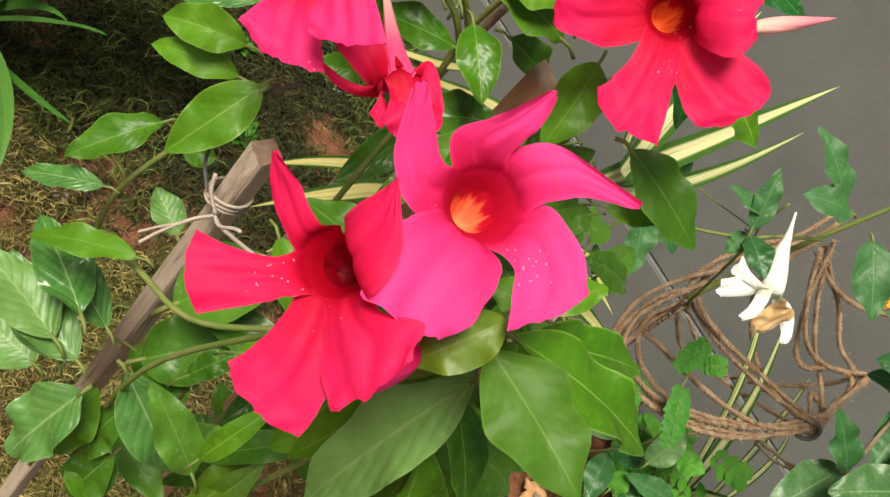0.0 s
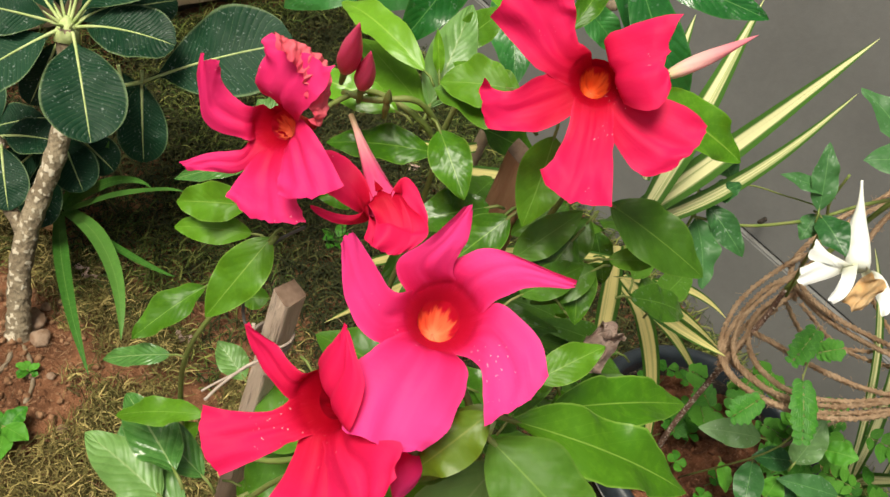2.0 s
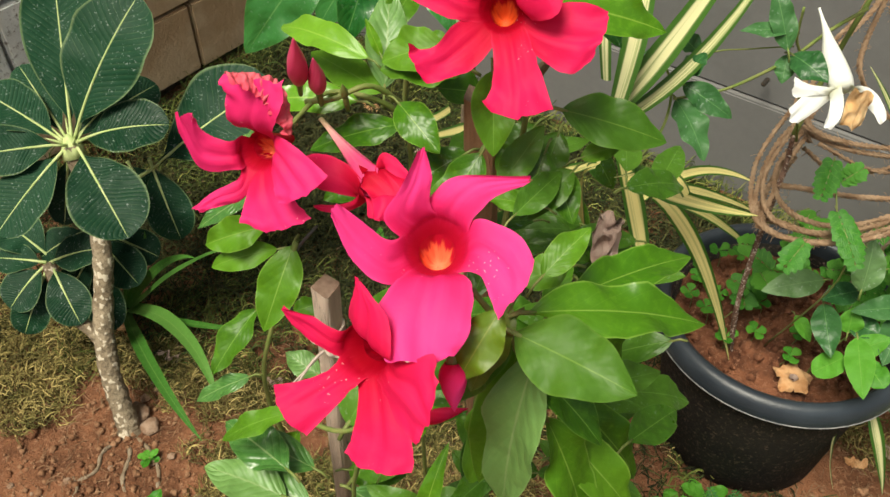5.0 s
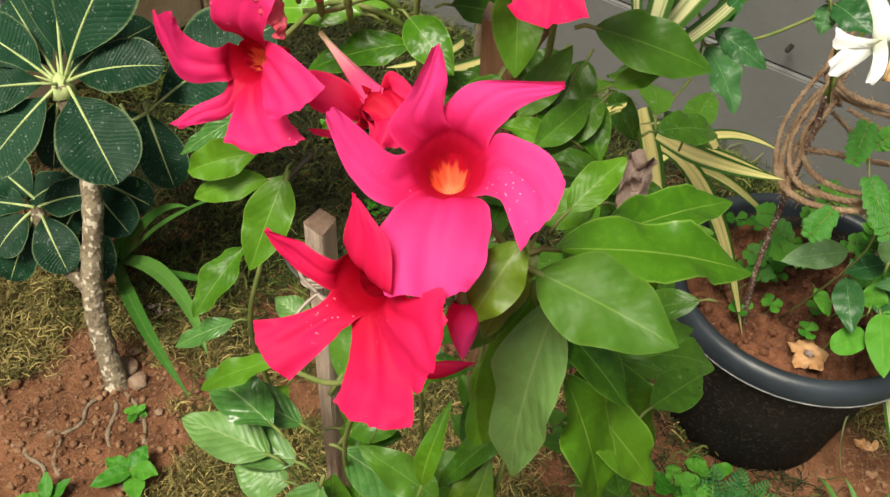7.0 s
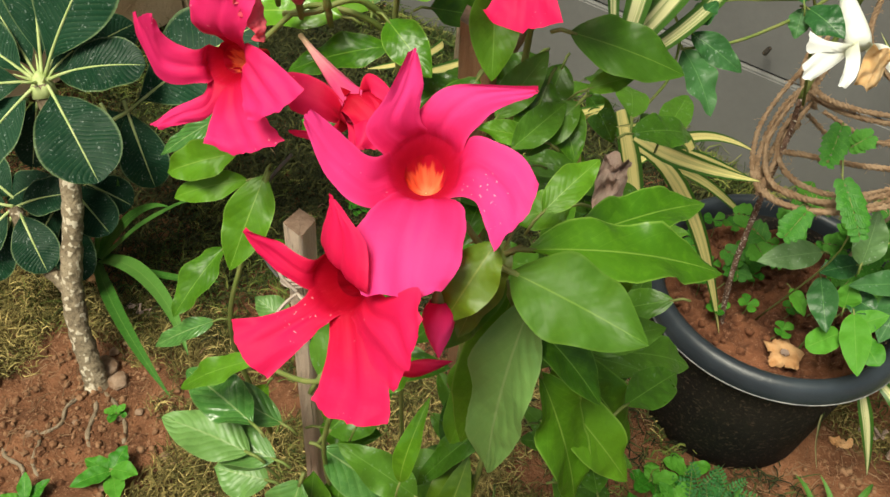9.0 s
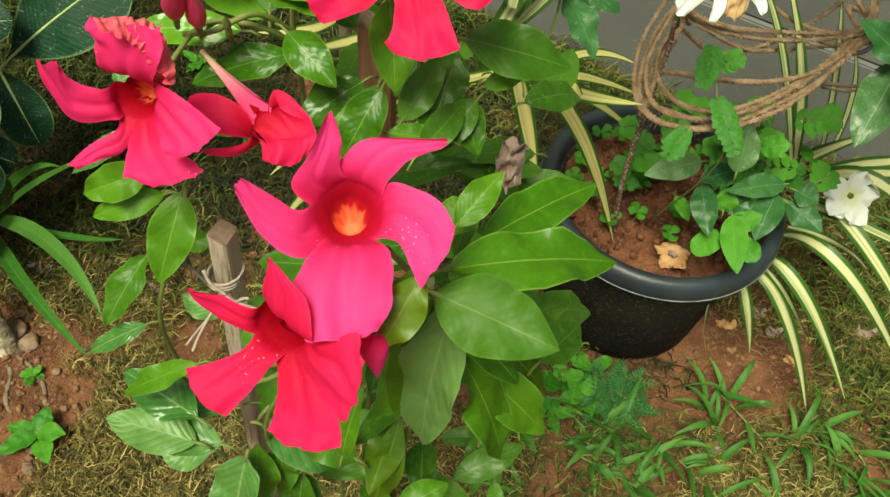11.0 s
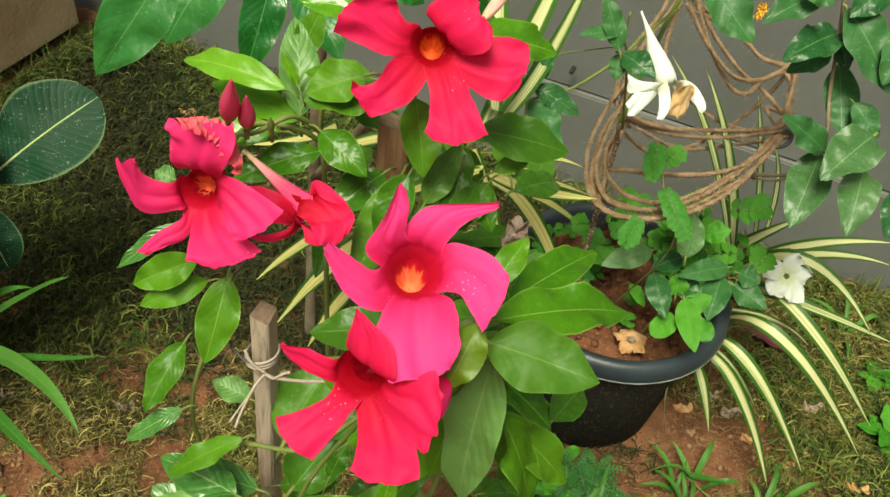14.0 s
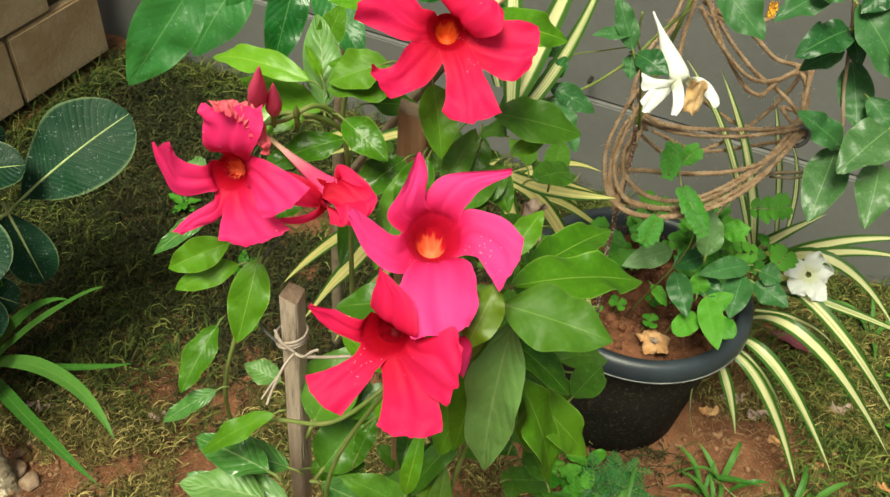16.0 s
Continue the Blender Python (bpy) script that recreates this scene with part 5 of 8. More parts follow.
# stems, buds and the half-closed flower
stem(PLANT, [(0.06, 0.06, -0.02), (0.05, 0.08, 0.4), (0.035, 0.10, 0.8), (0.03, 0.115, 1.0), (0.025, 0.12, 1.06), (0.03, 0.115, 1.10)], 0.0026, 0.0020, M_STEM, "stem", "thin green stem")
stem(PLANT, [(0.08, 0.05, -0.02), (0.10, 0.02, 0.4), (0.14, -0.02, 0.75), (0.155, -0.05, 0.98), (0.15, -0.06, 1.04), (0.125, -0.065, 1.085)], 0.0027, 0.0018, M_STEM, "stem")
stem(PLANT, [(0.07, 0.07, -0.02), (0.08, 0.10, 0.5), (0.10, 0.12, 0.9), (0.115, 0.12, 1.08), (0.108, 0.09, 1.15)], 0.0030, 0.0018, M_STEM, "stem")
stem(PLANT, [(0.02, -0.02, 0.6), (0.04, -0.07, 0.85), (0.09, -0.085, 1.0), (0.105, -0.085, 1.045)], 0.0020, 0.0016, M_STEM, "stem")
stem(PLANT, [(0.03, 0.115, 1.05), (0.012, 0.1, 1.075), (-0.02, 0.085, 1.085), (-0.03, 0.04, 1.085)], 0.0022, 0.0016, M_STEM, "stem")
stem(PLANT, [(0.03, 0.115, 1.06), (0.01, 0.095, 1.09), (-0.012, 0.075, 1.088), (-0.03, 0.07, 1.086)], 0.0022, 0.0018, M_STEM, "stem")
stem(PLANT, [(-0.06, -0.06, 0.86), (-0.01, -0.06, 0.90), (0.045, -0.08, 0.935), (0.09, -0.07, 0.98)], 0.0018, 0.0018, M_STEM, "stem")
stem(PLANT, [(-0.02, 0.01, 1.01), (-0.045, 0.0, 0.93), (-0.06, -0.01, 0.85), (-0.05, 0.0, 0.7)], 0.0016, 0.0022, M_STEM, "stem")
bud(PLANT, (-0.0270, 0.060, 1.109), (-0.0175, 0.042, 1.154), 0.0074, M_BUD, "closed dark pink bud")
bud(PLANT, (-0.0165, 0.066, 1.100), (-0.0125, 0.055, 1.133), 0.0066, M_BUD, "closed dark pink bud")
bud(PLANT, (-0.002, 0.075, 1.092), (-0.001, 0.07, 1.106), 0.003, M_STEM, "tiny green bud")
bud(PLANT, (0.134, 0.082, 1.192), (0.163, 0.132, 1.212), 0.0044, M_PALEBUD, "slender pale pink bud")
bud(PLANT, (0.128, -0.115, 1.085), (0.133, -0.128, 1.062), 0.008, M_PINK, "pink bud peeping from under the flower")

bud(PLANT, (0.0954, -0.0701, 0.9556), (0.1217, -0.0505, 0.9519), 0.0055, M_RED, "small red bud hanging below the flower")
add_leaf(PLANT, (0.1298, -0.0095, 0.7664), (0.120, -0.082, 0.7696), 0.034, M_OLIVE, face=(0.05, -0.1, 1.0), seed=91, stalk=0.012, wave=0.10, label="yellowing leaf")


def crumpled(name, centre, size, material, parent, label, seed, stretch=(1, 1, 1), creases=5.0, lean=0.0):
    """A withered, folded petal or leaf."""
    bm = bmesh.new()
    lay = bm.loops.layers.uv.new("blade")
    n = 27
    vs = []
    back = Matrix.Rotation(radians(lean), 3, "X")
    for i in range(n):
        for j in range(n):
            u, w = i / (n - 1) - 0.5, j / (n - 1) - 0.5
            k = Vector((u * creases, w * creases, seed * 7.3)) * (1.0 + 0.35 * (seed < 5))
            off = Vector((noise.noise(k), noise.noise(k + Vector((9, 0, 0))), noise.noise(k * 1.4 + Vector((0, 9, 0))) * 1.5)) * 0.28
            edge = 1 - 0.25 * (u * u + w * w)
            p = Vector(((u * edge + off.x * 0.5) * stretch[0], (off.z + 0.3 * abs(u)) * stretch[1], (w * edge + off.y * 0.5) * stretch[2])) * size
            vs.append(bm.verts.new(Vector(centre) + back @ p))
    for i in range(n - 1):
        for j in range(n - 1):
            fc = bm.faces.new((vs[i * n + j], vs[(i + 1) * n + j], vs[(i + 1) * n + j + 1], vs[i * n + j + 1]))
            for lp, (a, b) in zip(fc.loops, ((i, j), (i + 1, j), (i + 1, j + 1), (i, j + 1))):
                lp[lay].uv = (a / n, 0.3 + 0.6 * b / n)
    return part(name, bm, material, parent, label)


def withered_rim(outer, inner, ruffle, label, seed):
    """A dried, pleated petal edge between two lines."""
    a, b = curve_through(outer, 16), curve_through(inner, 16)
    rows = []
    for i, (p, q) in enumerate(zip(a, b)):
        s = i / (len(a) - 1)
        side = q - p
        nrm = side.cross(a[min(i + 1, len(a) - 1)] - a[max(i - 1, 0)]).normalized()
        if nrm.z < 0:
            nrm = -nrm
        row = []
        for k in range(11):
            x = k / 10
            k3 = Vector((s * 13.0, x * 2.6, seed))
            off = nrm * (noise.noise(k3) * 2.0 + 0.7 * noise.noise(k3 * 2.3) + 1.1 * math.sin(math.pi * x)) * ruffle
            off += side.normalized() * noise.noise(k3 + Vector((5, 0, 0))) * ruffle * 1.2
            row.append((p + side * x + off, (0.5 + 0.45 * math.sin(3 * s), 0.95 - 0.55 * x)))
        rows.append(row)
    bm = bmesh.new()
    sheet(bm, rows)
    return part("withered_petal", bm, M_WITHER, PLANT, label)


withered_rim([(-0.0395, -0.0050, 1.1546), (-0.0298, 0.0023, 1.1522), (-0.0194, 0.0079, 1.1481), (-0.0115, 0.0091, 1.1409), (-0.0059, 0.0038, 1.1283), (-0.0051, -0.0035, 1.1169)],
             [(-0.0332, -0.0115, 1.1525), (-0.0254, -0.0079, 1.1476), (-0.0195, -0.0056, 1.1423), (-0.0147, -0.0054, 1.1361), (-0.0101, -0.0072, 1.1279), (-0.0064, -0.0085, 1.1202)], 0.0021, "curled brownish-pink withered petal", 3.0)
DEAD = crumpled("dead_leaf", (0.186, 0.094, 0.990), 0.036, M_DRYLEAF, None, "", 5, (0.62, 0.55, 1.5), 3.4)
tagged(DEAD, "curled brown dead leaf caught among green leaves", "dead leaf")

# twine and wire on the stake
TWINE = thing("twine", (0.0, -0.02, 0.93), "pale twine knotted round the wooden stake", "string")


def string(pts, r, material=None, parent=TWINE, name="strand", label=""):
    bm = bmesh.new()
    tube(bm, curve_through(pts, 6), r, 6)
    return part(name, bm, material or M_TWINE, parent, label)


for dz in (0.0, 0.003, 0.0065):
    ring = [(0.001 + 0.0125 * math.cos(a) - 0.002 * dz, -0.0045 + 0.0145 * math.sin(a), 0.936 + dz + 0.004 * math.cos(a + 1)) for a in [radians(30 * i) for i in range(13)]]
    string(ring, 0.0011)
string([(0.006, -0.021, 0.937), (0.0, -0.03, 0.933), (-0.006, -0.045, 0.925), (-0.010, -0.056, 0.915)], 0.0011, label="frayed end")
string([(0.006, -0.021, 0.937), (-0.002, -0.034, 0.930), (-0.009, -0.048, 0.926), (-0.014, -0.055, 0.920)], 0.0008)
string([(0.006, -0.021, 0.937), (0.014, -0.028, 0.942), (0.022, -0.030, 0.952), (0.027, -0.032, 0.957)], 0.0012)
string([(0.006, -0.021, 0.937), (0.015, -0.026, 0.940), (0.024, -0.028, 0.946)], 0.001)
string([(0.006, -0.021, 0.938), (-0.004, -0.020, 0.948), (-0.009, -0.016, 0.957)], 0.0013)
string([(0.006, -0.021, 0.937), (0.014, -0.026, 0.940), (0.041, -0.0446, 0.9661), (0.070, -0.0506, 0.9813), (0.095, -0.0517, 0.9951)], 0.0013)
WIRE = solo("wire", bmesh.new(), M_WIRE, "bent loop of dull thin wire beside the stake", "wire")
bm = bmesh.new()
tube(bm, curve_through([(-0.008, -0.018, 0.945), (-0.020, -0.012, 0.955), (-0.028, 0.0, 0.975), (-0.022, 0.012, 1.0), (-0.008, 0.02, 1.02)], 6), 0.0011, 6)
bm.to_mesh(WIRE.data)
bm.free()

# the denser inner foliage of the climber
rng = random.Random(77)
for i in range(80):
    c = Vector((rng.uniform(0.03, 0.26), rng.uniform(-0.02, 0.30), rng.uniform(0.45, 0.96)))
    a = rng.uniform(0, 6.283)
    d = Vector((math.cos(a), math.sin(a), rng.uniform(-0.7, 0.35))).normalized()
    add_leaf(PLANT, c, c + d * rng.uniform(0.055, 0.085), rng.uniform(0.024, 0.034), M_DARK, face=(rng.uniform(-0.3, 0.3), -0.3, 1.0), seed=i, stalk=0.014, arch=rng.uniform(0.05, 0.25), fold=rng.uniform(0.05, 0.3))

# ---- broad-leaved shrub behind the climber ----
SHRUB = thing("broad_leaved_shrub", (-0.1, 0.75, 0.0), "shrub with large glossy bright-green leaves near the grey wall", "shrub")
add_leaf(SHRUB, (-0.204, 0.494, 0.981), (-0.288, 0.430, 0.861), 0.079, M_BIGLEAF, face=(0.52, -0.72, 0.75), seed=0, stalk=0.020, arch=0.08)
add_leaf(SHRUB, (-0.172, 0.607, 0.943), (-0.243, 0.545, 0.838), 0.087, M_BIGLEAF, face=(0.03, -0.69, 0.74), seed=1, stalk=0.020, arch=0.16)
add_leaf(SHRUB, (0.071, 0.251, 1.166), (0.166, 0.253, 1.053), 0.039, M_BIGLEAF, face=(-0.09, -0.54, 0.74), seed=2, stalk=0.020, arch=0.20)
add_leaf(SHRUB, (0.051, 0.266, 1.158), (0.130, 0.271, 1.083), 0.027, M_BIGLEAF, face=(0.06, -0.62, 0.72), seed=3, stalk=0.020, arch=0.12)
add_leaf(SHRUB, (0.082, 0.274, 1.158), (0.169, 0.296, 1.158), 0.031, M_BIGLEAF, face=(0.21, -0.84, 0.68), seed=4, stalk=0.020, arch=0.08)
add_leaf(SHRUB, (-0.071, 0.410, 1.078), (-0.143, 0.390, 1.002), 0.046, M_BIGLEAF, face=(-0.01, -0.70, 0.71), seed=5, stalk=0.020, arch=0.09)
add_leaf(SHRUB, (-0.025, 0.217, 1.140), (-0.044, 0.173, 1.064), 0.036, M_BIGLEAF, face=(0.34, -0.66, 0.74), seed=6, stalk=0.020, arch=0.11)
add_leaf(SHRUB, (-0.044, 0.399, 1.040), (0.012, 0.340, 0.979), 0.050, M_BIGLEAF, face=(-0.02, -0.36, 0.74), seed=7, stalk=0.020, arch=0.07)
add_leaf(SHRUB, (0.054, 0.239, 1.129), (0.092, 0.253, 1.103), 0.026, M_BIGLEAF, face=(0.17, -0.67, 0.73), seed=8, stalk=0.020, arch=0.06)
add_leaf(SHRUB, (0.002, 0.289, 1.137), (-0.014, 0.276, 1.098), 0.028, M_BIGLEAF, face=(0.10, -0.51, 0.71), seed=9, stalk=0.020, arch=0.15)
add_leaf(SHRUB, (0.016, 0.292, 1.136), (0.056, 0.289, 1.092), 0.020, M_BIGLEAF, face=(0.21, -0.41, 0.71), seed=10, stalk=0.020, arch=0.12)

# ---- frangipani beside the block wall ----
TREE = thing("frangipani", (-0.642, 0.370, 0.000), "young frangipani with leathery dark-green leaves beside the block wall", "tree")
bm = bmesh.new()
TRUNK = curve_through([(-0.648, 0.344, -0.030), (-0.655, 0.355, 0.004), (-0.664, 0.366, 0.030), (-0.676, 0.380, 0.062), (-0.690, 0.397, 0.102), (-0.704, 0.429, 0.161), (-0.712, 0.464, 0.217), (-0.717, 0.501, 0.271), (-0.726, 0.532, 0.325), (-0.750, 0.570, 0.405), (-0.776, 0.599, 0.484)], 5)
tube(bm, TRUNK, [0.0215 - 0.0001 * i + 0.0012 * math.sin(i * 2.1) + 0.0008 * math.sin(i * 0.9) + 0.010 * math.exp(-i / 3.0) for i in range(len(TRUNK))], 14)
part("trunk", bm, M_BARK, TREE, "grey knobbly bark")
bm = bmesh.new()
tube(bm, curve_through([(-0.700, 0.424, 0.145), (-0.732, 0.435, 0.178), (-0.752, 0.439, 0.190), (-0.793, 0.462, 0.224), (-0.836, 0.498, 0.264)], 4), 0.0125, 10)
part("branch", bm, M_BARK, TREE)
bm = bmesh.new()
tube(bm, [(-0.770, 0.592, 0.462), (-0.776, 0.600, 0.480), (-0.779, 0.603, 0.494), (-0.780, 0.604, 0.504)], [0.0215, 0.019, 0.012, 0.003], 12)
part("growing_tip", bm, M_RIB, TREE, "yellow-green growing tip")
for k in range(7):
    g = 6.2832 * k / 7 + 0.4
    bm = bmesh.new()
    tube(bm, [Vector((-0.779, 0.603, 0.480)), Vector((-0.779 + 0.016 * math.cos(g), 0.603 + 0.016 * math.sin(g), 0.494)), Vector((-0.779 + (0.030 + 0.006 * (k % 3)) * math.cos(g), 0.603 + (0.030 + 0.006 * (k % 3)) * math.sin(g), 0.512))], [0.0045, 0.0034, 0.0008], 7)
    part("young_leaf", bm, M_RIB, TREE)
bm = bmesh.new()
tube(bm, curve_through([(-0.745, 0.560, 0.390), (-0.725, 0.590, 0.392), (-0.695, 0.618, 0.402), (-0.652, 0.649, 0.425)], 4), [0.0042] * 9 + [0.0034] * 4, 8)
part("leaf_stalk", bm, M_RIB, TREE)
add_leaf(TREE, (-0.773, 0.602, 0.492), (-0.878, 0.810, 0.694), 0.127, M_PLUM, face=(0.65, -0.62, 0.85), seed=0, shape="paddle", fold=0.12, wave=0.03, n=25, midrib=0.0036, arch=0.08)
add_leaf(TREE, (-0.770, 0.606, 0.494), (-0.676, 0.762, 0.705), 0.152, M_PLUM, face=(0.19, -0.57, 0.86), seed=1, shape="paddle", fold=0.12, wave=0.03, n=25, midrib=0.0036, arch=0.16)
add_leaf(TREE, (-0.763, 0.605, 0.491), (-0.593, 0.643, 0.537), 0.102, M_PLUM, face=(0.24, -0.36, 0.90), seed=2, shape="paddle", fold=0.12, wave=0.03, n=25, midrib=0.0036, arch=0.20)
add_leaf(TREE, (-0.765, 0.600, 0.487), (-0.611, 0.480, 0.412), 0.132, M_PLUM, face=(0.37, -0.39, 0.93), seed=3, shape="paddle", fold=0.12, wave=0.03, n=25, midrib=0.0036, arch=0.12)
add_leaf(TREE, (-0.789, 0.603, 0.468), (-0.789, 0.528, 0.352), 0.064, M_PLUM, face=(0.57, -0.58, 0.92), seed=4, shape="paddle", fold=0.12, wave=0.03, n=25, midrib=0.0036, arch=0.08)
add_leaf(TREE, (-0.781, 0.593, 0.484), (-0.842, 0.431, 0.401), 0.102, M_PLUM, face=(0.19, -0.48, 0.92), seed=5, shape="paddle", fold=0.12, wave=0.03, n=25, midrib=0.0036, arch=0.09)
add_leaf(TREE, (-0.785, 0.595, 0.488), (-0.908, 0.511, 0.498), 0.092, M_PLUM, face=(0.64, -0.44, 0.89), seed=6, shape="paddle", fold=0.12, wave=0.03, n=25, midrib=0.0036, arch=0.11)
add_leaf(TREE, (-0.789, 0.598, 0.491), (-0.953, 0.618, 0.557), 0.104, M_PLUM, face=(0.32, -0.15, 0.87), seed=7, shape="paddle", fold=0.12, wave=0.03, n=25, midrib=0.0036, arch=0.07)
add_leaf(TREE, (-0.795, 0.615, 0.481), (-0.933, 0.707, 0.553), 0.074, M_PLUM, face=(0.49, -0.47, 0.87), seed=8, shape="paddle", fold=0.12, wave=0.03, n=25, midrib=0.0036, arch=0.06)
add_leaf(TREE, (-0.793, 0.632, 0.469), (-0.776, 0.714, 0.487), 0.054, M_PLUM, face=(0.32, -0.32, 0.89), seed=9, shape="paddle", fold=0.12, wave=0.03, n=25, midrib=0.0036, arch=0.15)
add_leaf(TREE, (-0.802, 0.651, 0.462), (-0.717, 0.798, 0.495), 0.088, M_PLUM, face=(0.46, -0.24, 0.89), seed=10, shape="paddle", fold=0.12, wave=0.03, n=25, midrib=0.0036, arch=0.12)
add_leaf(TREE, (-0.655, 0.647, 0.423), (-0.463, 0.786, 0.556), 0.160, M_PLUM, face=(0.15, -0.68, 0.91), seed=11, shape="paddle", fold=0.12, wave=0.03, n=25, midrib=0.0036, arch=0.14)
add_leaf(TREE, (-0.670, 0.660, 0.433), (-0.604, 0.600, 0.299), 0.085, M_PLUM, face=(0.34, -0.56, 0.95), seed=12, shape="paddle", fold=0.12, wave=0.03, n=25, midrib=0.0036, arch=0.19)
add_leaf(TREE, (-0.834, 0.499, 0.266), (-0.736, 0.534, 0.300), 0.077, M_PLUM, face=(0.43, -0.23, 0.96), seed=13, shape="paddle", fold=0.12, wave=0.03, n=25, midrib=0.0036, arch=0.19)
add_leaf(TREE, (-0.830, 0.499, 0.265), (-0.742, 0.428, 0.199), 0.079, M_PLUM, face=(0.29, -0.40, 0.98), seed=14, shape="paddle", fold=0.12, wave=0.03, n=25, midrib=0.0036, arch=0.18)
add_leaf(TREE, (-0.839, 0.496, 0.264), (-0.874, 0.411, 0.220), 0.083, M_PLUM, face=(0.23, -0.18, 0.97), seed=15, shape="paddle", fold=0.12, wave=0.03, n=25, midrib=0.0036, arch=0.18)
add_leaf(TREE, (-0.839, 0.499, 0.267), (-0.933, 0.478, 0.273), 0.066, M_PLUM, face=(0.52, -0.23, 0.95), seed=16, shape="paddle", fold=0.12, wave=0.03, n=25, midrib=0.0036, arch=0.06)
add_leaf(TREE, (-0.836, 0.495, 0.262), (-0.865, 0.406, 0.155), 0.071, M_PLUM, face=(0.58, -0.31, 0.98), seed=17, shape="paddle", fold=0.12, wave=0.03, n=25, midrib=0.0036, arch=0.19)
add_leaf(TREE, (-0.720, 0.658, 0.416), (-0.678, 0.646, 0.336), 0.066, M_PLUM, face=(0.19, -0.40, 0.93), seed=18, shape="paddle", fold=0.12, wave=0.03, n=25, midrib=0.0036, arch=0.08)
add_leaf(TREE, (-0.783, 0.577, 0.298), (-0.865, 0.513, 0.259), 0.078, M_PLUM, face=(0.19, -0.15, 0.95), seed=19, shape="paddle", fold=0.12, wave=0.03, n=25, midrib=0.0036, arch=0.13)
add_leaf(TREE, (-0.788, 0.582, 0.277), (-0.684, 0.541, 0.208), 0.084, M_PLUM, face=(0.47, -0.50, 0.97), seed=20, shape="paddle", fold=0.12, wave=0.03, n=25, midrib=0.0036, arch=0.13)
add_leaf(TREE, (-0.790, 0.580, 0.247), (-0.840, 0.490, 0.145), 0.081, M_PLUM, face=(0.14, -0.42, 0.97), seed=21, shape="paddle", fold=0.12, wave=0.03, n=25, midrib=0.0036, arch=0.09)
add_leaf(TREE, (-0.846, 0.518, 0.259), (-0.952, 0.541, 0.312), 0.090, M_PLUM, face=(0.39, -0.40, 0.94), seed=22, shape="paddle", fold=0.12, wave=0.03, n=25, midrib=0.0036, arch=0.09)
add_leaf(TREE, (-0.773, 0.601, 0.263), (-0.679, 0.612, 0.218), 0.076, M_PLUM, face=(0.56, -0.54, 0.97), seed=23, shape="paddle", fold=0.12, wave=0.03, n=25, midrib=0.0036, arch=0.18)
add_leaf(TREE, (-0.821, 0.578, 0.224), (-0.746, 0.499, 0.098), 0.077, M_PLUM, face=(0.21, -0.26, 0.98), seed=24, shape="paddle", fold=0.12, wave=0.03, n=25, midrib=0.0036, arch=0.11)

# ---- broad grass tuft ----
TUFT = thing("grass_tuft", (-0.822, 0.626, 0.000), "tuft of broad bright-green grass blades on soil", "grass")
strap(TUFT, ((-0.814, 0.618, 0.020), (-0.731, 0.617, 0.181), (-0.706, 0.626, 0.267)), 0.015, M_BLADE, face=(0.64, -0.55, 0.98), seed=0)
strap(TUFT, ((-0.811, 0.615, 0.016), (-0.644, 0.563, 0.246), (-0.523, 0.524, 0.345)), 0.020, M_BLADE, face=(0.50, -0.49, 0.98), seed=1)
strap(TUFT, ((-0.807, 0.612, 0.012), (-0.561, 0.509, 0.312), (-0.424, 0.476, 0.440)), 0.029, M_BLADE, face=(0.04, -0.22, 0.99), seed=2)
strap(TUFT, ((-0.808, 0.616, 0.016), (-0.530, 0.431, 0.256), (-0.377, 0.298, 0.282)), 0.032, M_BLADE, face=(0.23, -0.54, 1.02), seed=3)
strap(TUFT, ((-0.812, 0.610, 0.012), (-0.606, 0.415, 0.148), (-0.418, 0.277, 0.174)), 0.028, M_BLADE, face=(0.29, -0.48, 1.03), seed=4)
strap(TUFT, ((-0.809, 0.614, 0.014), (-0.537, 0.470, 0.224), (-0.383, 0.421, 0.318)), 0.014, M_BLADE, face=(0.26, -0.38, 1.02), seed=5)
strap(TUFT, ((-0.815, 0.614, 0.016), (-0.775, 0.615, 0.135), (-0.760, 0.642, 0.213)), 0.011, M_BLADE, face=(0.31, -0.30, 0.98), seed=6)

# ---- striped strap-leaved plants ----
STRAP_BACK = thing("striped_plant", (0.22, 0.38, 0.0), "strap-leaved plant with cream and green striped leaves", "foliage plant", "striped plants")
strap(STRAP_BACK, ((0.162, 0.279, 0.963), (0.220, 0.524, 0.940), (0.317, 0.847, 0.991)), 0.029, M_STRIPE_PALE, face=(-0.16, -0.85, 0.85), seed=0)
strap(STRAP_BACK, ((0.166, 0.293, 0.947), (0.252, 0.549, 0.899), (0.335, 0.830, 0.922)), 0.020, M_STRIPE_PALE, face=(-0.30, -0.83, 0.86), seed=1)
strap(STRAP_BACK, ((0.168, 0.292, 0.975), (0.169, 0.467, 0.984), (0.164, 0.646, 1.041)), 0.026, M_STRIPE_PALE, face=(0.01, -0.69, 0.84), seed=2)
strap(STRAP_BACK, ((0.154, 0.301, 0.989), (0.128, 0.449, 1.005), (0.112, 0.551, 1.029)), 0.014, M_STRIPE_PALE, face=(0.22, -0.61, 0.84), seed=3)
strap(STRAP_BACK, ((0.172, 0.583, 0.694), (0.214, 0.557, 0.590), (0.248, 0.517, 0.498)), 0.031, M_STRIPE, face=(-0.12, -0.60, 0.79), seed=4)
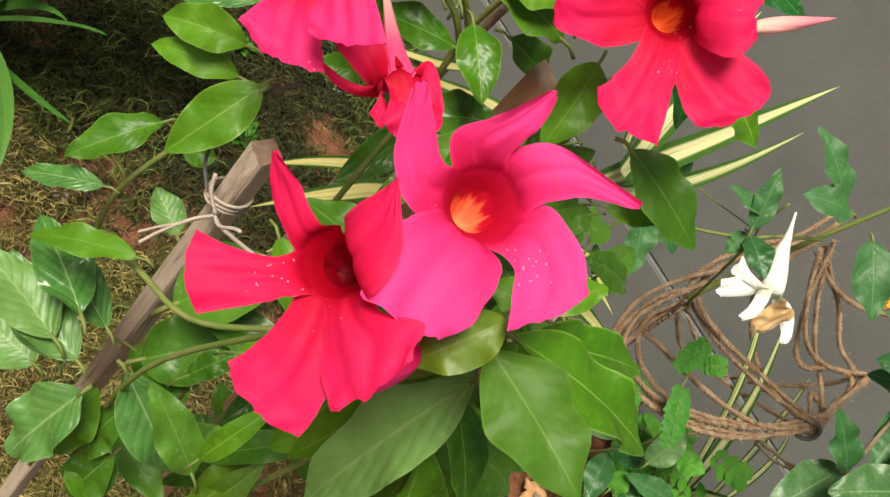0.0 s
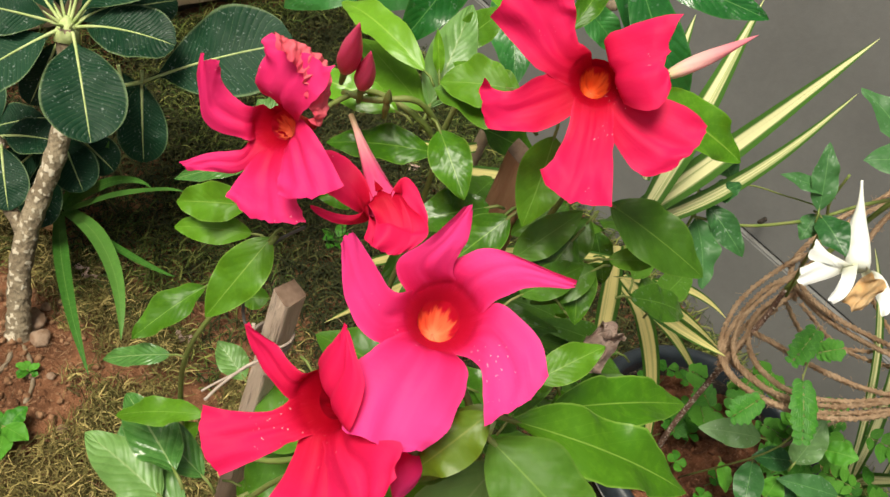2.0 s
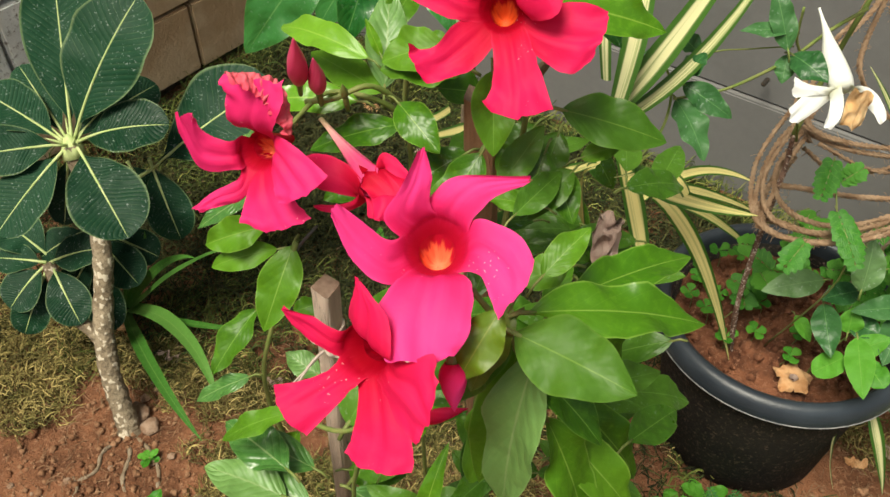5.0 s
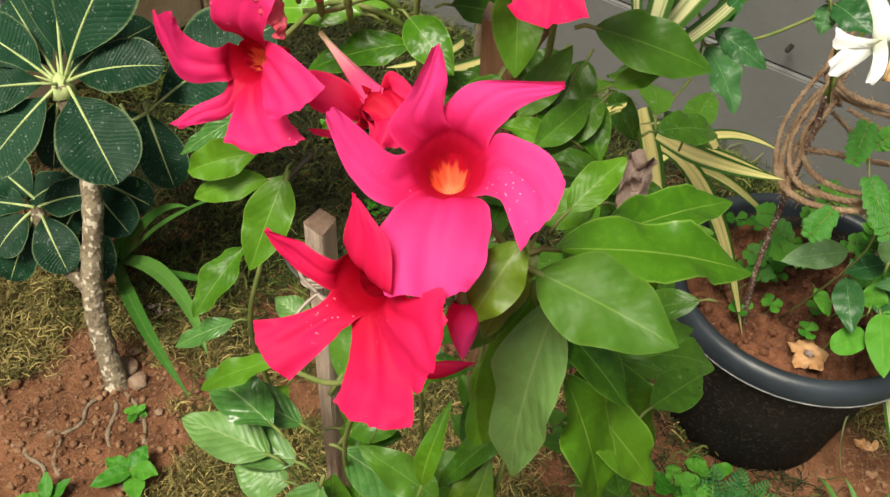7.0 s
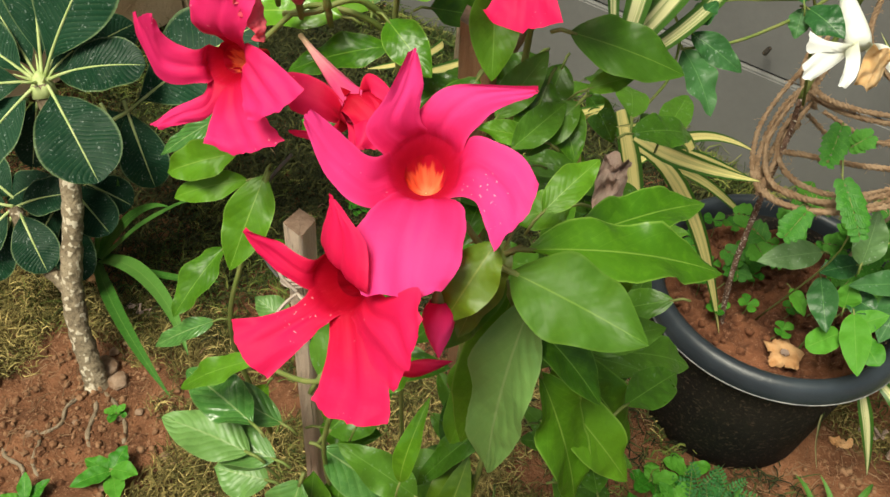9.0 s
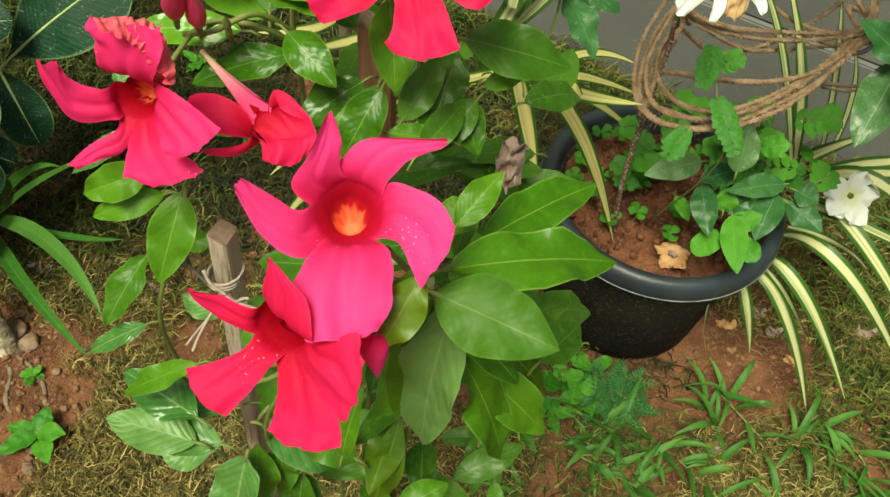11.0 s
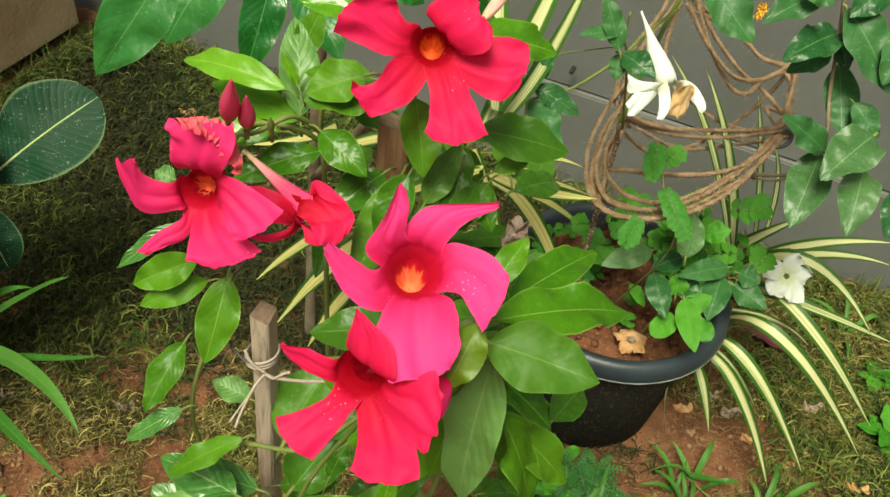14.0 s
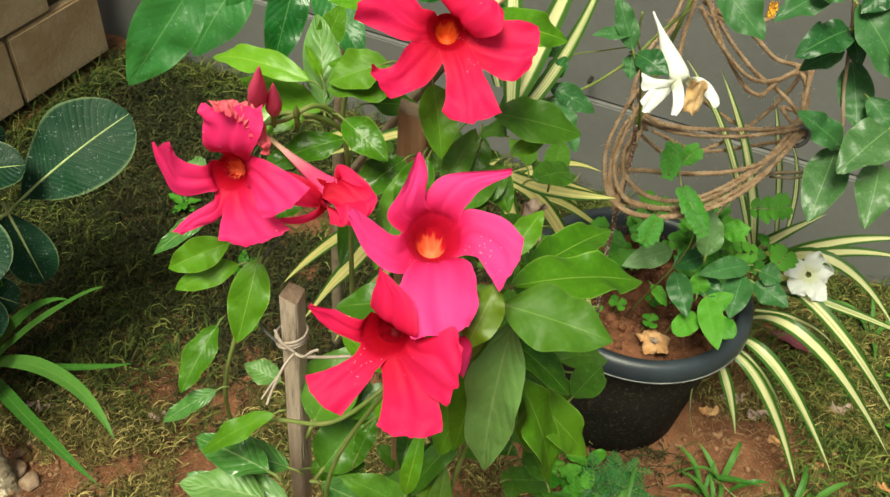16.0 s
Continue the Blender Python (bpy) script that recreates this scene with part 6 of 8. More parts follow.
strap(STRAP_BACK, ((0.207, 0.602, 0.625), (0.304, 0.610, 0.524), (0.407, 0.604, 0.292)), 0.028, M_STRIPE, face=(-0.12, -0.60, 0.79), seed=5)
strap(STRAP_BACK, ((0.198, 0.532, 0.696), (0.272, 0.541, 0.668), (0.366, 0.561, 0.647)), 0.025, M_STRIPE, face=(-0.12, -0.60, 0.79), seed=6)
strap(STRAP_BACK, ((0.215, 0.729, 0.497), (0.301, 0.843, 0.485), (0.404, 0.878, 0.451)), 0.020, M_STRIPE, face=(-0.12, -0.60, 0.79), seed=7)
strap(STRAP_BACK, ((0.227, 0.658, 0.568), (0.298, 0.743, 0.521), (0.422, 0.810, 0.438)), 0.021, M_STRIPE, face=(-0.12, -0.60, 0.79), seed=8)
strap(STRAP_BACK, ((0.252, 0.696, 0.522), (0.329, 0.755, 0.463), (0.439, 0.788, 0.358)), 0.018, M_STRIPE, face=(-0.12, -0.60, 0.79), seed=18)
strap(STRAP_BACK, ((0.164, 0.252, 0.934), (0.112, 0.275, 0.884), (0.058, 0.294, 0.829)), 0.014, M_STRIPE, face=(-0.25, -0.31, 0.97), seed=9)
strap(STRAP_BACK, ((0.161, 0.249, 0.932), (0.149, 0.275, 0.873), (0.166, 0.339, 0.714)), 0.012, M_STRIPE, face=(-0.15, -0.29, 0.98), seed=10)
strap(STRAP_BACK, ((0.046, 0.220, 0.843), (0.011, 0.207, 0.801), (-0.037, 0.185, 0.735)), 0.024, M_STRIPE, face=(-0.20, -0.20, 1.01), seed=11)
strap(STRAP_BACK, ((0.057, 0.210, 0.805), (0.026, 0.196, 0.761), (0.000, 0.185, 0.707)), 0.018, M_STRIPE, face=(0.22, -0.16, 1.03), seed=12)
strap(STRAP_BACK, ((0.017, 0.270, 0.951), (-0.024, 0.305, 0.901), (-0.097, 0.376, 0.828)), 0.015, M_STRIPE, face=(0.15, -0.74, 0.93), seed=13)
strap(STRAP_BACK, ((0.084, 0.240, 0.973), (0.042, 0.247, 0.951), (-0.014, 0.257, 0.917)), 0.014, M_STRIPE, face=(0.34, -0.55, 0.97), seed=14)
strap(STRAP_BACK, ((0.066, 0.230, 0.938), (0.036, 0.219, 0.902), (0.002, 0.218, 0.861)), 0.017, M_STRIPE, face=(-0.18, -0.42, 1.00), seed=15)
strap(STRAP_BACK, ((0.016, 0.318, 0.771), (-0.039, 0.339, 0.704), (-0.100, 0.363, 0.608)), 0.015, M_STRIPE, face=(0.11, -0.53, 0.96), seed=16)
strap(STRAP_BACK, ((0.251, 0.325, 0.855), (0.227, 0.360, 0.847), (0.177, 0.290, 0.889)), 0.015, M_STRIPE, face=(-0.29, -0.77, 0.93), seed=17)
STRAP_POT = thing("striped_plant", (0.720, 0.900, 0.000), "drooping cream-and-green striped plant beside the pot", "foliage plant", "striped plants")
strap(STRAP_POT, ((0.720, 0.777, 0.322), (0.830, 0.774, 0.410), (0.949, 0.727, 0.481)), 0.026, M_STRIPE_PALE, face=(-0.51, -0.51, 0.93), seed=0)
strap(STRAP_POT, ((0.721, 0.773, 0.319), (0.834, 0.748, 0.412), (0.938, 0.684, 0.466)), 0.026, M_STRIPE_PALE, face=(-0.16, -0.34, 0.93), seed=1)
strap(STRAP_POT, ((0.732, 0.773, 0.320), (0.812, 0.709, 0.428), (0.960, 0.649, 0.319)), 0.031, M_STRIPE_PALE, face=(-0.31, -0.53, 0.93), seed=2)
strap(STRAP_POT, ((0.740, 0.758, 0.305), (0.814, 0.669, 0.360), (1.014, 0.654, 0.297)), 0.026, M_STRIPE_PALE, face=(-0.38, -0.61, 0.96), seed=3)
strap(STRAP_POT, ((0.767, 0.760, 0.307), (0.825, 0.627, 0.347), (1.021, 0.577, 0.135)), 0.030, M_STRIPE_PALE, face=(-0.48, -0.46, 0.97), seed=4)
strap(STRAP_POT, ((0.720, 0.710, 0.256), (0.808, 0.610, 0.301), (1.014, 0.548, 0.078)), 0.029, M_STRIPE_PALE, face=(-0.52, -0.28, 0.98), seed=5)
strap(STRAP_POT, ((0.686, 0.655, 0.255), (0.760, 0.582, 0.243), (0.917, 0.529, 0.026)), 0.028, M_STRIPE_PALE, face=(-0.14, -0.34, 1.00), seed=6)
strap(STRAP_POT, ((0.671, 0.623, 0.251), (0.746, 0.563, 0.195), (0.853, 0.501, -0.004)), 0.026, M_STRIPE_PALE, face=(-0.55, -0.47, 1.02), seed=7)
strap(STRAP_POT, ((0.647, 0.614, 0.241), (0.678, 0.582, 0.182), (0.724, 0.574, 0.063)), 0.022, M_STRIPE_PALE, face=(-0.27, -0.64, 1.02), seed=8)
strap(STRAP_POT, ((0.602, 0.574, 0.199), (0.619, 0.577, 0.118), (0.650, 0.578, 0.035)), 0.012, M_STRIPE_PALE, face=(0.08, -0.24, 1.04), seed=9)
strap(STRAP_POT, ((0.729, 0.722, 0.268), (0.802, 0.683, 0.289), (0.883, 0.682, 0.234)), 0.016, M_STRIPE_PALE, face=(-0.28, -0.31, 0.97), seed=10)
strap(STRAP_POT, ((0.692, 0.640, 0.241), (0.741, 0.607, 0.210), (0.813, 0.611, 0.104)), 0.012, M_STRIPE_PALE, face=(-0.44, -0.57, 1.01), seed=11)
strap(STRAP_POT, ((0.700, 0.782, 0.384), (0.656, 0.848, 0.532), (0.576, 0.911, 0.677)), 0.023, M_STRIPE_PALE, face=(-0.22, -0.38, 0.90), seed=12)
strap(STRAP_POT, ((0.696, 0.775, 0.376), (0.617, 0.868, 0.551), (0.515, 0.922, 0.685)), 0.017, M_STRIPE_PALE, face=(-0.13, -0.84, 0.89), seed=13)
strap(STRAP_POT, ((0.757, 0.822, 0.369), (0.736, 0.899, 0.502), (0.703, 0.950, 0.608)), 0.014, M_STRIPE_PALE, face=(-0.18, -0.28, 0.89), seed=14)
strap(STRAP_POT, ((0.774, 0.823, 0.371), (0.773, 0.871, 0.475), (0.748, 0.907, 0.539)), 0.011, M_STRIPE_PALE, face=(-0.12, -0.25, 0.90), seed=15)
strap(STRAP_POT, ((0.720, 0.790, 0.364), (0.734, 0.778, 0.409), (0.802, 0.775, 0.480)), 0.026, M_STRIPE_PALE, face=(0.03, -0.65, 0.94), seed=16)

# ---- vine in the pot ----
VINE = thing("white_flowered_vine", (0.42, 0.62, 0.29), "twining vine with spotted leaves and a white flower", "climbing plant")
add_leaf(VINE, (0.335, 0.552, 0.902), (0.304, 0.586, 0.962), 0.031, M_VINE, face=(-0.11, -0.36, 0.73), seed=0, stalk=0.010, wave=0.11, arch=0.09)
add_leaf(VINE, (0.335, 0.569, 0.918), (0.277, 0.546, 0.921), 0.021, M_VINE, face=(0.10, -0.42, 0.74), seed=1, stalk=0.010, wave=0.11, arch=0.11)
add_leaf(VINE, (0.338, 0.567, 0.888), (0.338, 0.543, 0.864), 0.026, M_VINE, face=(-0.08, -0.35, 0.76), seed=2, stalk=0.010, wave=0.11, arch=0.13)
add_leaf(VINE, (0.343, 0.568, 0.889), (0.384, 0.531, 0.882), 0.038, M_VINE, face=(-0.26, -0.41, 0.76), seed=3, stalk=0.010, wave=0.11, arch=0.17)
add_leaf(VINE, (0.445, 0.636, 0.962), (0.508, 0.586, 0.915), 0.058, M_VINE, face=(-0.28, -0.36, 0.71), seed=4, stalk=0.010, wave=0.11, arch=0.08)
add_leaf(VINE, (0.681, 0.730, 0.868), (0.587, 0.661, 0.852), 0.057, M_VINE, face=(-0.36, -0.67, 0.71), seed=5, stalk=0.010, wave=0.11, arch=0.18)
add_leaf(VINE, (0.683, 0.727, 0.838), (0.619, 0.702, 0.810), 0.040, M_VINE, face=(-0.10, -0.47, 0.72), seed=6, stalk=0.010, wave=0.11, arch=0.14)
add_leaf(VINE, (0.638, 0.733, 0.927), (0.547, 0.678, 0.895), 0.051, M_VINE, face=(-0.14, -0.42, 0.69), seed=7, stalk=0.010, wave=0.11, arch=0.19)
add_leaf(VINE, (0.692, 0.747, 0.858), (0.709, 0.707, 0.819), 0.031, M_VINE, face=(-0.36, -0.59, 0.71), seed=8, stalk=0.010, wave=0.11, arch=0.14)
add_leaf(VINE, (0.715, 0.750, 0.805), (0.721, 0.656, 0.740), 0.055, M_VINE, face=(-0.28, -0.37, 0.74), seed=9, stalk=0.010, wave=0.11, arch=0.12)
add_leaf(VINE, (0.691, 0.623, 0.734), (0.605, 0.624, 0.788), 0.048, M_VINE, face=(-0.49, -0.41, 0.77), seed=10, stalk=0.010, wave=0.11, arch=0.09)
add_leaf(VINE, (0.692, 0.638, 0.720), (0.641, 0.526, 0.663), 0.068, M_PALEVINE, face=(-0.32, -0.69, 0.80), seed=11, stalk=0.010, wave=0.11, arch=0.09)
add_leaf(VINE, (0.749, 0.628, 0.770), (0.660, 0.546, 0.740), 0.074, M_PALEVINE, face=(-0.42, -0.61, 0.77), seed=12, stalk=0.010, wave=0.11, arch=0.17)
add_leaf(VINE, (0.749, 0.608, 0.722), (0.714, 0.507, 0.675), 0.060, M_PALEVINE, face=(-0.31, -0.60, 0.79), seed=13, stalk=0.010, wave=0.11, arch=0.17)
add_leaf(VINE, (0.724, 0.677, 0.789), (0.764, 0.641, 0.755), 0.040, M_VINE, face=(-0.36, -0.59, 0.74), seed=14, stalk=0.010, wave=0.11, arch=0.18)
add_leaf(VINE, (0.680, 0.737, 0.904), (0.752, 0.654, 0.824), 0.072, M_VINE, face=(-0.16, -0.43, 0.70), seed=15, stalk=0.010, wave=0.11, arch=0.19)
add_leaf(VINE, (0.728, 0.747, 0.944), (0.676, 0.709, 0.904), 0.051, M_VINE, face=(-0.14, -0.52, 0.67), seed=16, stalk=0.010, wave=0.11, arch=0.09)
add_leaf(VINE, (0.592, 0.708, 0.955), (0.634, 0.683, 0.932), 0.048, M_VINE, face=(-0.33, -0.44, 0.68), seed=17, stalk=0.010, wave=0.11, arch=0.17)
add_leaf(VINE, (0.413, 0.660, 0.957), (0.351, 0.623, 0.944), 0.046, M_VINE, face=(-0.22, -0.53, 0.70), seed=18, stalk=0.010, wave=0.11, arch=0.17)
add_leaf(VINE, (0.401, 0.667, 0.954), (0.309, 0.679, 0.992), 0.042, M_VINE, face=(0.13, -0.42, 0.69), seed=19, stalk=0.010, wave=0.11, arch=0.17)
add_leaf(VINE, (0.225, 0.477, 0.890), (0.246, 0.513, 0.907), 0.027, M_VINE, face=(-0.23, -0.53, 0.78), seed=20, stalk=0.010, wave=0.11, arch=0.17)
add_leaf(VINE, (0.227, 0.475, 0.887), (0.287, 0.465, 0.859), 0.032, M_VINE, face=(-0.27, -0.59, 0.80), seed=21, stalk=0.010, wave=0.11, arch=0.15)
add_leaf(VINE, (0.223, 0.462, 0.874), (0.266, 0.410, 0.836), 0.038, M_VINE, face=(0.15, -0.34, 0.82), seed=22, stalk=0.010, wave=0.11, arch=0.18)
add_leaf(VINE, (0.240, 0.528, 0.895), (0.209, 0.556, 0.904), 0.027, M_VINE, face=(0.02, -0.41, 0.76), seed=23, stalk=0.010, wave=0.11, arch=0.06)
add_leaf(VINE, (0.203, 0.518, 0.894), (0.178, 0.512, 0.895), 0.020, M_VINE, face=(-0.10, -0.82, 0.78), seed=24, stalk=0.010, wave=0.11, arch=0.15)
add_leaf(VINE, (0.760, 0.698, 0.896), (0.732, 0.645, 0.842), 0.050, M_VINE, face=(-0.14, -0.47, 0.70), seed=25, stalk=0.010, wave=0.11, arch=0.19)
add_leaf(VINE, (0.840, 0.625, 0.685), (0.814, 0.568, 0.627), 0.054, M_VINE, face=(-0.18, -0.32, 0.79), seed=26, stalk=0.010, wave=0.11, arch=0.10)

# ---- weeds in the pot ----
WEED = thing("pot_seedlings", (0.5, 0.62, 0.29), "leafy seedlings sprouting in the pot soil", "weed")
add_leaf(WEED, (0.497, 0.622, 0.498), (0.410, 0.585, 0.485), 0.045, M_PALEVINE, face=(-0.12, -0.58, 0.87), seed=0, stalk=0.010, arch=0.16)
add_leaf(WEED, (0.547, 0.617, 0.495), (0.493, 0.587, 0.490), 0.039, M_VINE, face=(-0.27, -0.57, 0.87), seed=1, stalk=0.010, arch=0.09)
add_leaf(WEED, (0.503, 0.597, 0.473), (0.519, 0.516, 0.449), 0.044, M_VINE, face=(-0.39, -0.35, 0.89), seed=2, stalk=0.010, arch=0.13)
add_leaf(WEED, (0.634, 0.624, 0.477), (0.536, 0.580, 0.485), 0.041, M_VINE, face=(-0.39, -0.59, 0.87), seed=3, stalk=0.010, arch=0.10)
add_leaf(WEED, (0.623, 0.612, 0.465), (0.593, 0.531, 0.438), 0.051, M_VINE, face=(-0.27, -0.31, 0.88), seed=4, stalk=0.010, arch=0.11)
add_leaf(WEED, (0.558, 0.569, 0.447), (0.569, 0.474, 0.423), 0.044, M_WEED, face=(-0.36, -0.55, 0.90), seed=5, stalk=0.010, arch=0.06)
add_leaf(WEED, (0.547, 0.546, 0.424), (0.500, 0.504, 0.422), 0.041, M_WEED, face=(-0.07, -0.64, 0.90), seed=6, stalk=0.010, shape="round", arch=0.08)
add_leaf(WEED, (0.557, 0.553, 0.431), (0.601, 0.567, 0.461), 0.037, M_WEED, face=(-0.19, -0.34, 0.88), seed=7, stalk=0.010, arch=0.06)
add_leaf(WEED, (0.574, 0.545, 0.424), (0.599, 0.502, 0.424), 0.039, M_WEED, face=(-0.20, -0.53, 0.90), seed=8, stalk=0.010, shape="round", arch=0.17)
add_leaf(WEED, (0.546, 0.578, 0.442), (0.544, 0.598, 0.476), 0.039, M_WEED, face=(-0.09, -0.48, 0.88), seed=9, stalk=0.010, arch=0.18)
add_leaf(WEED, (0.534, 0.573, 0.535), (0.532, 0.612, 0.603), 0.048, M_PALEVINE, face=(0.01, -0.25, 0.85), seed=10, stalk=0.010, arch=0.13)
add_leaf(WEED, (0.572, 0.629, 0.536), (0.610, 0.623, 0.560), 0.038, M_WEED, face=(-0.41, -0.58, 0.84), seed=11, stalk=0.010, arch=0.19)
add_leaf(WEED, (0.547, 0.599, 0.448), (0.590, 0.574, 0.453), 0.043, M_VINE, face=(-0.38, -0.33, 0.88), seed=12, stalk=0.010, arch=0.11)
add_leaf(WEED, (0.649, 0.618, 0.443), (0.704, 0.577, 0.433), 0.050, M_VINE, face=(-0.06, -0.41, 0.87), seed=13, stalk=0.010, arch=0.06)
add_leaf(WEED, (0.657, 0.632, 0.458), (0.693, 0.614, 0.455), 0.046, M_VINE, face=(-0.30, -0.24, 0.86), seed=14, stalk=0.010, arch=0.14)
add_leaf(WEED, (0.476, 0.608, 0.426), (0.502, 0.575, 0.408), 0.026, M_WEED, face=(0.02, -0.25, 0.89), seed=15, stalk=0.010, arch=0.14)

stem(SHRUB, [(-0.1, 0.75, -0.02), (-0.08, 0.7, 0.5), (-0.05, 0.62, 0.85), (0.0, 0.55, 0.97), (0.04, 0.5, 1.02)], 0.012, 0.005, M_WOODSTEM, "stem")
stem(SHRUB, [(-0.08, 0.7, 0.5), (0.05, 0.45, 0.85), (0.12, 0.3, 1.04), (0.14, 0.2, 1.12)], 0.008, 0.003, M_WOODSTEM, "stem")
stem(VINE, [(0.409, 0.622, 0.280), (0.391, 0.620, 0.422), (0.391, 0.637, 0.567), (0.398, 0.668, 0.652), (0.395, 0.677, 0.705)], 0.0046, 0.0036, M_MOTTLE, "stem", "bare blotched woody stem")
stem(VINE, [(0.395, 0.677, 0.70), (0.41, 0.69, 0.8), (0.43, 0.70, 0.9), (0.46, 0.72, 1.02)], 0.004, 0.003, M_STEM)
stem(VINE, [(0.220, 0.462, 0.874), (0.269, 0.490, 0.876), (0.308, 0.530, 0.878), (0.348, 0.583, 0.879), (0.386, 0.632, 0.892), (0.427, 0.679, 0.901)], 0.0015, 0.0025, M_STEM, "tendril")
stem(VINE, [(0.215, 0.465, 0.879), (0.246, 0.520, 0.900), (0.299, 0.566, 0.890), (0.345, 0.590, 0.887)], 0.0009, 0.0009, M_STEM, "tendril")
stem(VINE, [(0.198, 0.354, 0.870), (0.215, 0.406, 0.876), (0.215, 0.453, 0.896), (0.196, 0.489, 0.910)], 0.0016, 0.0014, M_STEM, "tendril")
stem(VINE, [(0.55, 0.74, 0.29), (0.60, 0.74, 0.5), (0.641, 0.732, 0.585), (0.692, 0.678, 0.647), (0.696, 0.650, 0.732), (0.696, 0.704, 0.787), (0.692, 0.747, 0.858), (0.667, 0.762, 0.95)], 0.003, 0.003, M_WOODSTEM)
stem(VINE, [(0.40, 0.67, 0.70), (0.36, 0.60, 0.86), (0.345, 0.585, 0.90), (0.34, 0.575, 0.945)], 0.002, 0.0015, M_STEM)


def white_flower():
    """A drooping white trumpet with narrow lobes, browning at its mouth."""
    bm = bmesh.new()
    tube(bm, curve_through([(0.361, 0.608, 0.930), (0.374, 0.588, 0.912), (0.385, 0.570, 0.894), (0.4005, 0.529, 0.878)], 5),
         [0.0014, 0.0016, 0.002, 0.0026, 0.0034, 0.0044, 0.0055, 0.0068, 0.0082, 0.0096, 0.011, 0.0122, 0.0132, 0.0138, 0.0138, 0.012], 14)
    fl = part("flower", bm, M_WHITETUBE, VINE, "white trumpet flower with browned edges")
    c, ax = Vector((0.4005, 0.527, 0.8765)), Vector((0.3, -0.8, -0.4))
    for n, edges in enumerate((
        ((0.3769, 0.5052, 0.8603), (0.3545, 0.4741, 0.8567), (0.3444, 0.4843, 0.8668), (0.3686, 0.5207, 0.8760)),
        ((0.3716, 0.5127, 0.8749), (0.3491, 0.5039, 0.8727), (0.3474, 0.5227, 0.8919), (0.3595, 0.5208, 0.8831)),
        ((0.4026, 0.4987, 0.8684), (0.3911, 0.4711, 0.8615), (0.3821, 0.4744, 0.8647), (0.3882, 0.4997, 0.8691)),
        ((0.4323, 0.5262, 0.8828), (0.4486, 0.5000, 0.8706), (0.4419, 0.4935, 0.8639), (0.4303, 0.5125, 0.8688)),
    )):
        b2 = bmesh.new()
        sheet(b2, petal_patch(c, ax, 0.011, *edges, dome=0.25, bulge=0.12, wave=0.16, seed=n + 40))
        part("petal", b2, M_WHITEP, fl)
    crumpled("browned_petal", (0.417, 0.501, 0.872), 0.042, M_AMBER, fl, "orange-brown withered lobe", 9, (0.62, 0.45, 1.35), 2.2)


white_flower()


def lay_rope(pts, r=0.0045):
    """Three-strand twisted rope through points."""
    line = curve_through(pts, 10)
    gone = 0.0
    prev = None
    side = None
    strands = [[], [], []]
    for i, p in enumerate(line):
        d = (line[min(i + 1, len(line) - 1)] - line[max(i - 1, 0)]).normalized()
        side = (side if side is not None else d.orthogonal())
        side = (side - d * side.dot(d)).normalized()
        other = d.cross(side)
        if prev is not None:
            gone += (p - prev).length
        prev = p
        wob = 0.0008 * noise.noise(p * 60)
        for k in range(3):
            g = 2 * math.pi * (gone / 0.022 + k / 3)
            strands[k].append(p + (r * 0.58 + wob) * (side * math.cos(g) + other * math.sin(g)))
    bm = bmesh.new()
    for s in strands:
        tube(bm, s, r * 0.50, 6)
    rng = random.Random(len(line) + int(1000 * pts[0][0]))
    for _ in range(int(len(line) * 2.4)):
        p = rng.choice(line)
        e = p + Vector((rng.uniform(-1, 1), rng.uniform(-1, 1), rng.uniform(-1, 0.6))).normalized() * rng.uniform(0.006, 0.014)
        tube(bm, [p, p.lerp(e, 0.6) + Vector((0, 0, 0.001)), e], 0.00035, 3, cap=False)
    return part("rope_turn", bm, M_ROPE, COIL)


COIL = thing("rope_coil", (0.5, 0.72, 0.5), "loose coil of rough brown coir rope hung on the vine", "rope")
lay_rope([(0.430, 0.823, 0.696), (0.392, 0.768, 0.667), (0.361, 0.685, 0.639), (0.364, 0.607, 0.618), (0.394, 0.564, 0.619), (0.451, 0.547, 0.632), (0.520, 0.569, 0.643), (0.597, 0.644, 0.638), (0.667, 0.745, 0.628), (0.702, 0.801, 0.630), (0.697, 0.884, 0.627), (0.729, 0.846, 0.633), (0.712, 0.810, 0.625)])
lay_rope([(0.439, 0.830, 0.675), (0.405, 0.755, 0.655), (0.375, 0.665, 0.634), (0.385, 0.597, 0.623), (0.429, 0.571, 0.627), (0.488, 0.577, 0.636), (0.560, 0.632, 0.637), (0.641, 0.722, 0.633), (0.703, 0.806, 0.634)])
lay_rope([(0.426, 0.776, 0.648), (0.391, 0.688, 0.629), (0.405, 0.614, 0.627), (0.456, 0.587, 0.630), (0.517, 0.612, 0.630), (0.593, 0.672, 0.637), (0.657, 0.751, 0.633), (0.716, 0.841, 0.642), (0.730, 0.841, 0.628), (0.709, 0.817, 0.631)])
lay_rope([(0.421, 0.746, 0.618), (0.396, 0.670, 0.625), (0.424, 0.643, 0.642), (0.483, 0.634, 0.650), (0.547, 0.646, 0.651), (0.621, 0.700, 0.638), (0.697, 0.788, 0.630), (0.732, 0.826, 0.613), (0.713, 0.815, 0.630)])
lay_rope([(0.420, 0.769, 0.670), (0.440, 0.723, 0.681), (0.490, 0.701, 0.689), (0.567, 0.719, 0.683), (0.653, 0.773, 0.656), (0.704, 0.815, 0.644), (0.726, 0.886, 0.659), (0.728, 0.855, 0.642), (0.707, 0.813, 0.628)])
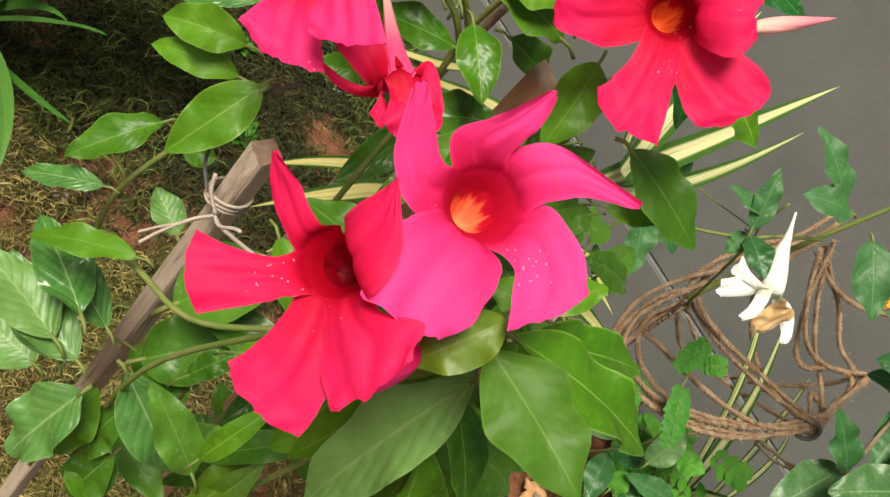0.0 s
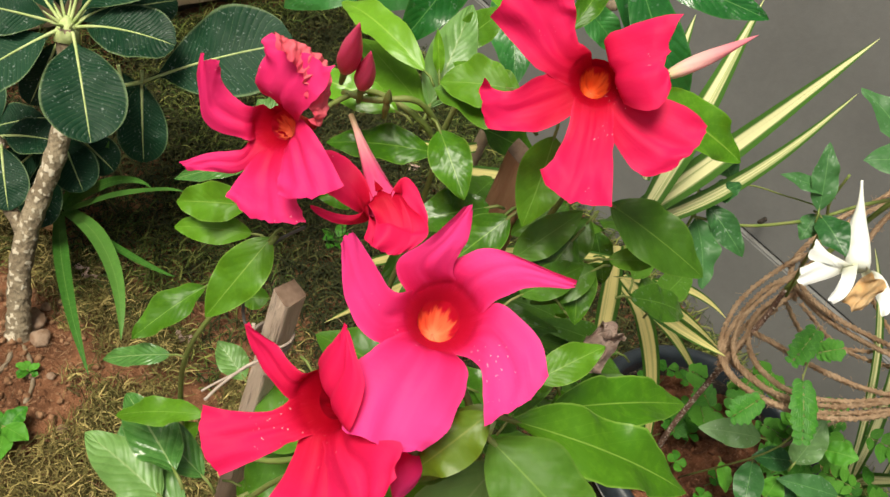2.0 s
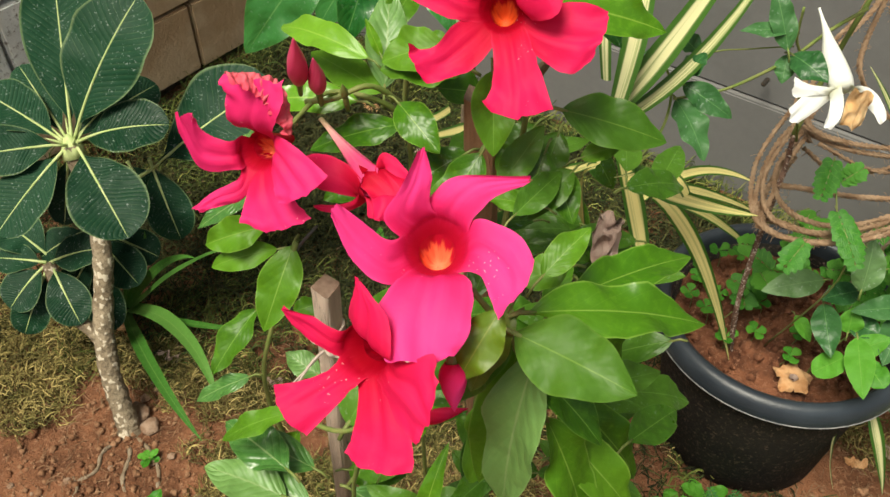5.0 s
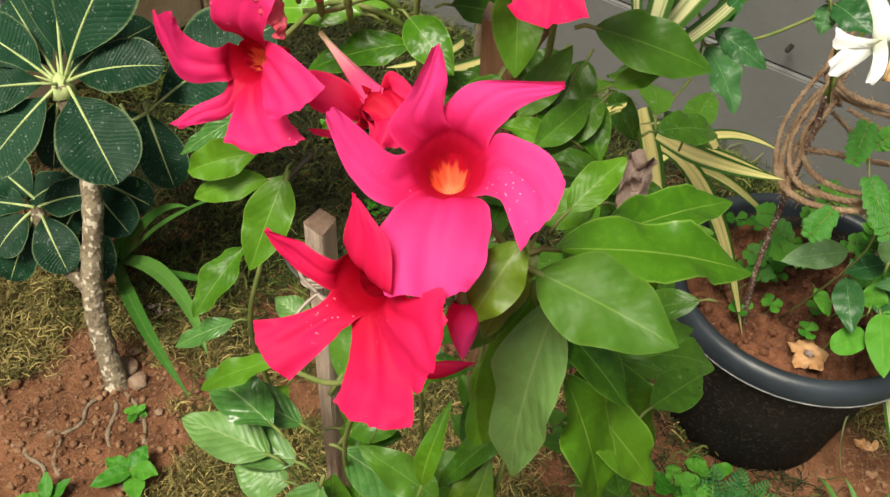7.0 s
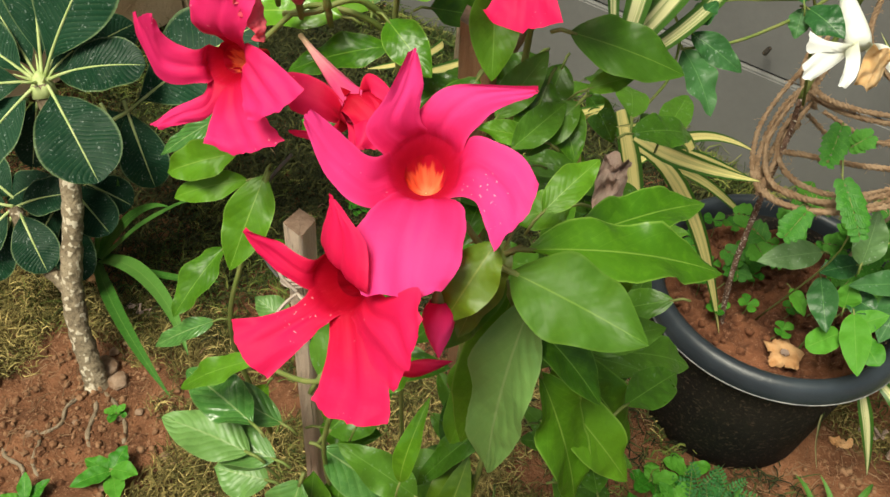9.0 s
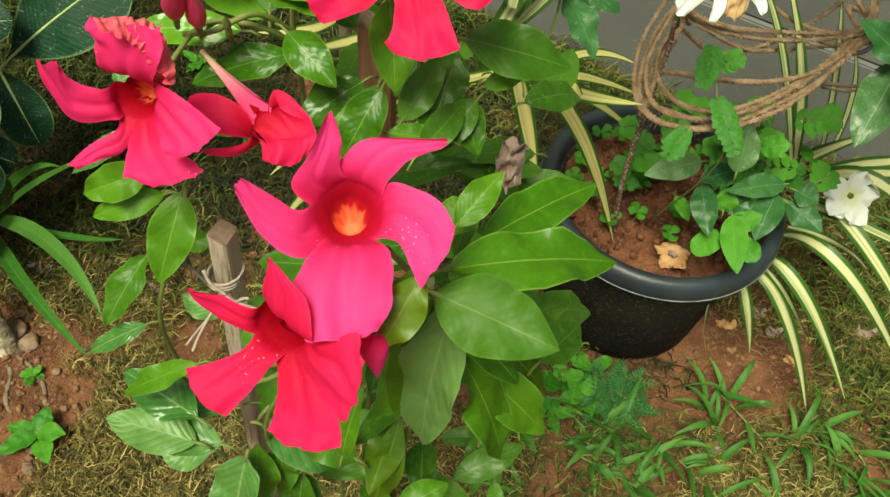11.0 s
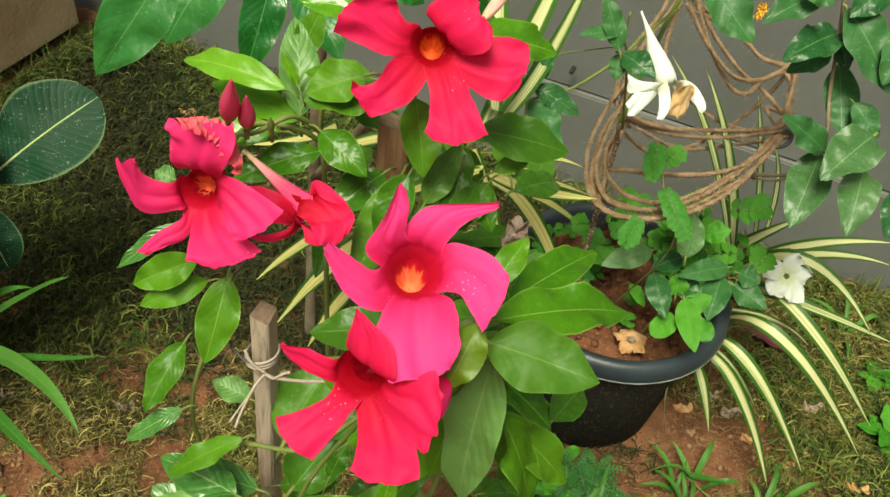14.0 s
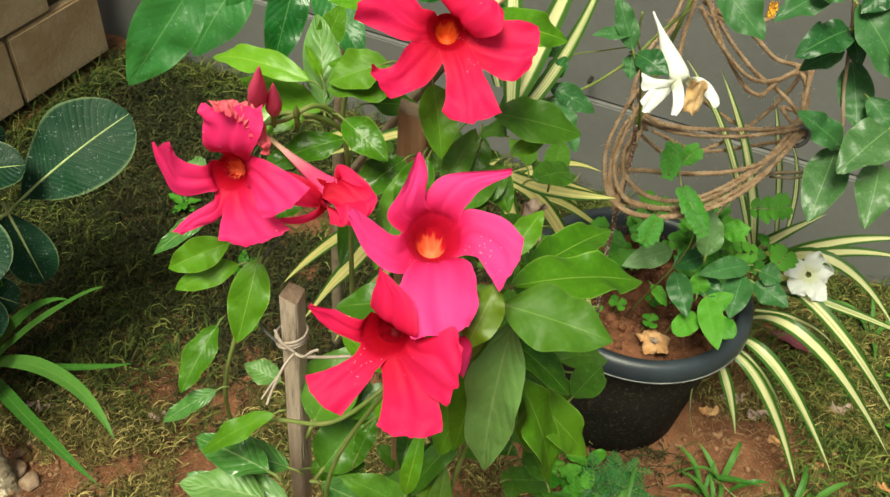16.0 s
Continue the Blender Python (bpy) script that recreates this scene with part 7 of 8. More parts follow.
lay_rope([(0.424, 0.776, 0.648), (0.460, 0.714, 0.673), (0.516, 0.702, 0.677), (0.593, 0.729, 0.666), (0.698, 0.799, 0.641)])
lay_rope([(0.438, 0.789, 0.605), (0.510, 0.833, 0.539), (0.602, 0.881, 0.535), (0.680, 0.921, 0.578), (0.724, 0.944, 0.632), (0.732, 0.926, 0.699), (0.725, 0.874, 0.661), (0.708, 0.819, 0.634)])
lay_rope([(0.466, 0.829, 0.590), (0.566, 0.856, 0.537), (0.665, 0.883, 0.539), (0.723, 0.846, 0.590), (0.732, 0.827, 0.614), (0.713, 0.816, 0.630)])
lay_rope([(0.434, 0.817, 0.661), (0.389, 0.740, 0.639), (0.367, 0.641, 0.624), (0.380, 0.587, 0.612), (0.422, 0.561, 0.617), (0.478, 0.560, 0.633), (0.556, 0.615, 0.635), (0.639, 0.704, 0.628), (0.708, 0.800, 0.629)])
lay_rope([(0.445, 0.832, 0.663), (0.418, 0.764, 0.636), (0.386, 0.672, 0.613), (0.379, 0.620, 0.603), (0.409, 0.590, 0.617), (0.464, 0.570, 0.628), (0.536, 0.606, 0.639)])
lay_rope([(0.431, 0.770, 0.642), (0.403, 0.700, 0.628), (0.385, 0.622, 0.619), (0.374, 0.583, 0.608)])
lay_rope([(0.423, 0.769, 0.641), (0.407, 0.805, 0.677), (0.431, 0.860, 0.733), (0.466, 0.888, 0.790), (0.480, 0.926, 0.857)])
lay_rope([(0.438, 0.771, 0.630), (0.422, 0.821, 0.679), (0.449, 0.868, 0.741), (0.484, 0.895, 0.799), (0.494, 0.926, 0.859)])
lay_rope([(0.504, 0.896, 0.801), (0.554, 0.888, 0.738), (0.622, 0.885, 0.681), (0.684, 0.903, 0.674), (0.735, 0.927, 0.700), (0.725, 0.875, 0.661), (0.715, 0.815, 0.630)])
lay_rope([(0.509, 0.913, 0.818), (0.568, 0.920, 0.742), (0.632, 0.913, 0.682), (0.689, 0.905, 0.647), (0.720, 0.861, 0.634), (0.730, 0.842, 0.629), (0.714, 0.818, 0.633)])
lay_rope([(0.514, 0.922, 0.798), (0.572, 0.937, 0.760), (0.625, 0.959, 0.727), (0.677, 0.947, 0.689), (0.728, 0.934, 0.679), (0.725, 0.870, 0.656), (0.706, 0.815, 0.629)])
lay_rope([(0.496, 0.906, 0.810), (0.489, 0.894, 0.741), (0.494, 0.878, 0.697), (0.543, 0.896, 0.633), (0.619, 0.889, 0.586), (0.678, 0.844, 0.601), (0.709, 0.814, 0.628)])
lay_rope([(0.514, 0.908, 0.785), (0.580, 0.935, 0.757), (0.645, 0.960, 0.757), (0.701, 0.972, 0.801), (0.752, 0.966, 0.882)])
lay_rope([(0.517, 0.915, 0.806), (0.568, 0.900, 0.722), (0.621, 0.891, 0.659), (0.652, 0.882, 0.652), (0.679, 0.902, 0.672), (0.717, 0.911, 0.683), (0.733, 0.876, 0.649), (0.704, 0.814, 0.628)])

bm = bmesh.new()
tube(bm, curve_through([(0.690, 0.800, 0.634), (0.708, 0.806, 0.642), (0.722, 0.806, 0.634), (0.722, 0.800, 0.618), (0.708, 0.796, 0.609), (0.692, 0.798, 0.612)], 6), 0.004, 8)
part("hook", bm, M_WIRE, COIL, "bent dark wire hook")


def leaflet_spray(parent, base, tip, width, pairs, material, seed, face=(0, -0.5, 0.85), leaflet=0.7):
    """A feathery compound leaf: a rib with paired leaflets, as one mesh."""
    rng = random.Random(seed)
    base, tip = Vector(base), Vector(tip)
    d = (tip - base)
    f = Vector(face)
    side = d.normalized().cross(f).normalized()
    bm = bmesh.new()
    tube(bm, [base, base.lerp(tip, 0.5) + f * 0.004, tip], 0.0007, 5, slot=1)
    for i in range(pairs):
        s = 0.12 + 0.86 * i / (pairs - 1)
        for sg in (-1, 1):
            p = base.lerp(tip, s) + f * 0.004 * 4 * s * (1 - s)
            l = 0.5 * width * (0.65 + 0.5 * math.sin(math.pi * s)) * rng.uniform(0.9, 1.1)
            q = p + side * sg * l + d.normalized() * l * 0.45
            sheet(bm, blade_rows(p, q, l * leaflet, face=f, arch=0.1, fold=0.05, n=7, m=3, shape="leaf", wave=0.0, seed=i))
    return part("compound_leaf", bm, [material, M_STEM], parent)


def pot_spot(dx, dy, dz=0.0):
    return POT + Vector((dx, dy, 0.29 + dz))


rng = random.Random(21)
# the feathery leaves over the pot
leaflet_spray(WEED, (0.453, 0.565, 0.684), (0.488, 0.500, 0.646), 0.032, 9, M_WEED, 1, leaflet=1.0)
leaflet_spray(WEED, (0.442, 0.616, 0.723), (0.432, 0.563, 0.695), 0.030, 7, M_WEED, 2, leaflet=1.0)
leaflet_spray(WEED, (0.452, 0.588, 0.702), (0.475, 0.599, 0.723), 0.028, 6, M_WEED, 3, leaflet=0.85)
leaflet_spray(WEED, (0.433, 0.548, 0.633), (0.409, 0.506, 0.613), 0.032, 6, M_WEED, 4, leaflet=0.85)
stem(WEED, [pot_spot(-0.02, -0.05), (0.483, 0.521, 0.600), (0.462, 0.556, 0.664), (0.442, 0.616, 0.723)], 0.0014, 0.001, M_STEM)
for i in range(20):
    c = Vector((0.60, 0.72, 0.42)) + Vector((rng.uniform(-0.06, 0.1), rng.uniform(-0.07, 0.08), rng.uniform(-0.06, 0.09)))
    e = c + Vector((rng.uniform(-1, 1), rng.uniform(-1, 0.6), rng.uniform(-0.3, 0.4))).normalized() * rng.uniform(0.035, 0.055)
    leaflet_spray(WEED, c, e, 0.05, 4, M_WEED, i + 10)
for i in range(18):
    c = Vector((0.43, 0.74, 0.37) if i % 2 else (0.52, 0.80, 0.39)) + Vector((rng.uniform(-0.05, 0.05), rng.uniform(-0.05, 0.05), rng.uniform(-0.04, 0.05)))
    e = c + Vector((rng.uniform(-1, 1), rng.uniform(-1, 0.6), rng.uniform(-0.2, 0.4))).normalized() * rng.uniform(0.03, 0.045)
    leaflet_spray(WEED, c, e, 0.042, 4, M_WEED, i + 40, leaflet=0.8)
for i, (dx, dy) in enumerate(((-0.15, 0.0), (-0.11, 0.11), (-0.07, 0.13), (0.05, 0.10), (-0.15, 0.05), (-0.10, 0.03), (-0.12, -0.03), (-0.06, 0.08), (-0.05, -0.06), (-0.13, 0.07), (0.0, -0.09), (-0.02, 0.11), (0.02, -0.04), (-0.09, -0.08), (-0.03, 0.02))):
    low, c = pot_spot(dx, dy), pot_spot(dx + rng.uniform(-0.012, 0.012), dy - 0.008, rng.uniform(0.025, 0.055))
    stem(WEED, [low, low.lerp(c, 0.5) + Vector((0.003, 0, 0.002)), c], 0.0009, 0.0007, M_STEM)
    for k in range(4):
        g = 1.57 * k + rng.uniform(-0.3, 0.3) + i
        add_leaf(WEED, c, c + Vector((math.cos(g), math.sin(g), rng.uniform(0.05, 0.35))) * rng.uniform(0.015, 0.022), 0.016, M_WEED, face=(0, -0.2, 1), seed=k + i, shape="obovate", arch=0.1, fold=0.1, n=9, m=5)
for x, y, z in ((0.60, 0.72, 0.42), (0.62, 0.76, 0.45), (0.57, 0.68, 0.40), (0.45, 0.75, 0.34), (0.40, 0.68, 0.33)):
    stem(WEED, [(x - 0.03, y + 0.01, 0.28), (x - 0.01, y, 0.29 + 0.5 * (z - 0.29)), (x, y, z)], 0.0015, 0.0008, M_STEM)
stem(WEED, [(0.53, 0.61, 0.28), (0.53, 0.6, 0.33), (0.54, 0.59, 0.39), (0.56, 0.6, 0.42)], 0.002, 0.0012, M_STEM)

# clods on the pot soil
bm = bmesh.new()
for i in range(170):
    a, r = rng.uniform(0, 6.283), 0.165 * math.sqrt(rng.random())
    size = rng.uniform(0.003, 0.009) * (1.5 if i % 9 == 0 else 1.0)
    m = Matrix.Translation(pot_spot(r * math.cos(a), r * math.sin(a), 0.004)) @ Matrix.Rotation(rng.uniform(0, 6), 4, Vector((rng.random(), rng.random(), 1)))
    made = bmesh.ops.create_icosphere(bm, subdivisions=1, radius=size, matrix=m)
    for vert in made["verts"]:
        vert.co += Vector((rng.uniform(-1, 1), rng.uniform(-1, 1), rng.uniform(-1, 0.6))) * size * 0.3
tagged(part("crumbled_soil", bm, M_POTSOIL, POT_THING, "crumbly clods of red soil"), "crumbly clods of red soil", kind="stuff")
stem(VINE, [(0.657, 0.736, 0.582), (0.694, 0.707, 0.610), (0.713, 0.676, 0.679), (0.718, 0.659, 0.719)], 0.0022, 0.003, M_WOODSTEM, "twig")
crumpled("flower_bit", (0.552, 0.709, 0.898), 0.022, M_YELLOW, VINE, "small orange-yellow withered flower", 61, (0.6, 0.5, 1.2))
bm = bmesh.new()
hub = Vector((0.428, 1.362, 0.35))
tube(bm, [hub - V * 0.004, hub - V * 0.003, hub + V * 0.02], [0.0045, 0.0058, 0.0058], 12)
solo("wall_plug", bm, M_POTSIDE, "small dark plug in the grey wall", "wall plug")

# fallen flowers and litter
FALLEN = thing("fallen_flower", (0.505, 0.581, 0.30), "dried orange-brown fallen flower on the pot soil", "fallen flower")
for n in range(5):
    a = radians(72 * n + 20)
    b2 = bmesh.new()
    c = Vector((0.505, 0.581, 0.312))
    tip = c + Vector((0.033 * math.cos(a), 0.033 * math.sin(a), -0.009 + 0.005 * (n % 3)))
    sheet(b2, petal_rows(c, (0, 0, 1), tip, 0.027, r0=0.007, lift=0.012, cup=0.5, seed=n, wave=0.2, foot=0.7))
    part("petal", b2, M_DRY, FALLEN)
bm = bmesh.new()
tube(bm, [(0.505, 0.581, 0.304), (0.505, 0.581, 0.313)], [0.0035, 0.007], 10, cap=False)
part("flower_tube", bm, M_DRYLEAF, FALLEN)
WHITE2 = thing("fallen_white_flower", (0.780, 0.715, 0.385), "crumpled white fallen flower lying on striped leaves", "fallen flower")
WHITE_OUT = Vector((-0.15, -0.60, 0.78)).normalized()
WHITE_UP = (UP - WHITE_OUT * UP.dot(WHITE_OUT)).normalized()
WHITE_RIGHT = WHITE_UP.cross(WHITE_OUT)
for n, (a, reach, wide, lift) in enumerate(((168, 0.050, 0.040, 0.010), (82, 0.044, 0.036, 0.016), (20, 0.044, 0.040, 0.002), (-48, 0.054, 0.042, -0.008), (-118, 0.046, 0.042, -0.004))):
    b2 = bmesh.new()
    c = Vector((0.778, 0.694, 0.402))
    tip = c + (WHITE_RIGHT * math.cos(radians(a)) + WHITE_UP * math.sin(radians(a))) * reach + WHITE_OUT * lift
    sheet(b2, petal_rows(c, WHITE_OUT, tip, wide, r0=0.005, lift=0.006, cup=0.35, seed=n + 3, wave=0.28, foot=0.6, twist=(28, -22, 35, -30, 18)[n]))
    part("petal", b2, M_WHITEP, WHITE2)
bm = bmesh.new()
sheet(bm, blade_rows((0.88, 0.90, 0.02), (0.965, 0.84, 0.018), 0.034, arch=0.15, seed=4, face=(0, 0, 1)))
solo("fallen_leaf", bm, M_PURPLE, "fallen dull purple leaf on the soil", "fallen leaf")


def litter(name, x, y, size, material, label, category, seed):
    ob = crumpled(name, (x, y, ground_height(x, y) + size * 0.35), size, material, None, "", seed, (1, 0.9, 0.55), 2.6)
    return tagged(ob, label, category, category + "s on the soil")


for i, (x, y, s) in enumerate(((0.99, 0.70, 0.05), (0.97, 0.665, 0.035), (0.76, 0.70, 0.05), (0.70, 0.66, 0.04), (0.80, 0.66, 0.045), (0.83, 0.60, 0.04), (0.68, 0.38, 0.04), (-0.80, 0.55, 0.06), (-0.66, 0.52, 0.05), (-0.55, 1.45, 0.05), (-0.35, 1.3, 0.05), (1.02, 0.5, 0.05), (-0.42, 0.52, 0.04), (0.9, 0.55, 0.04))):
    litter("dry_leaf", x, y, s, (M_DRYLEAF, M_DRY)[i % 2], "small curled dry leaf on the soil", "dry leaf", i + 30)


def stone(x, y, size, material, label, seed):
    bm = bmesh.new()
    bmesh.ops.create_icosphere(bm, subdivisions=3, radius=size)
    for v in bm.verts:
        v.co *= 1 + 0.35 * noise.noise(v.co / size * 1.3 + Vector((seed, 0, 0))) + 0.1 * noise.noise(v.co / size * 5)
        v.co.z *= 0.6
    bmesh.ops.translate(bm, verts=bm.verts, vec=(x, y, ground_height(x, y) + size * 0.25))
    return solo("stone", bm, material, label, "stone", "stones on the soil")


stone(-0.66, 0.385, 0.026, M_STONE, "pale lumpy stone half sunk in soil", 1)
stone(-0.615, 0.365, 0.018, M_STONE, "pale lumpy stone half sunk in soil", 2)
for i in range(70):
    x, y = rng.gauss(-0.58, 0.17), rng.gauss(0.22, 0.13)
    stone(x, y, rng.uniform(0.003, 0.011), (M_STONE, M_SOIL, M_SOIL)[i % 3], "small reddish clod of soil", i + 5)
for i in range(10):
    stone(rng.uniform(0.6, 1.3), rng.uniform(0.2, 0.8), rng.uniform(0.005, 0.014), (M_STONE, M_SOIL)[i % 2], "small reddish clod of soil", i + 50)


def seedling(x, y, size, leaves, label, seed, material=None, shape="leaf"):
    rg = random.Random(seed)
    z = ground_height(x, y)
    ob = thing("seedling", (x, y, z), label, "weed", "seedlings on the soil")
    bm = bmesh.new()
    tube(bm, [(x, y, z - 0.01), (x, y, z + size * 0.35)], 0.0014, 6)
    part("stem", bm, M_STEM, ob)
    for k in range(leaves):
        a = 2.4 * k + seed
        c = Vector((x, y, z + size * (0.15 + 0.35 * k / leaves)))
        e = c + Vector((math.cos(a), math.sin(a), rg.uniform(0.0, 0.5))) * size * rg.uniform(0.6, 1.0)
        add_leaf(ob, c, e, size * 0.5, material or M_WEED, face=(0, 0, 1), seed=k, shape=shape, stalk=0.003)
    return ob


seedling(-0.511, 0.19, 0.075, 5, "small bright-green leafy seedling on soil", 3)
seedling(-0.575, 0.30, 0.03, 6, "tiny green clover-like seedling on soil", 4, shape="round")
seedling(-0.62, 0.10, 0.05, 6, "small bright-green leafy seedling on soil", 5)
seedling(1.13, 0.64, 0.08, 8, "small bright-green leafy seedling on soil", 6)
seedling(1.16, 0.80, 0.07, 6, "small bright-green leafy seedling on soil", 7)
seedling(0.42, 0.44, 0.06, 7, "small bright-green leafy seedling on soil", 8)
seedling(0.36, 0.40, 0.05, 6, "small bright-green leafy seedling on soil", 9)
seedling(-0.35, 0.95, 0.05, 6, "small dark seedling on soil", 11)
seedling(-0.55, 1.15, 0.05, 6, "small dark seedling on soil", 12)


def broad_grass(x, y, seed, n, length, label):
    rg = random.Random(seed)
    z = ground_height(x, y)
    ob = thing("grass_tuft", (x, y, z), label, "grass", "grass tufts")
    for k in range(n):
        a = rg.uniform(0, 6.28)
        l = length * rg.uniform(0.6, 1.1)
        d = Vector((math.cos(a), math.sin(a), 0))
        p = Vector((x, y, z))
        strap(ob, (p - UP * 0.01, p + d * l * 0.45 + UP * l * rg.uniform(0.2, 0.55), p + d * l + UP * l * rg.uniform(0.1, 0.5)), rg.uniform(0.009, 0.015), M_BLADE, face=UP, seed=k, name="blade")


for i, (x, y, n, l) in enumerate(((0.66, 0.47, 5, 0.09), (0.70, 0.50, 4, 0.1), (0.86, 0.46, 5, 0.11), (0.90, 0.40, 5, 0.1), (0.57, 0.38, 4, 0.1), (0.67, 0.36, 4, 0.09), (0.52, 0.30, 5, 0.1), (1.05, 0.42, 4, 0.1), (0.60, 0.26, 4, 0.09), (0.78, 0.30, 5, 0.1), (0.44, 0.32, 4, 0.08), (0.95, 0.28, 4, 0.1), (1.12, 0.92, 5, 0.12), (1.25, 0.75, 5, 0.12), (1.2, 0.58, 4, 0.1), (0.33, 0.24, 4, 0.08))):
    broad_grass(x, y, 60 + i, n, l, "tuft of short broad green grass")
for i in range(9):
    x, y = rng.uniform(0.3, 1.15), rng.uniform(0.02, 0.52)
    if math.hypot(x - POT.x, y - POT.y) > 0.2:
        broad_grass(x, y, 90 + i, rng.choice((4, 5, 6)), rng.uniform(0.07, 0.12), "tuft of short broad green grass")


def creeping_grass(pts, seed, length, label):
    """A runner along the soil with lance-shaped blades to both sides."""
    rg = random.Random(seed)
    line = [Vector((x, y, ground_height(x, y) + 0.012)) for x, y in pts]
    ob = thing("creeping_grass", line[0], label, "grass", "creeping grasses")
    stem(ob, line, 0.0017, 0.0013, M_STEM, "runner")
    path = curve_through(line, 5)
    for k in range(1, len(path), 2):
        ahead = (path[k] - path[k - 1]).normalized()
        side = UP.cross(ahead) * (1 if k % 4 == 1 else -1)
        l = length * rg.uniform(0.6, 1.1)
        d = (ahead * rg.uniform(0.3, 1.0) + side * rg.uniform(0.4, 1.0)).normalized()
        p = path[k]
        strap(ob, (p, p + d * l * 0.5 + UP * l * rg.uniform(0.2, 0.45), p + d * l + UP * l * rg.uniform(0.1, 0.4)), rg.uniform(0.009, 0.014), M_BLADE, face=UP, seed=k, name="blade")


creeping_grass([(0.369, 0.419), (0.461, 0.396), (0.51, 0.36), (0.559, 0.343)], 1, 0.075, "creeping grass runner with short lance-shaped blades")
creeping_grass([(0.676, 0.518), (0.709, 0.475), (0.764, 0.42)], 2, 0.085, "creeping grass runner with short lance-shaped blades")
creeping_grass([(0.40, 0.335), (0.475, 0.31), (0.54, 0.29)], 3, 0.075, "creeping grass runner with short lance-shaped blades")
creeping_grass([(0.60, 0.36), (0.63, 0.33), (0.68, 0.29)], 4, 0.09, "creeping grass runner with short lance-shaped blades")
creeping_grass([(0.93, 0.44), (0.95, 0.38), (0.93, 0.31)], 5, 0.10, "creeping grass runner with short lance-shaped blades")


def ferny_weed(x, y, seed, n, size):
    rg = random.Random(seed)
    z = ground_height(x, y)
    ob = thing("ferny_weed", (x, y, z), "low weed with feathery fine green leaves", "weed", "ferny weeds")
    stem(ob, [(x, y, z - 0.01), (x + 0.004, y, z + 0.5 * size), (x, y + 0.003, z + 0.7 * size)], 0.0012, 0.0008, M_STEM)
    for k in range(n):
        a = 2.4 * k + rg.uniform(-0.4, 0.4)
        p = Vector((x, y, z + size * (0.2 + 0.5 * k / n)))
        leaflet_spray(ob, p, p + Vector((math.cos(a), math.sin(a), rg.uniform(0.0, 0.5))) * size * rg.uniform(0.7, 1.1), 0.35 * size, 7, M_BIGLEAF, k, face=(0, -0.2, 1), leaflet=0.5)


for k, (x, y) in enumerate(((0.455, 0.475), (0.49, 0.455), (0.515, 0.43), (0.475, 0.43), (0.50, 0.49), (0.44, 0.44))):
    ferny_weed(x, y, k, 8, 0.05)
seedling(0.43, 0.50, 0.055, 4, "small round-leaved seedling on soil", 21, shape="round")
seedling(0.375, 0.47, 0.06, 5, "small round-leaved seedling on soil", 22, shape="round")


def surface_root(pts, r):
    bm = bmesh.new()
    line = [Vector((x, y, ground_height(x, y) + 0.3 * r)) for x, y in pts]
    line[0].z -= 2 * r
    line[-1].z -= 2 * r
    line = curve_through(line, 7)
    tube(bm, line, [r * (0.7 + 0.5 * abs(math.sin(0.8 * i))) for i in range(len(line))], 7)
    solo("surface_root", bm, M_WOODSTEM, "thin brown root lying on the soil", "root", "roots on the soil")


surface_root([(-0.70, 0.23), (-0.668, 0.205), (-0.66, 0.17), (-0.62, 0.14)], 0.0032)
surface_root([(-0.74, 0.19), (-0.71, 0.165), (-0.67, 0.155), (-0.65, 0.12)], 0.0036)
surface_root([(-0.655, 0.34), (-0.62, 0.30), (-0.605, 0.25), (-0.57, 0.21)], 0.0042)
surface_root([(-0.65, 0.345), (-0.67, 0.29), (-0.66, 0.25), (-0.69, 0.21)], 0.0036)
surface_root([(-0.64, 0.345), (-0.59, 0.32), (-0.55, 0.285), (-0.53, 0.24)], 0.0038)


def strew(name, count, area, length, width, material, label, category, seed, keep, lift):
    """Countless short curved strands lying on the soil, in one mesh."""
    rs = np.random.RandomState(seed)
    verts, faces = [], []
    made = 0
    while made < count:
        x, y = rs.uniform(area[0], area[1]), rs.uniform(area[2], area[3])
        if (Vector((x, y, 0)) - CORNER).dot(U) < 0.03 or (Vector((x, y, 0)) - CORNER).dot(V) > -0.03:
            continue
        if math.hypot(x - POT.x, y - POT.y) < 0.155 or not keep(x, y, rs):
            continue
        rim = min(x - area[0], area[1] - x, y - area[2]) / 0.5
        if rim < 1 and rs.uniform() > rim:
            continue
        made += 1
        z = ground_height(x, y) + rs.uniform(0, lift)
        a, l, w = rs.uniform(0, 6.283), length * rs.uniform(0.5, 1.4), width * rs.uniform(0.6, 1.3)
        rise, bend = rs.uniform(0.0, 1.1), rs.uniform(-1.6, 1.6)
        b = len(verts)
        for k in range(4):
            s = k / 3
            g = a + bend * s
            px, py = x + l * s * math.cos(g), y + l * s * math.sin(g)
            pz = z + l * rise * math.sin(2.4 * s) * 0.7
            hw = 0.5 * w * (1 - 0.75 * s)
            dx, dy = -math.sin(g) * hw, math.cos(g) * hw
            verts += [(px + dx, py + dy, pz + 0.0008), (px - dx, py - dy, pz - 0.0004)]
        faces += [(b, b + 1, b + 3, b + 2), (b + 2, b + 3, b + 5, b + 4), (b + 4, b + 5, b + 7, b + 6)]
    me = bpy.data.meshes.new(name)
    me.from_pydata(verts, [], faces)
    me.materials.append(material)
    for p in me.polygons:
        p.use_smooth = True
    return tagged(new(name, me), label, category, kind="stuff")


def patch(x, y, scale, shift):
    return noise.noise(Vector((x * scale + shift, y * scale, shift)))


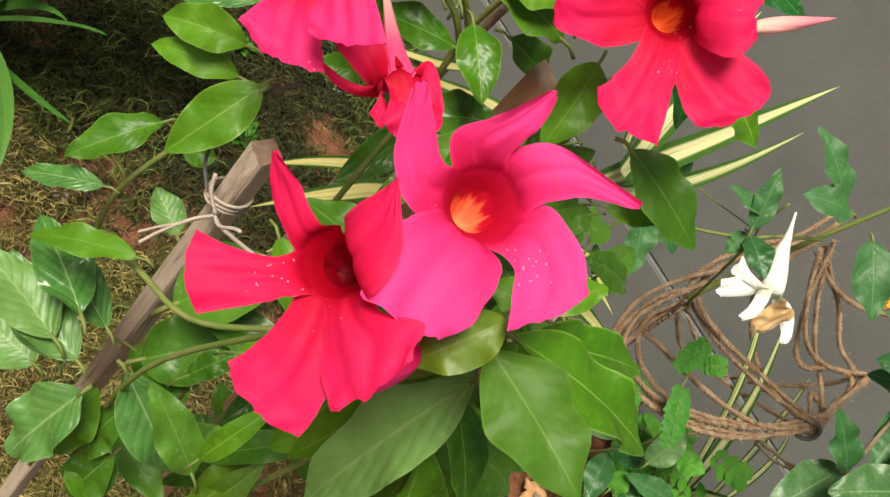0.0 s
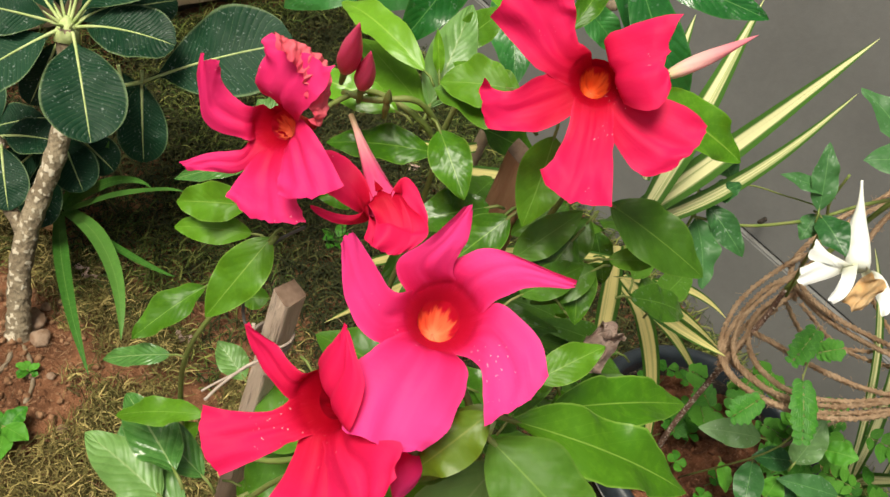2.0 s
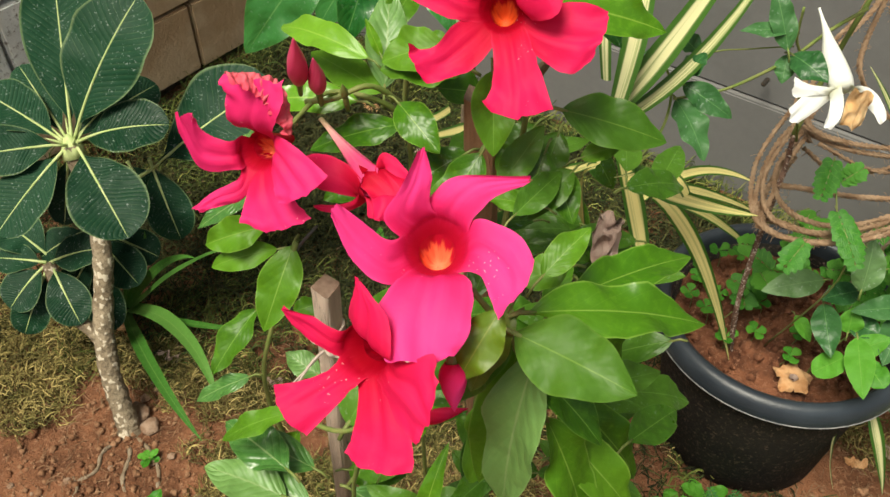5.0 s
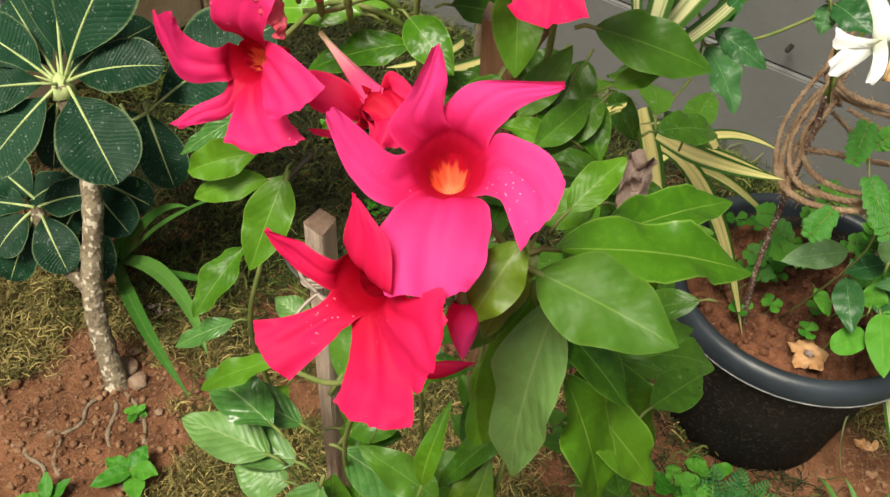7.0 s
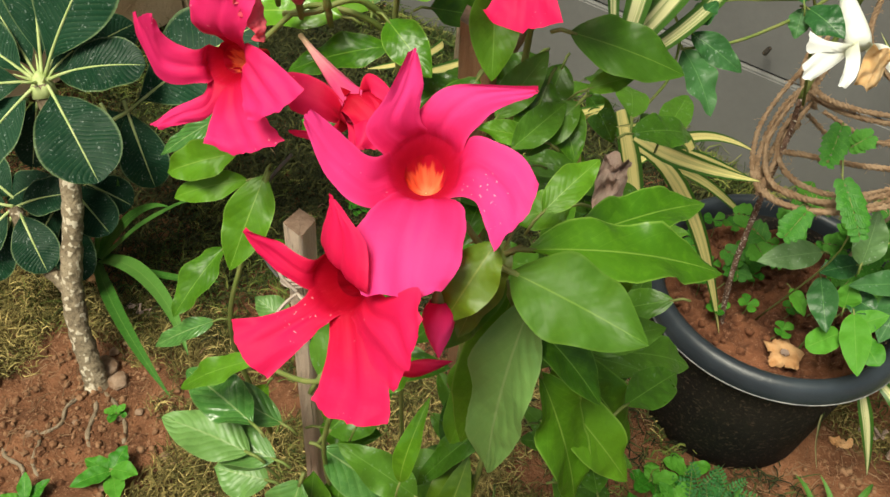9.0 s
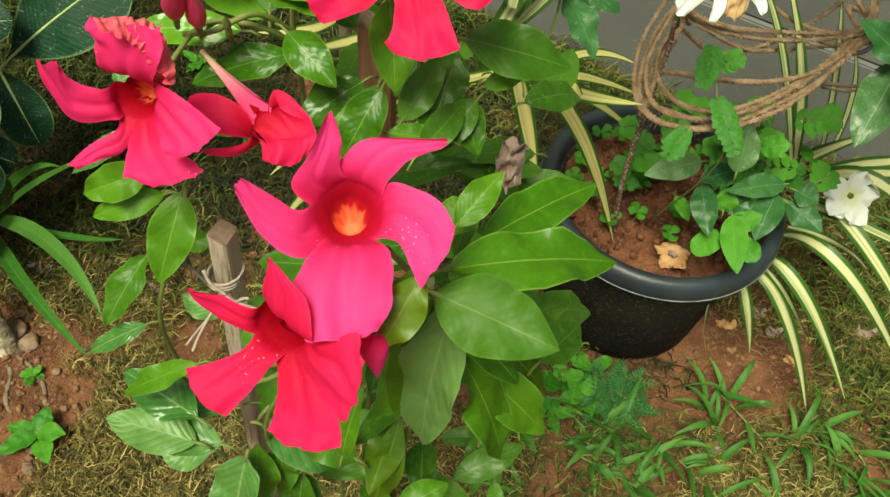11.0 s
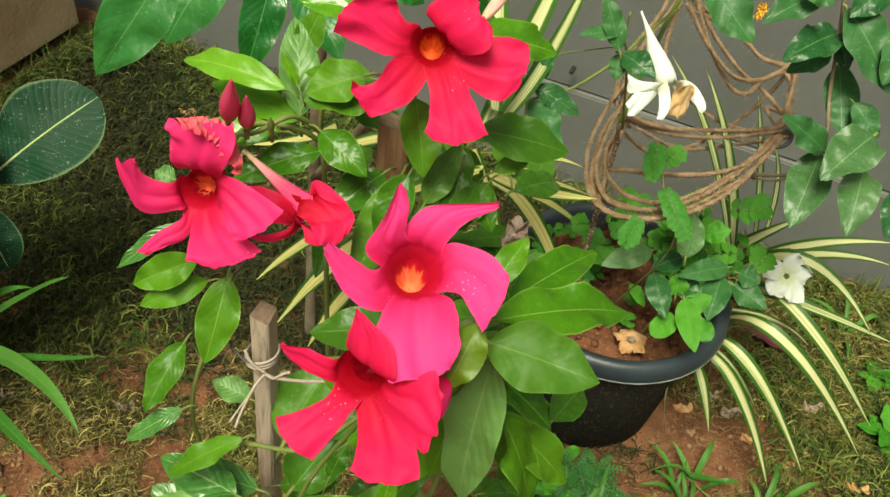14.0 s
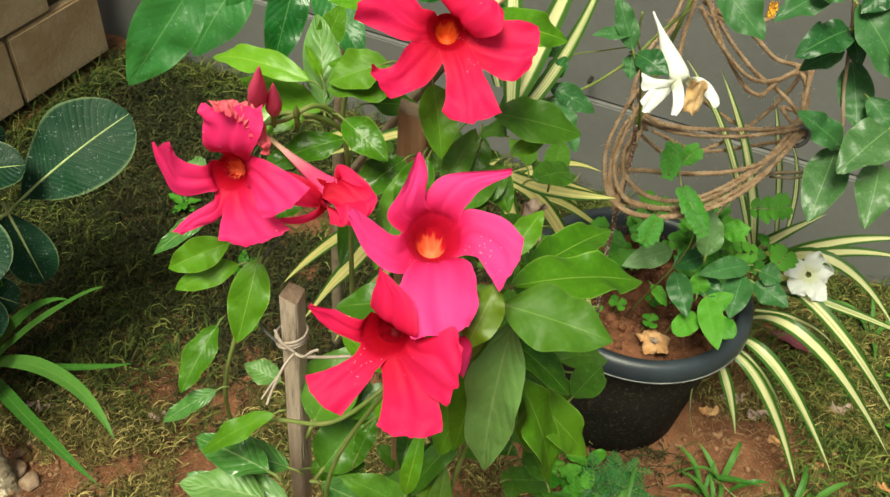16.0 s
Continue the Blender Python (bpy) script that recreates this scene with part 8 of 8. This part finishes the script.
def bare(x, y):
    return max(math.exp(-(((x + 0.67) / 0.145) ** 2 + ((y - 0.26) / 0.165) ** 2)), 0.62 * math.exp(-(((x - 0.72) / 0.17) ** 2 + ((y - 0.60) / 0.10) ** 2)))


def ramp(v, low, high):
    return max(0.0, min(1.0, (v - low) / (high - low)))


# pale strands thin out to the back left, to darken the shaded ground
strew("dry_moss", 105000, (-1.5, 1.6, -0.5, 1.3), 0.026, 0.0024, M_STRAW, "patches of yellowish dry moss and straw on soil", "moss", 1,
      lambda x, y, rs: patch(x, y, 3.2, 2.0) + 0.6 * patch(x, y, 11, 5.0) + 0.35 - 1.5 * bare(x, y) - 1.2 * ramp(y, 0.5, 0.85) * ramp(x, 0.6, 0.2) - 0.45 * ramp(y, 0.58, 0.75) * ramp(x, -0.10, -0.40) + 0.35 * ramp(x, -0.60, -0.42) * ramp(x, 0.15, 0.0) * ramp(y, 0.62, 0.50) > rs.uniform(0.12, 0.52), 0.012)
crumbs = np.random.RandomState(12)
bm = bmesh.new()
for i in range(3600):
    x, y = (crumbs.normal(-0.68, 0.17), crumbs.normal(0.27, 0.17)) if i % 3 else (crumbs.normal(0.72, 0.14), crumbs.normal(0.57, 0.10)) if i % 2 else (crumbs.uniform(-1.2, 1.3), crumbs.uniform(0.0, 1.0))
    if math.hypot(x - POT.x, y - POT.y) < 0.17:
        continue
    size = 0.0013 + 0.0068 * crumbs.rand() ** 7
    made = bmesh.ops.create_icosphere(bm, subdivisions=1, radius=size, matrix=Matrix.Translation((x, y, ground_height(x, y) + size * 0.4)))
    for vert in made["verts"]:
        vert.co += Vector(crumbs.uniform(-1, 1, 3)) * size * 0.3
solo("soil_crumbs", bm, M_CRUMB, "loose reddish crumbs and grit on the soil", "soil crumbs", kind="stuff")
strew("straw_litter", 2600, (-1.2, 1.3, 0.0, 1.1), 0.026, 0.0014, M_LITTER, "scattered bits of pale straw on the soil", "straw", 6,
      lambda x, y, rs: 0.25 + 0.75 * bare(x, y) > rs.uniform(0.0, 1.0), 0.006)
# dark strands thicken towards walls and frangipani, standing in for their shade
strew("shade_dark_moss", 46000, (-1.3, 0.7, 0.45, 1.95), 0.034, 0.0036, M_MOSS, "moss over the soil near the walls, coloured darker for the shade there", "moss", 4,
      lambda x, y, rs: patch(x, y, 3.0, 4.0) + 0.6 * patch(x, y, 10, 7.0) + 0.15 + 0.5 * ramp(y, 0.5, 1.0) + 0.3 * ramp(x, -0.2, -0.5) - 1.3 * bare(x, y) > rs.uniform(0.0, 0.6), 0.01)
strew("turf", 46000, (-1.8, 1.9, -0.7, 1.95), 0.036, 0.003, M_TURF, "thin green grass and moss over the soil", "grass", 2,
      lambda x, y, rs: patch(x, y, 2.2, 9.0) + 0.5 * patch(x, y, 9, 1.0) + 0.5 * max(0.0, min(1.0, (x - 0.2) * 2.0)) + 0.3 * ramp(y, 0.9, 1.5) - 0.1 - 1.4 * bare(x, y) > rs.uniform(0.0, 0.8), 0.01)


def near_wall(x, y):
    q = Vector((x, y, 0)) - CORNER
    return max(math.exp(-(q.dot(U) / 0.10) ** 2), math.exp(-(q.dot(V) / 0.10) ** 2))


strew("wall_grass", 5000, (-1.5, 1.6, 0.6, 1.95), 0.06, 0.003, M_TURF, "taller dark green grass along the wall", "grass", 3,
      lambda x, y, rs: near_wall(x, y) > rs.uniform(0.1, 1.0), 0.012)
build_blocks()
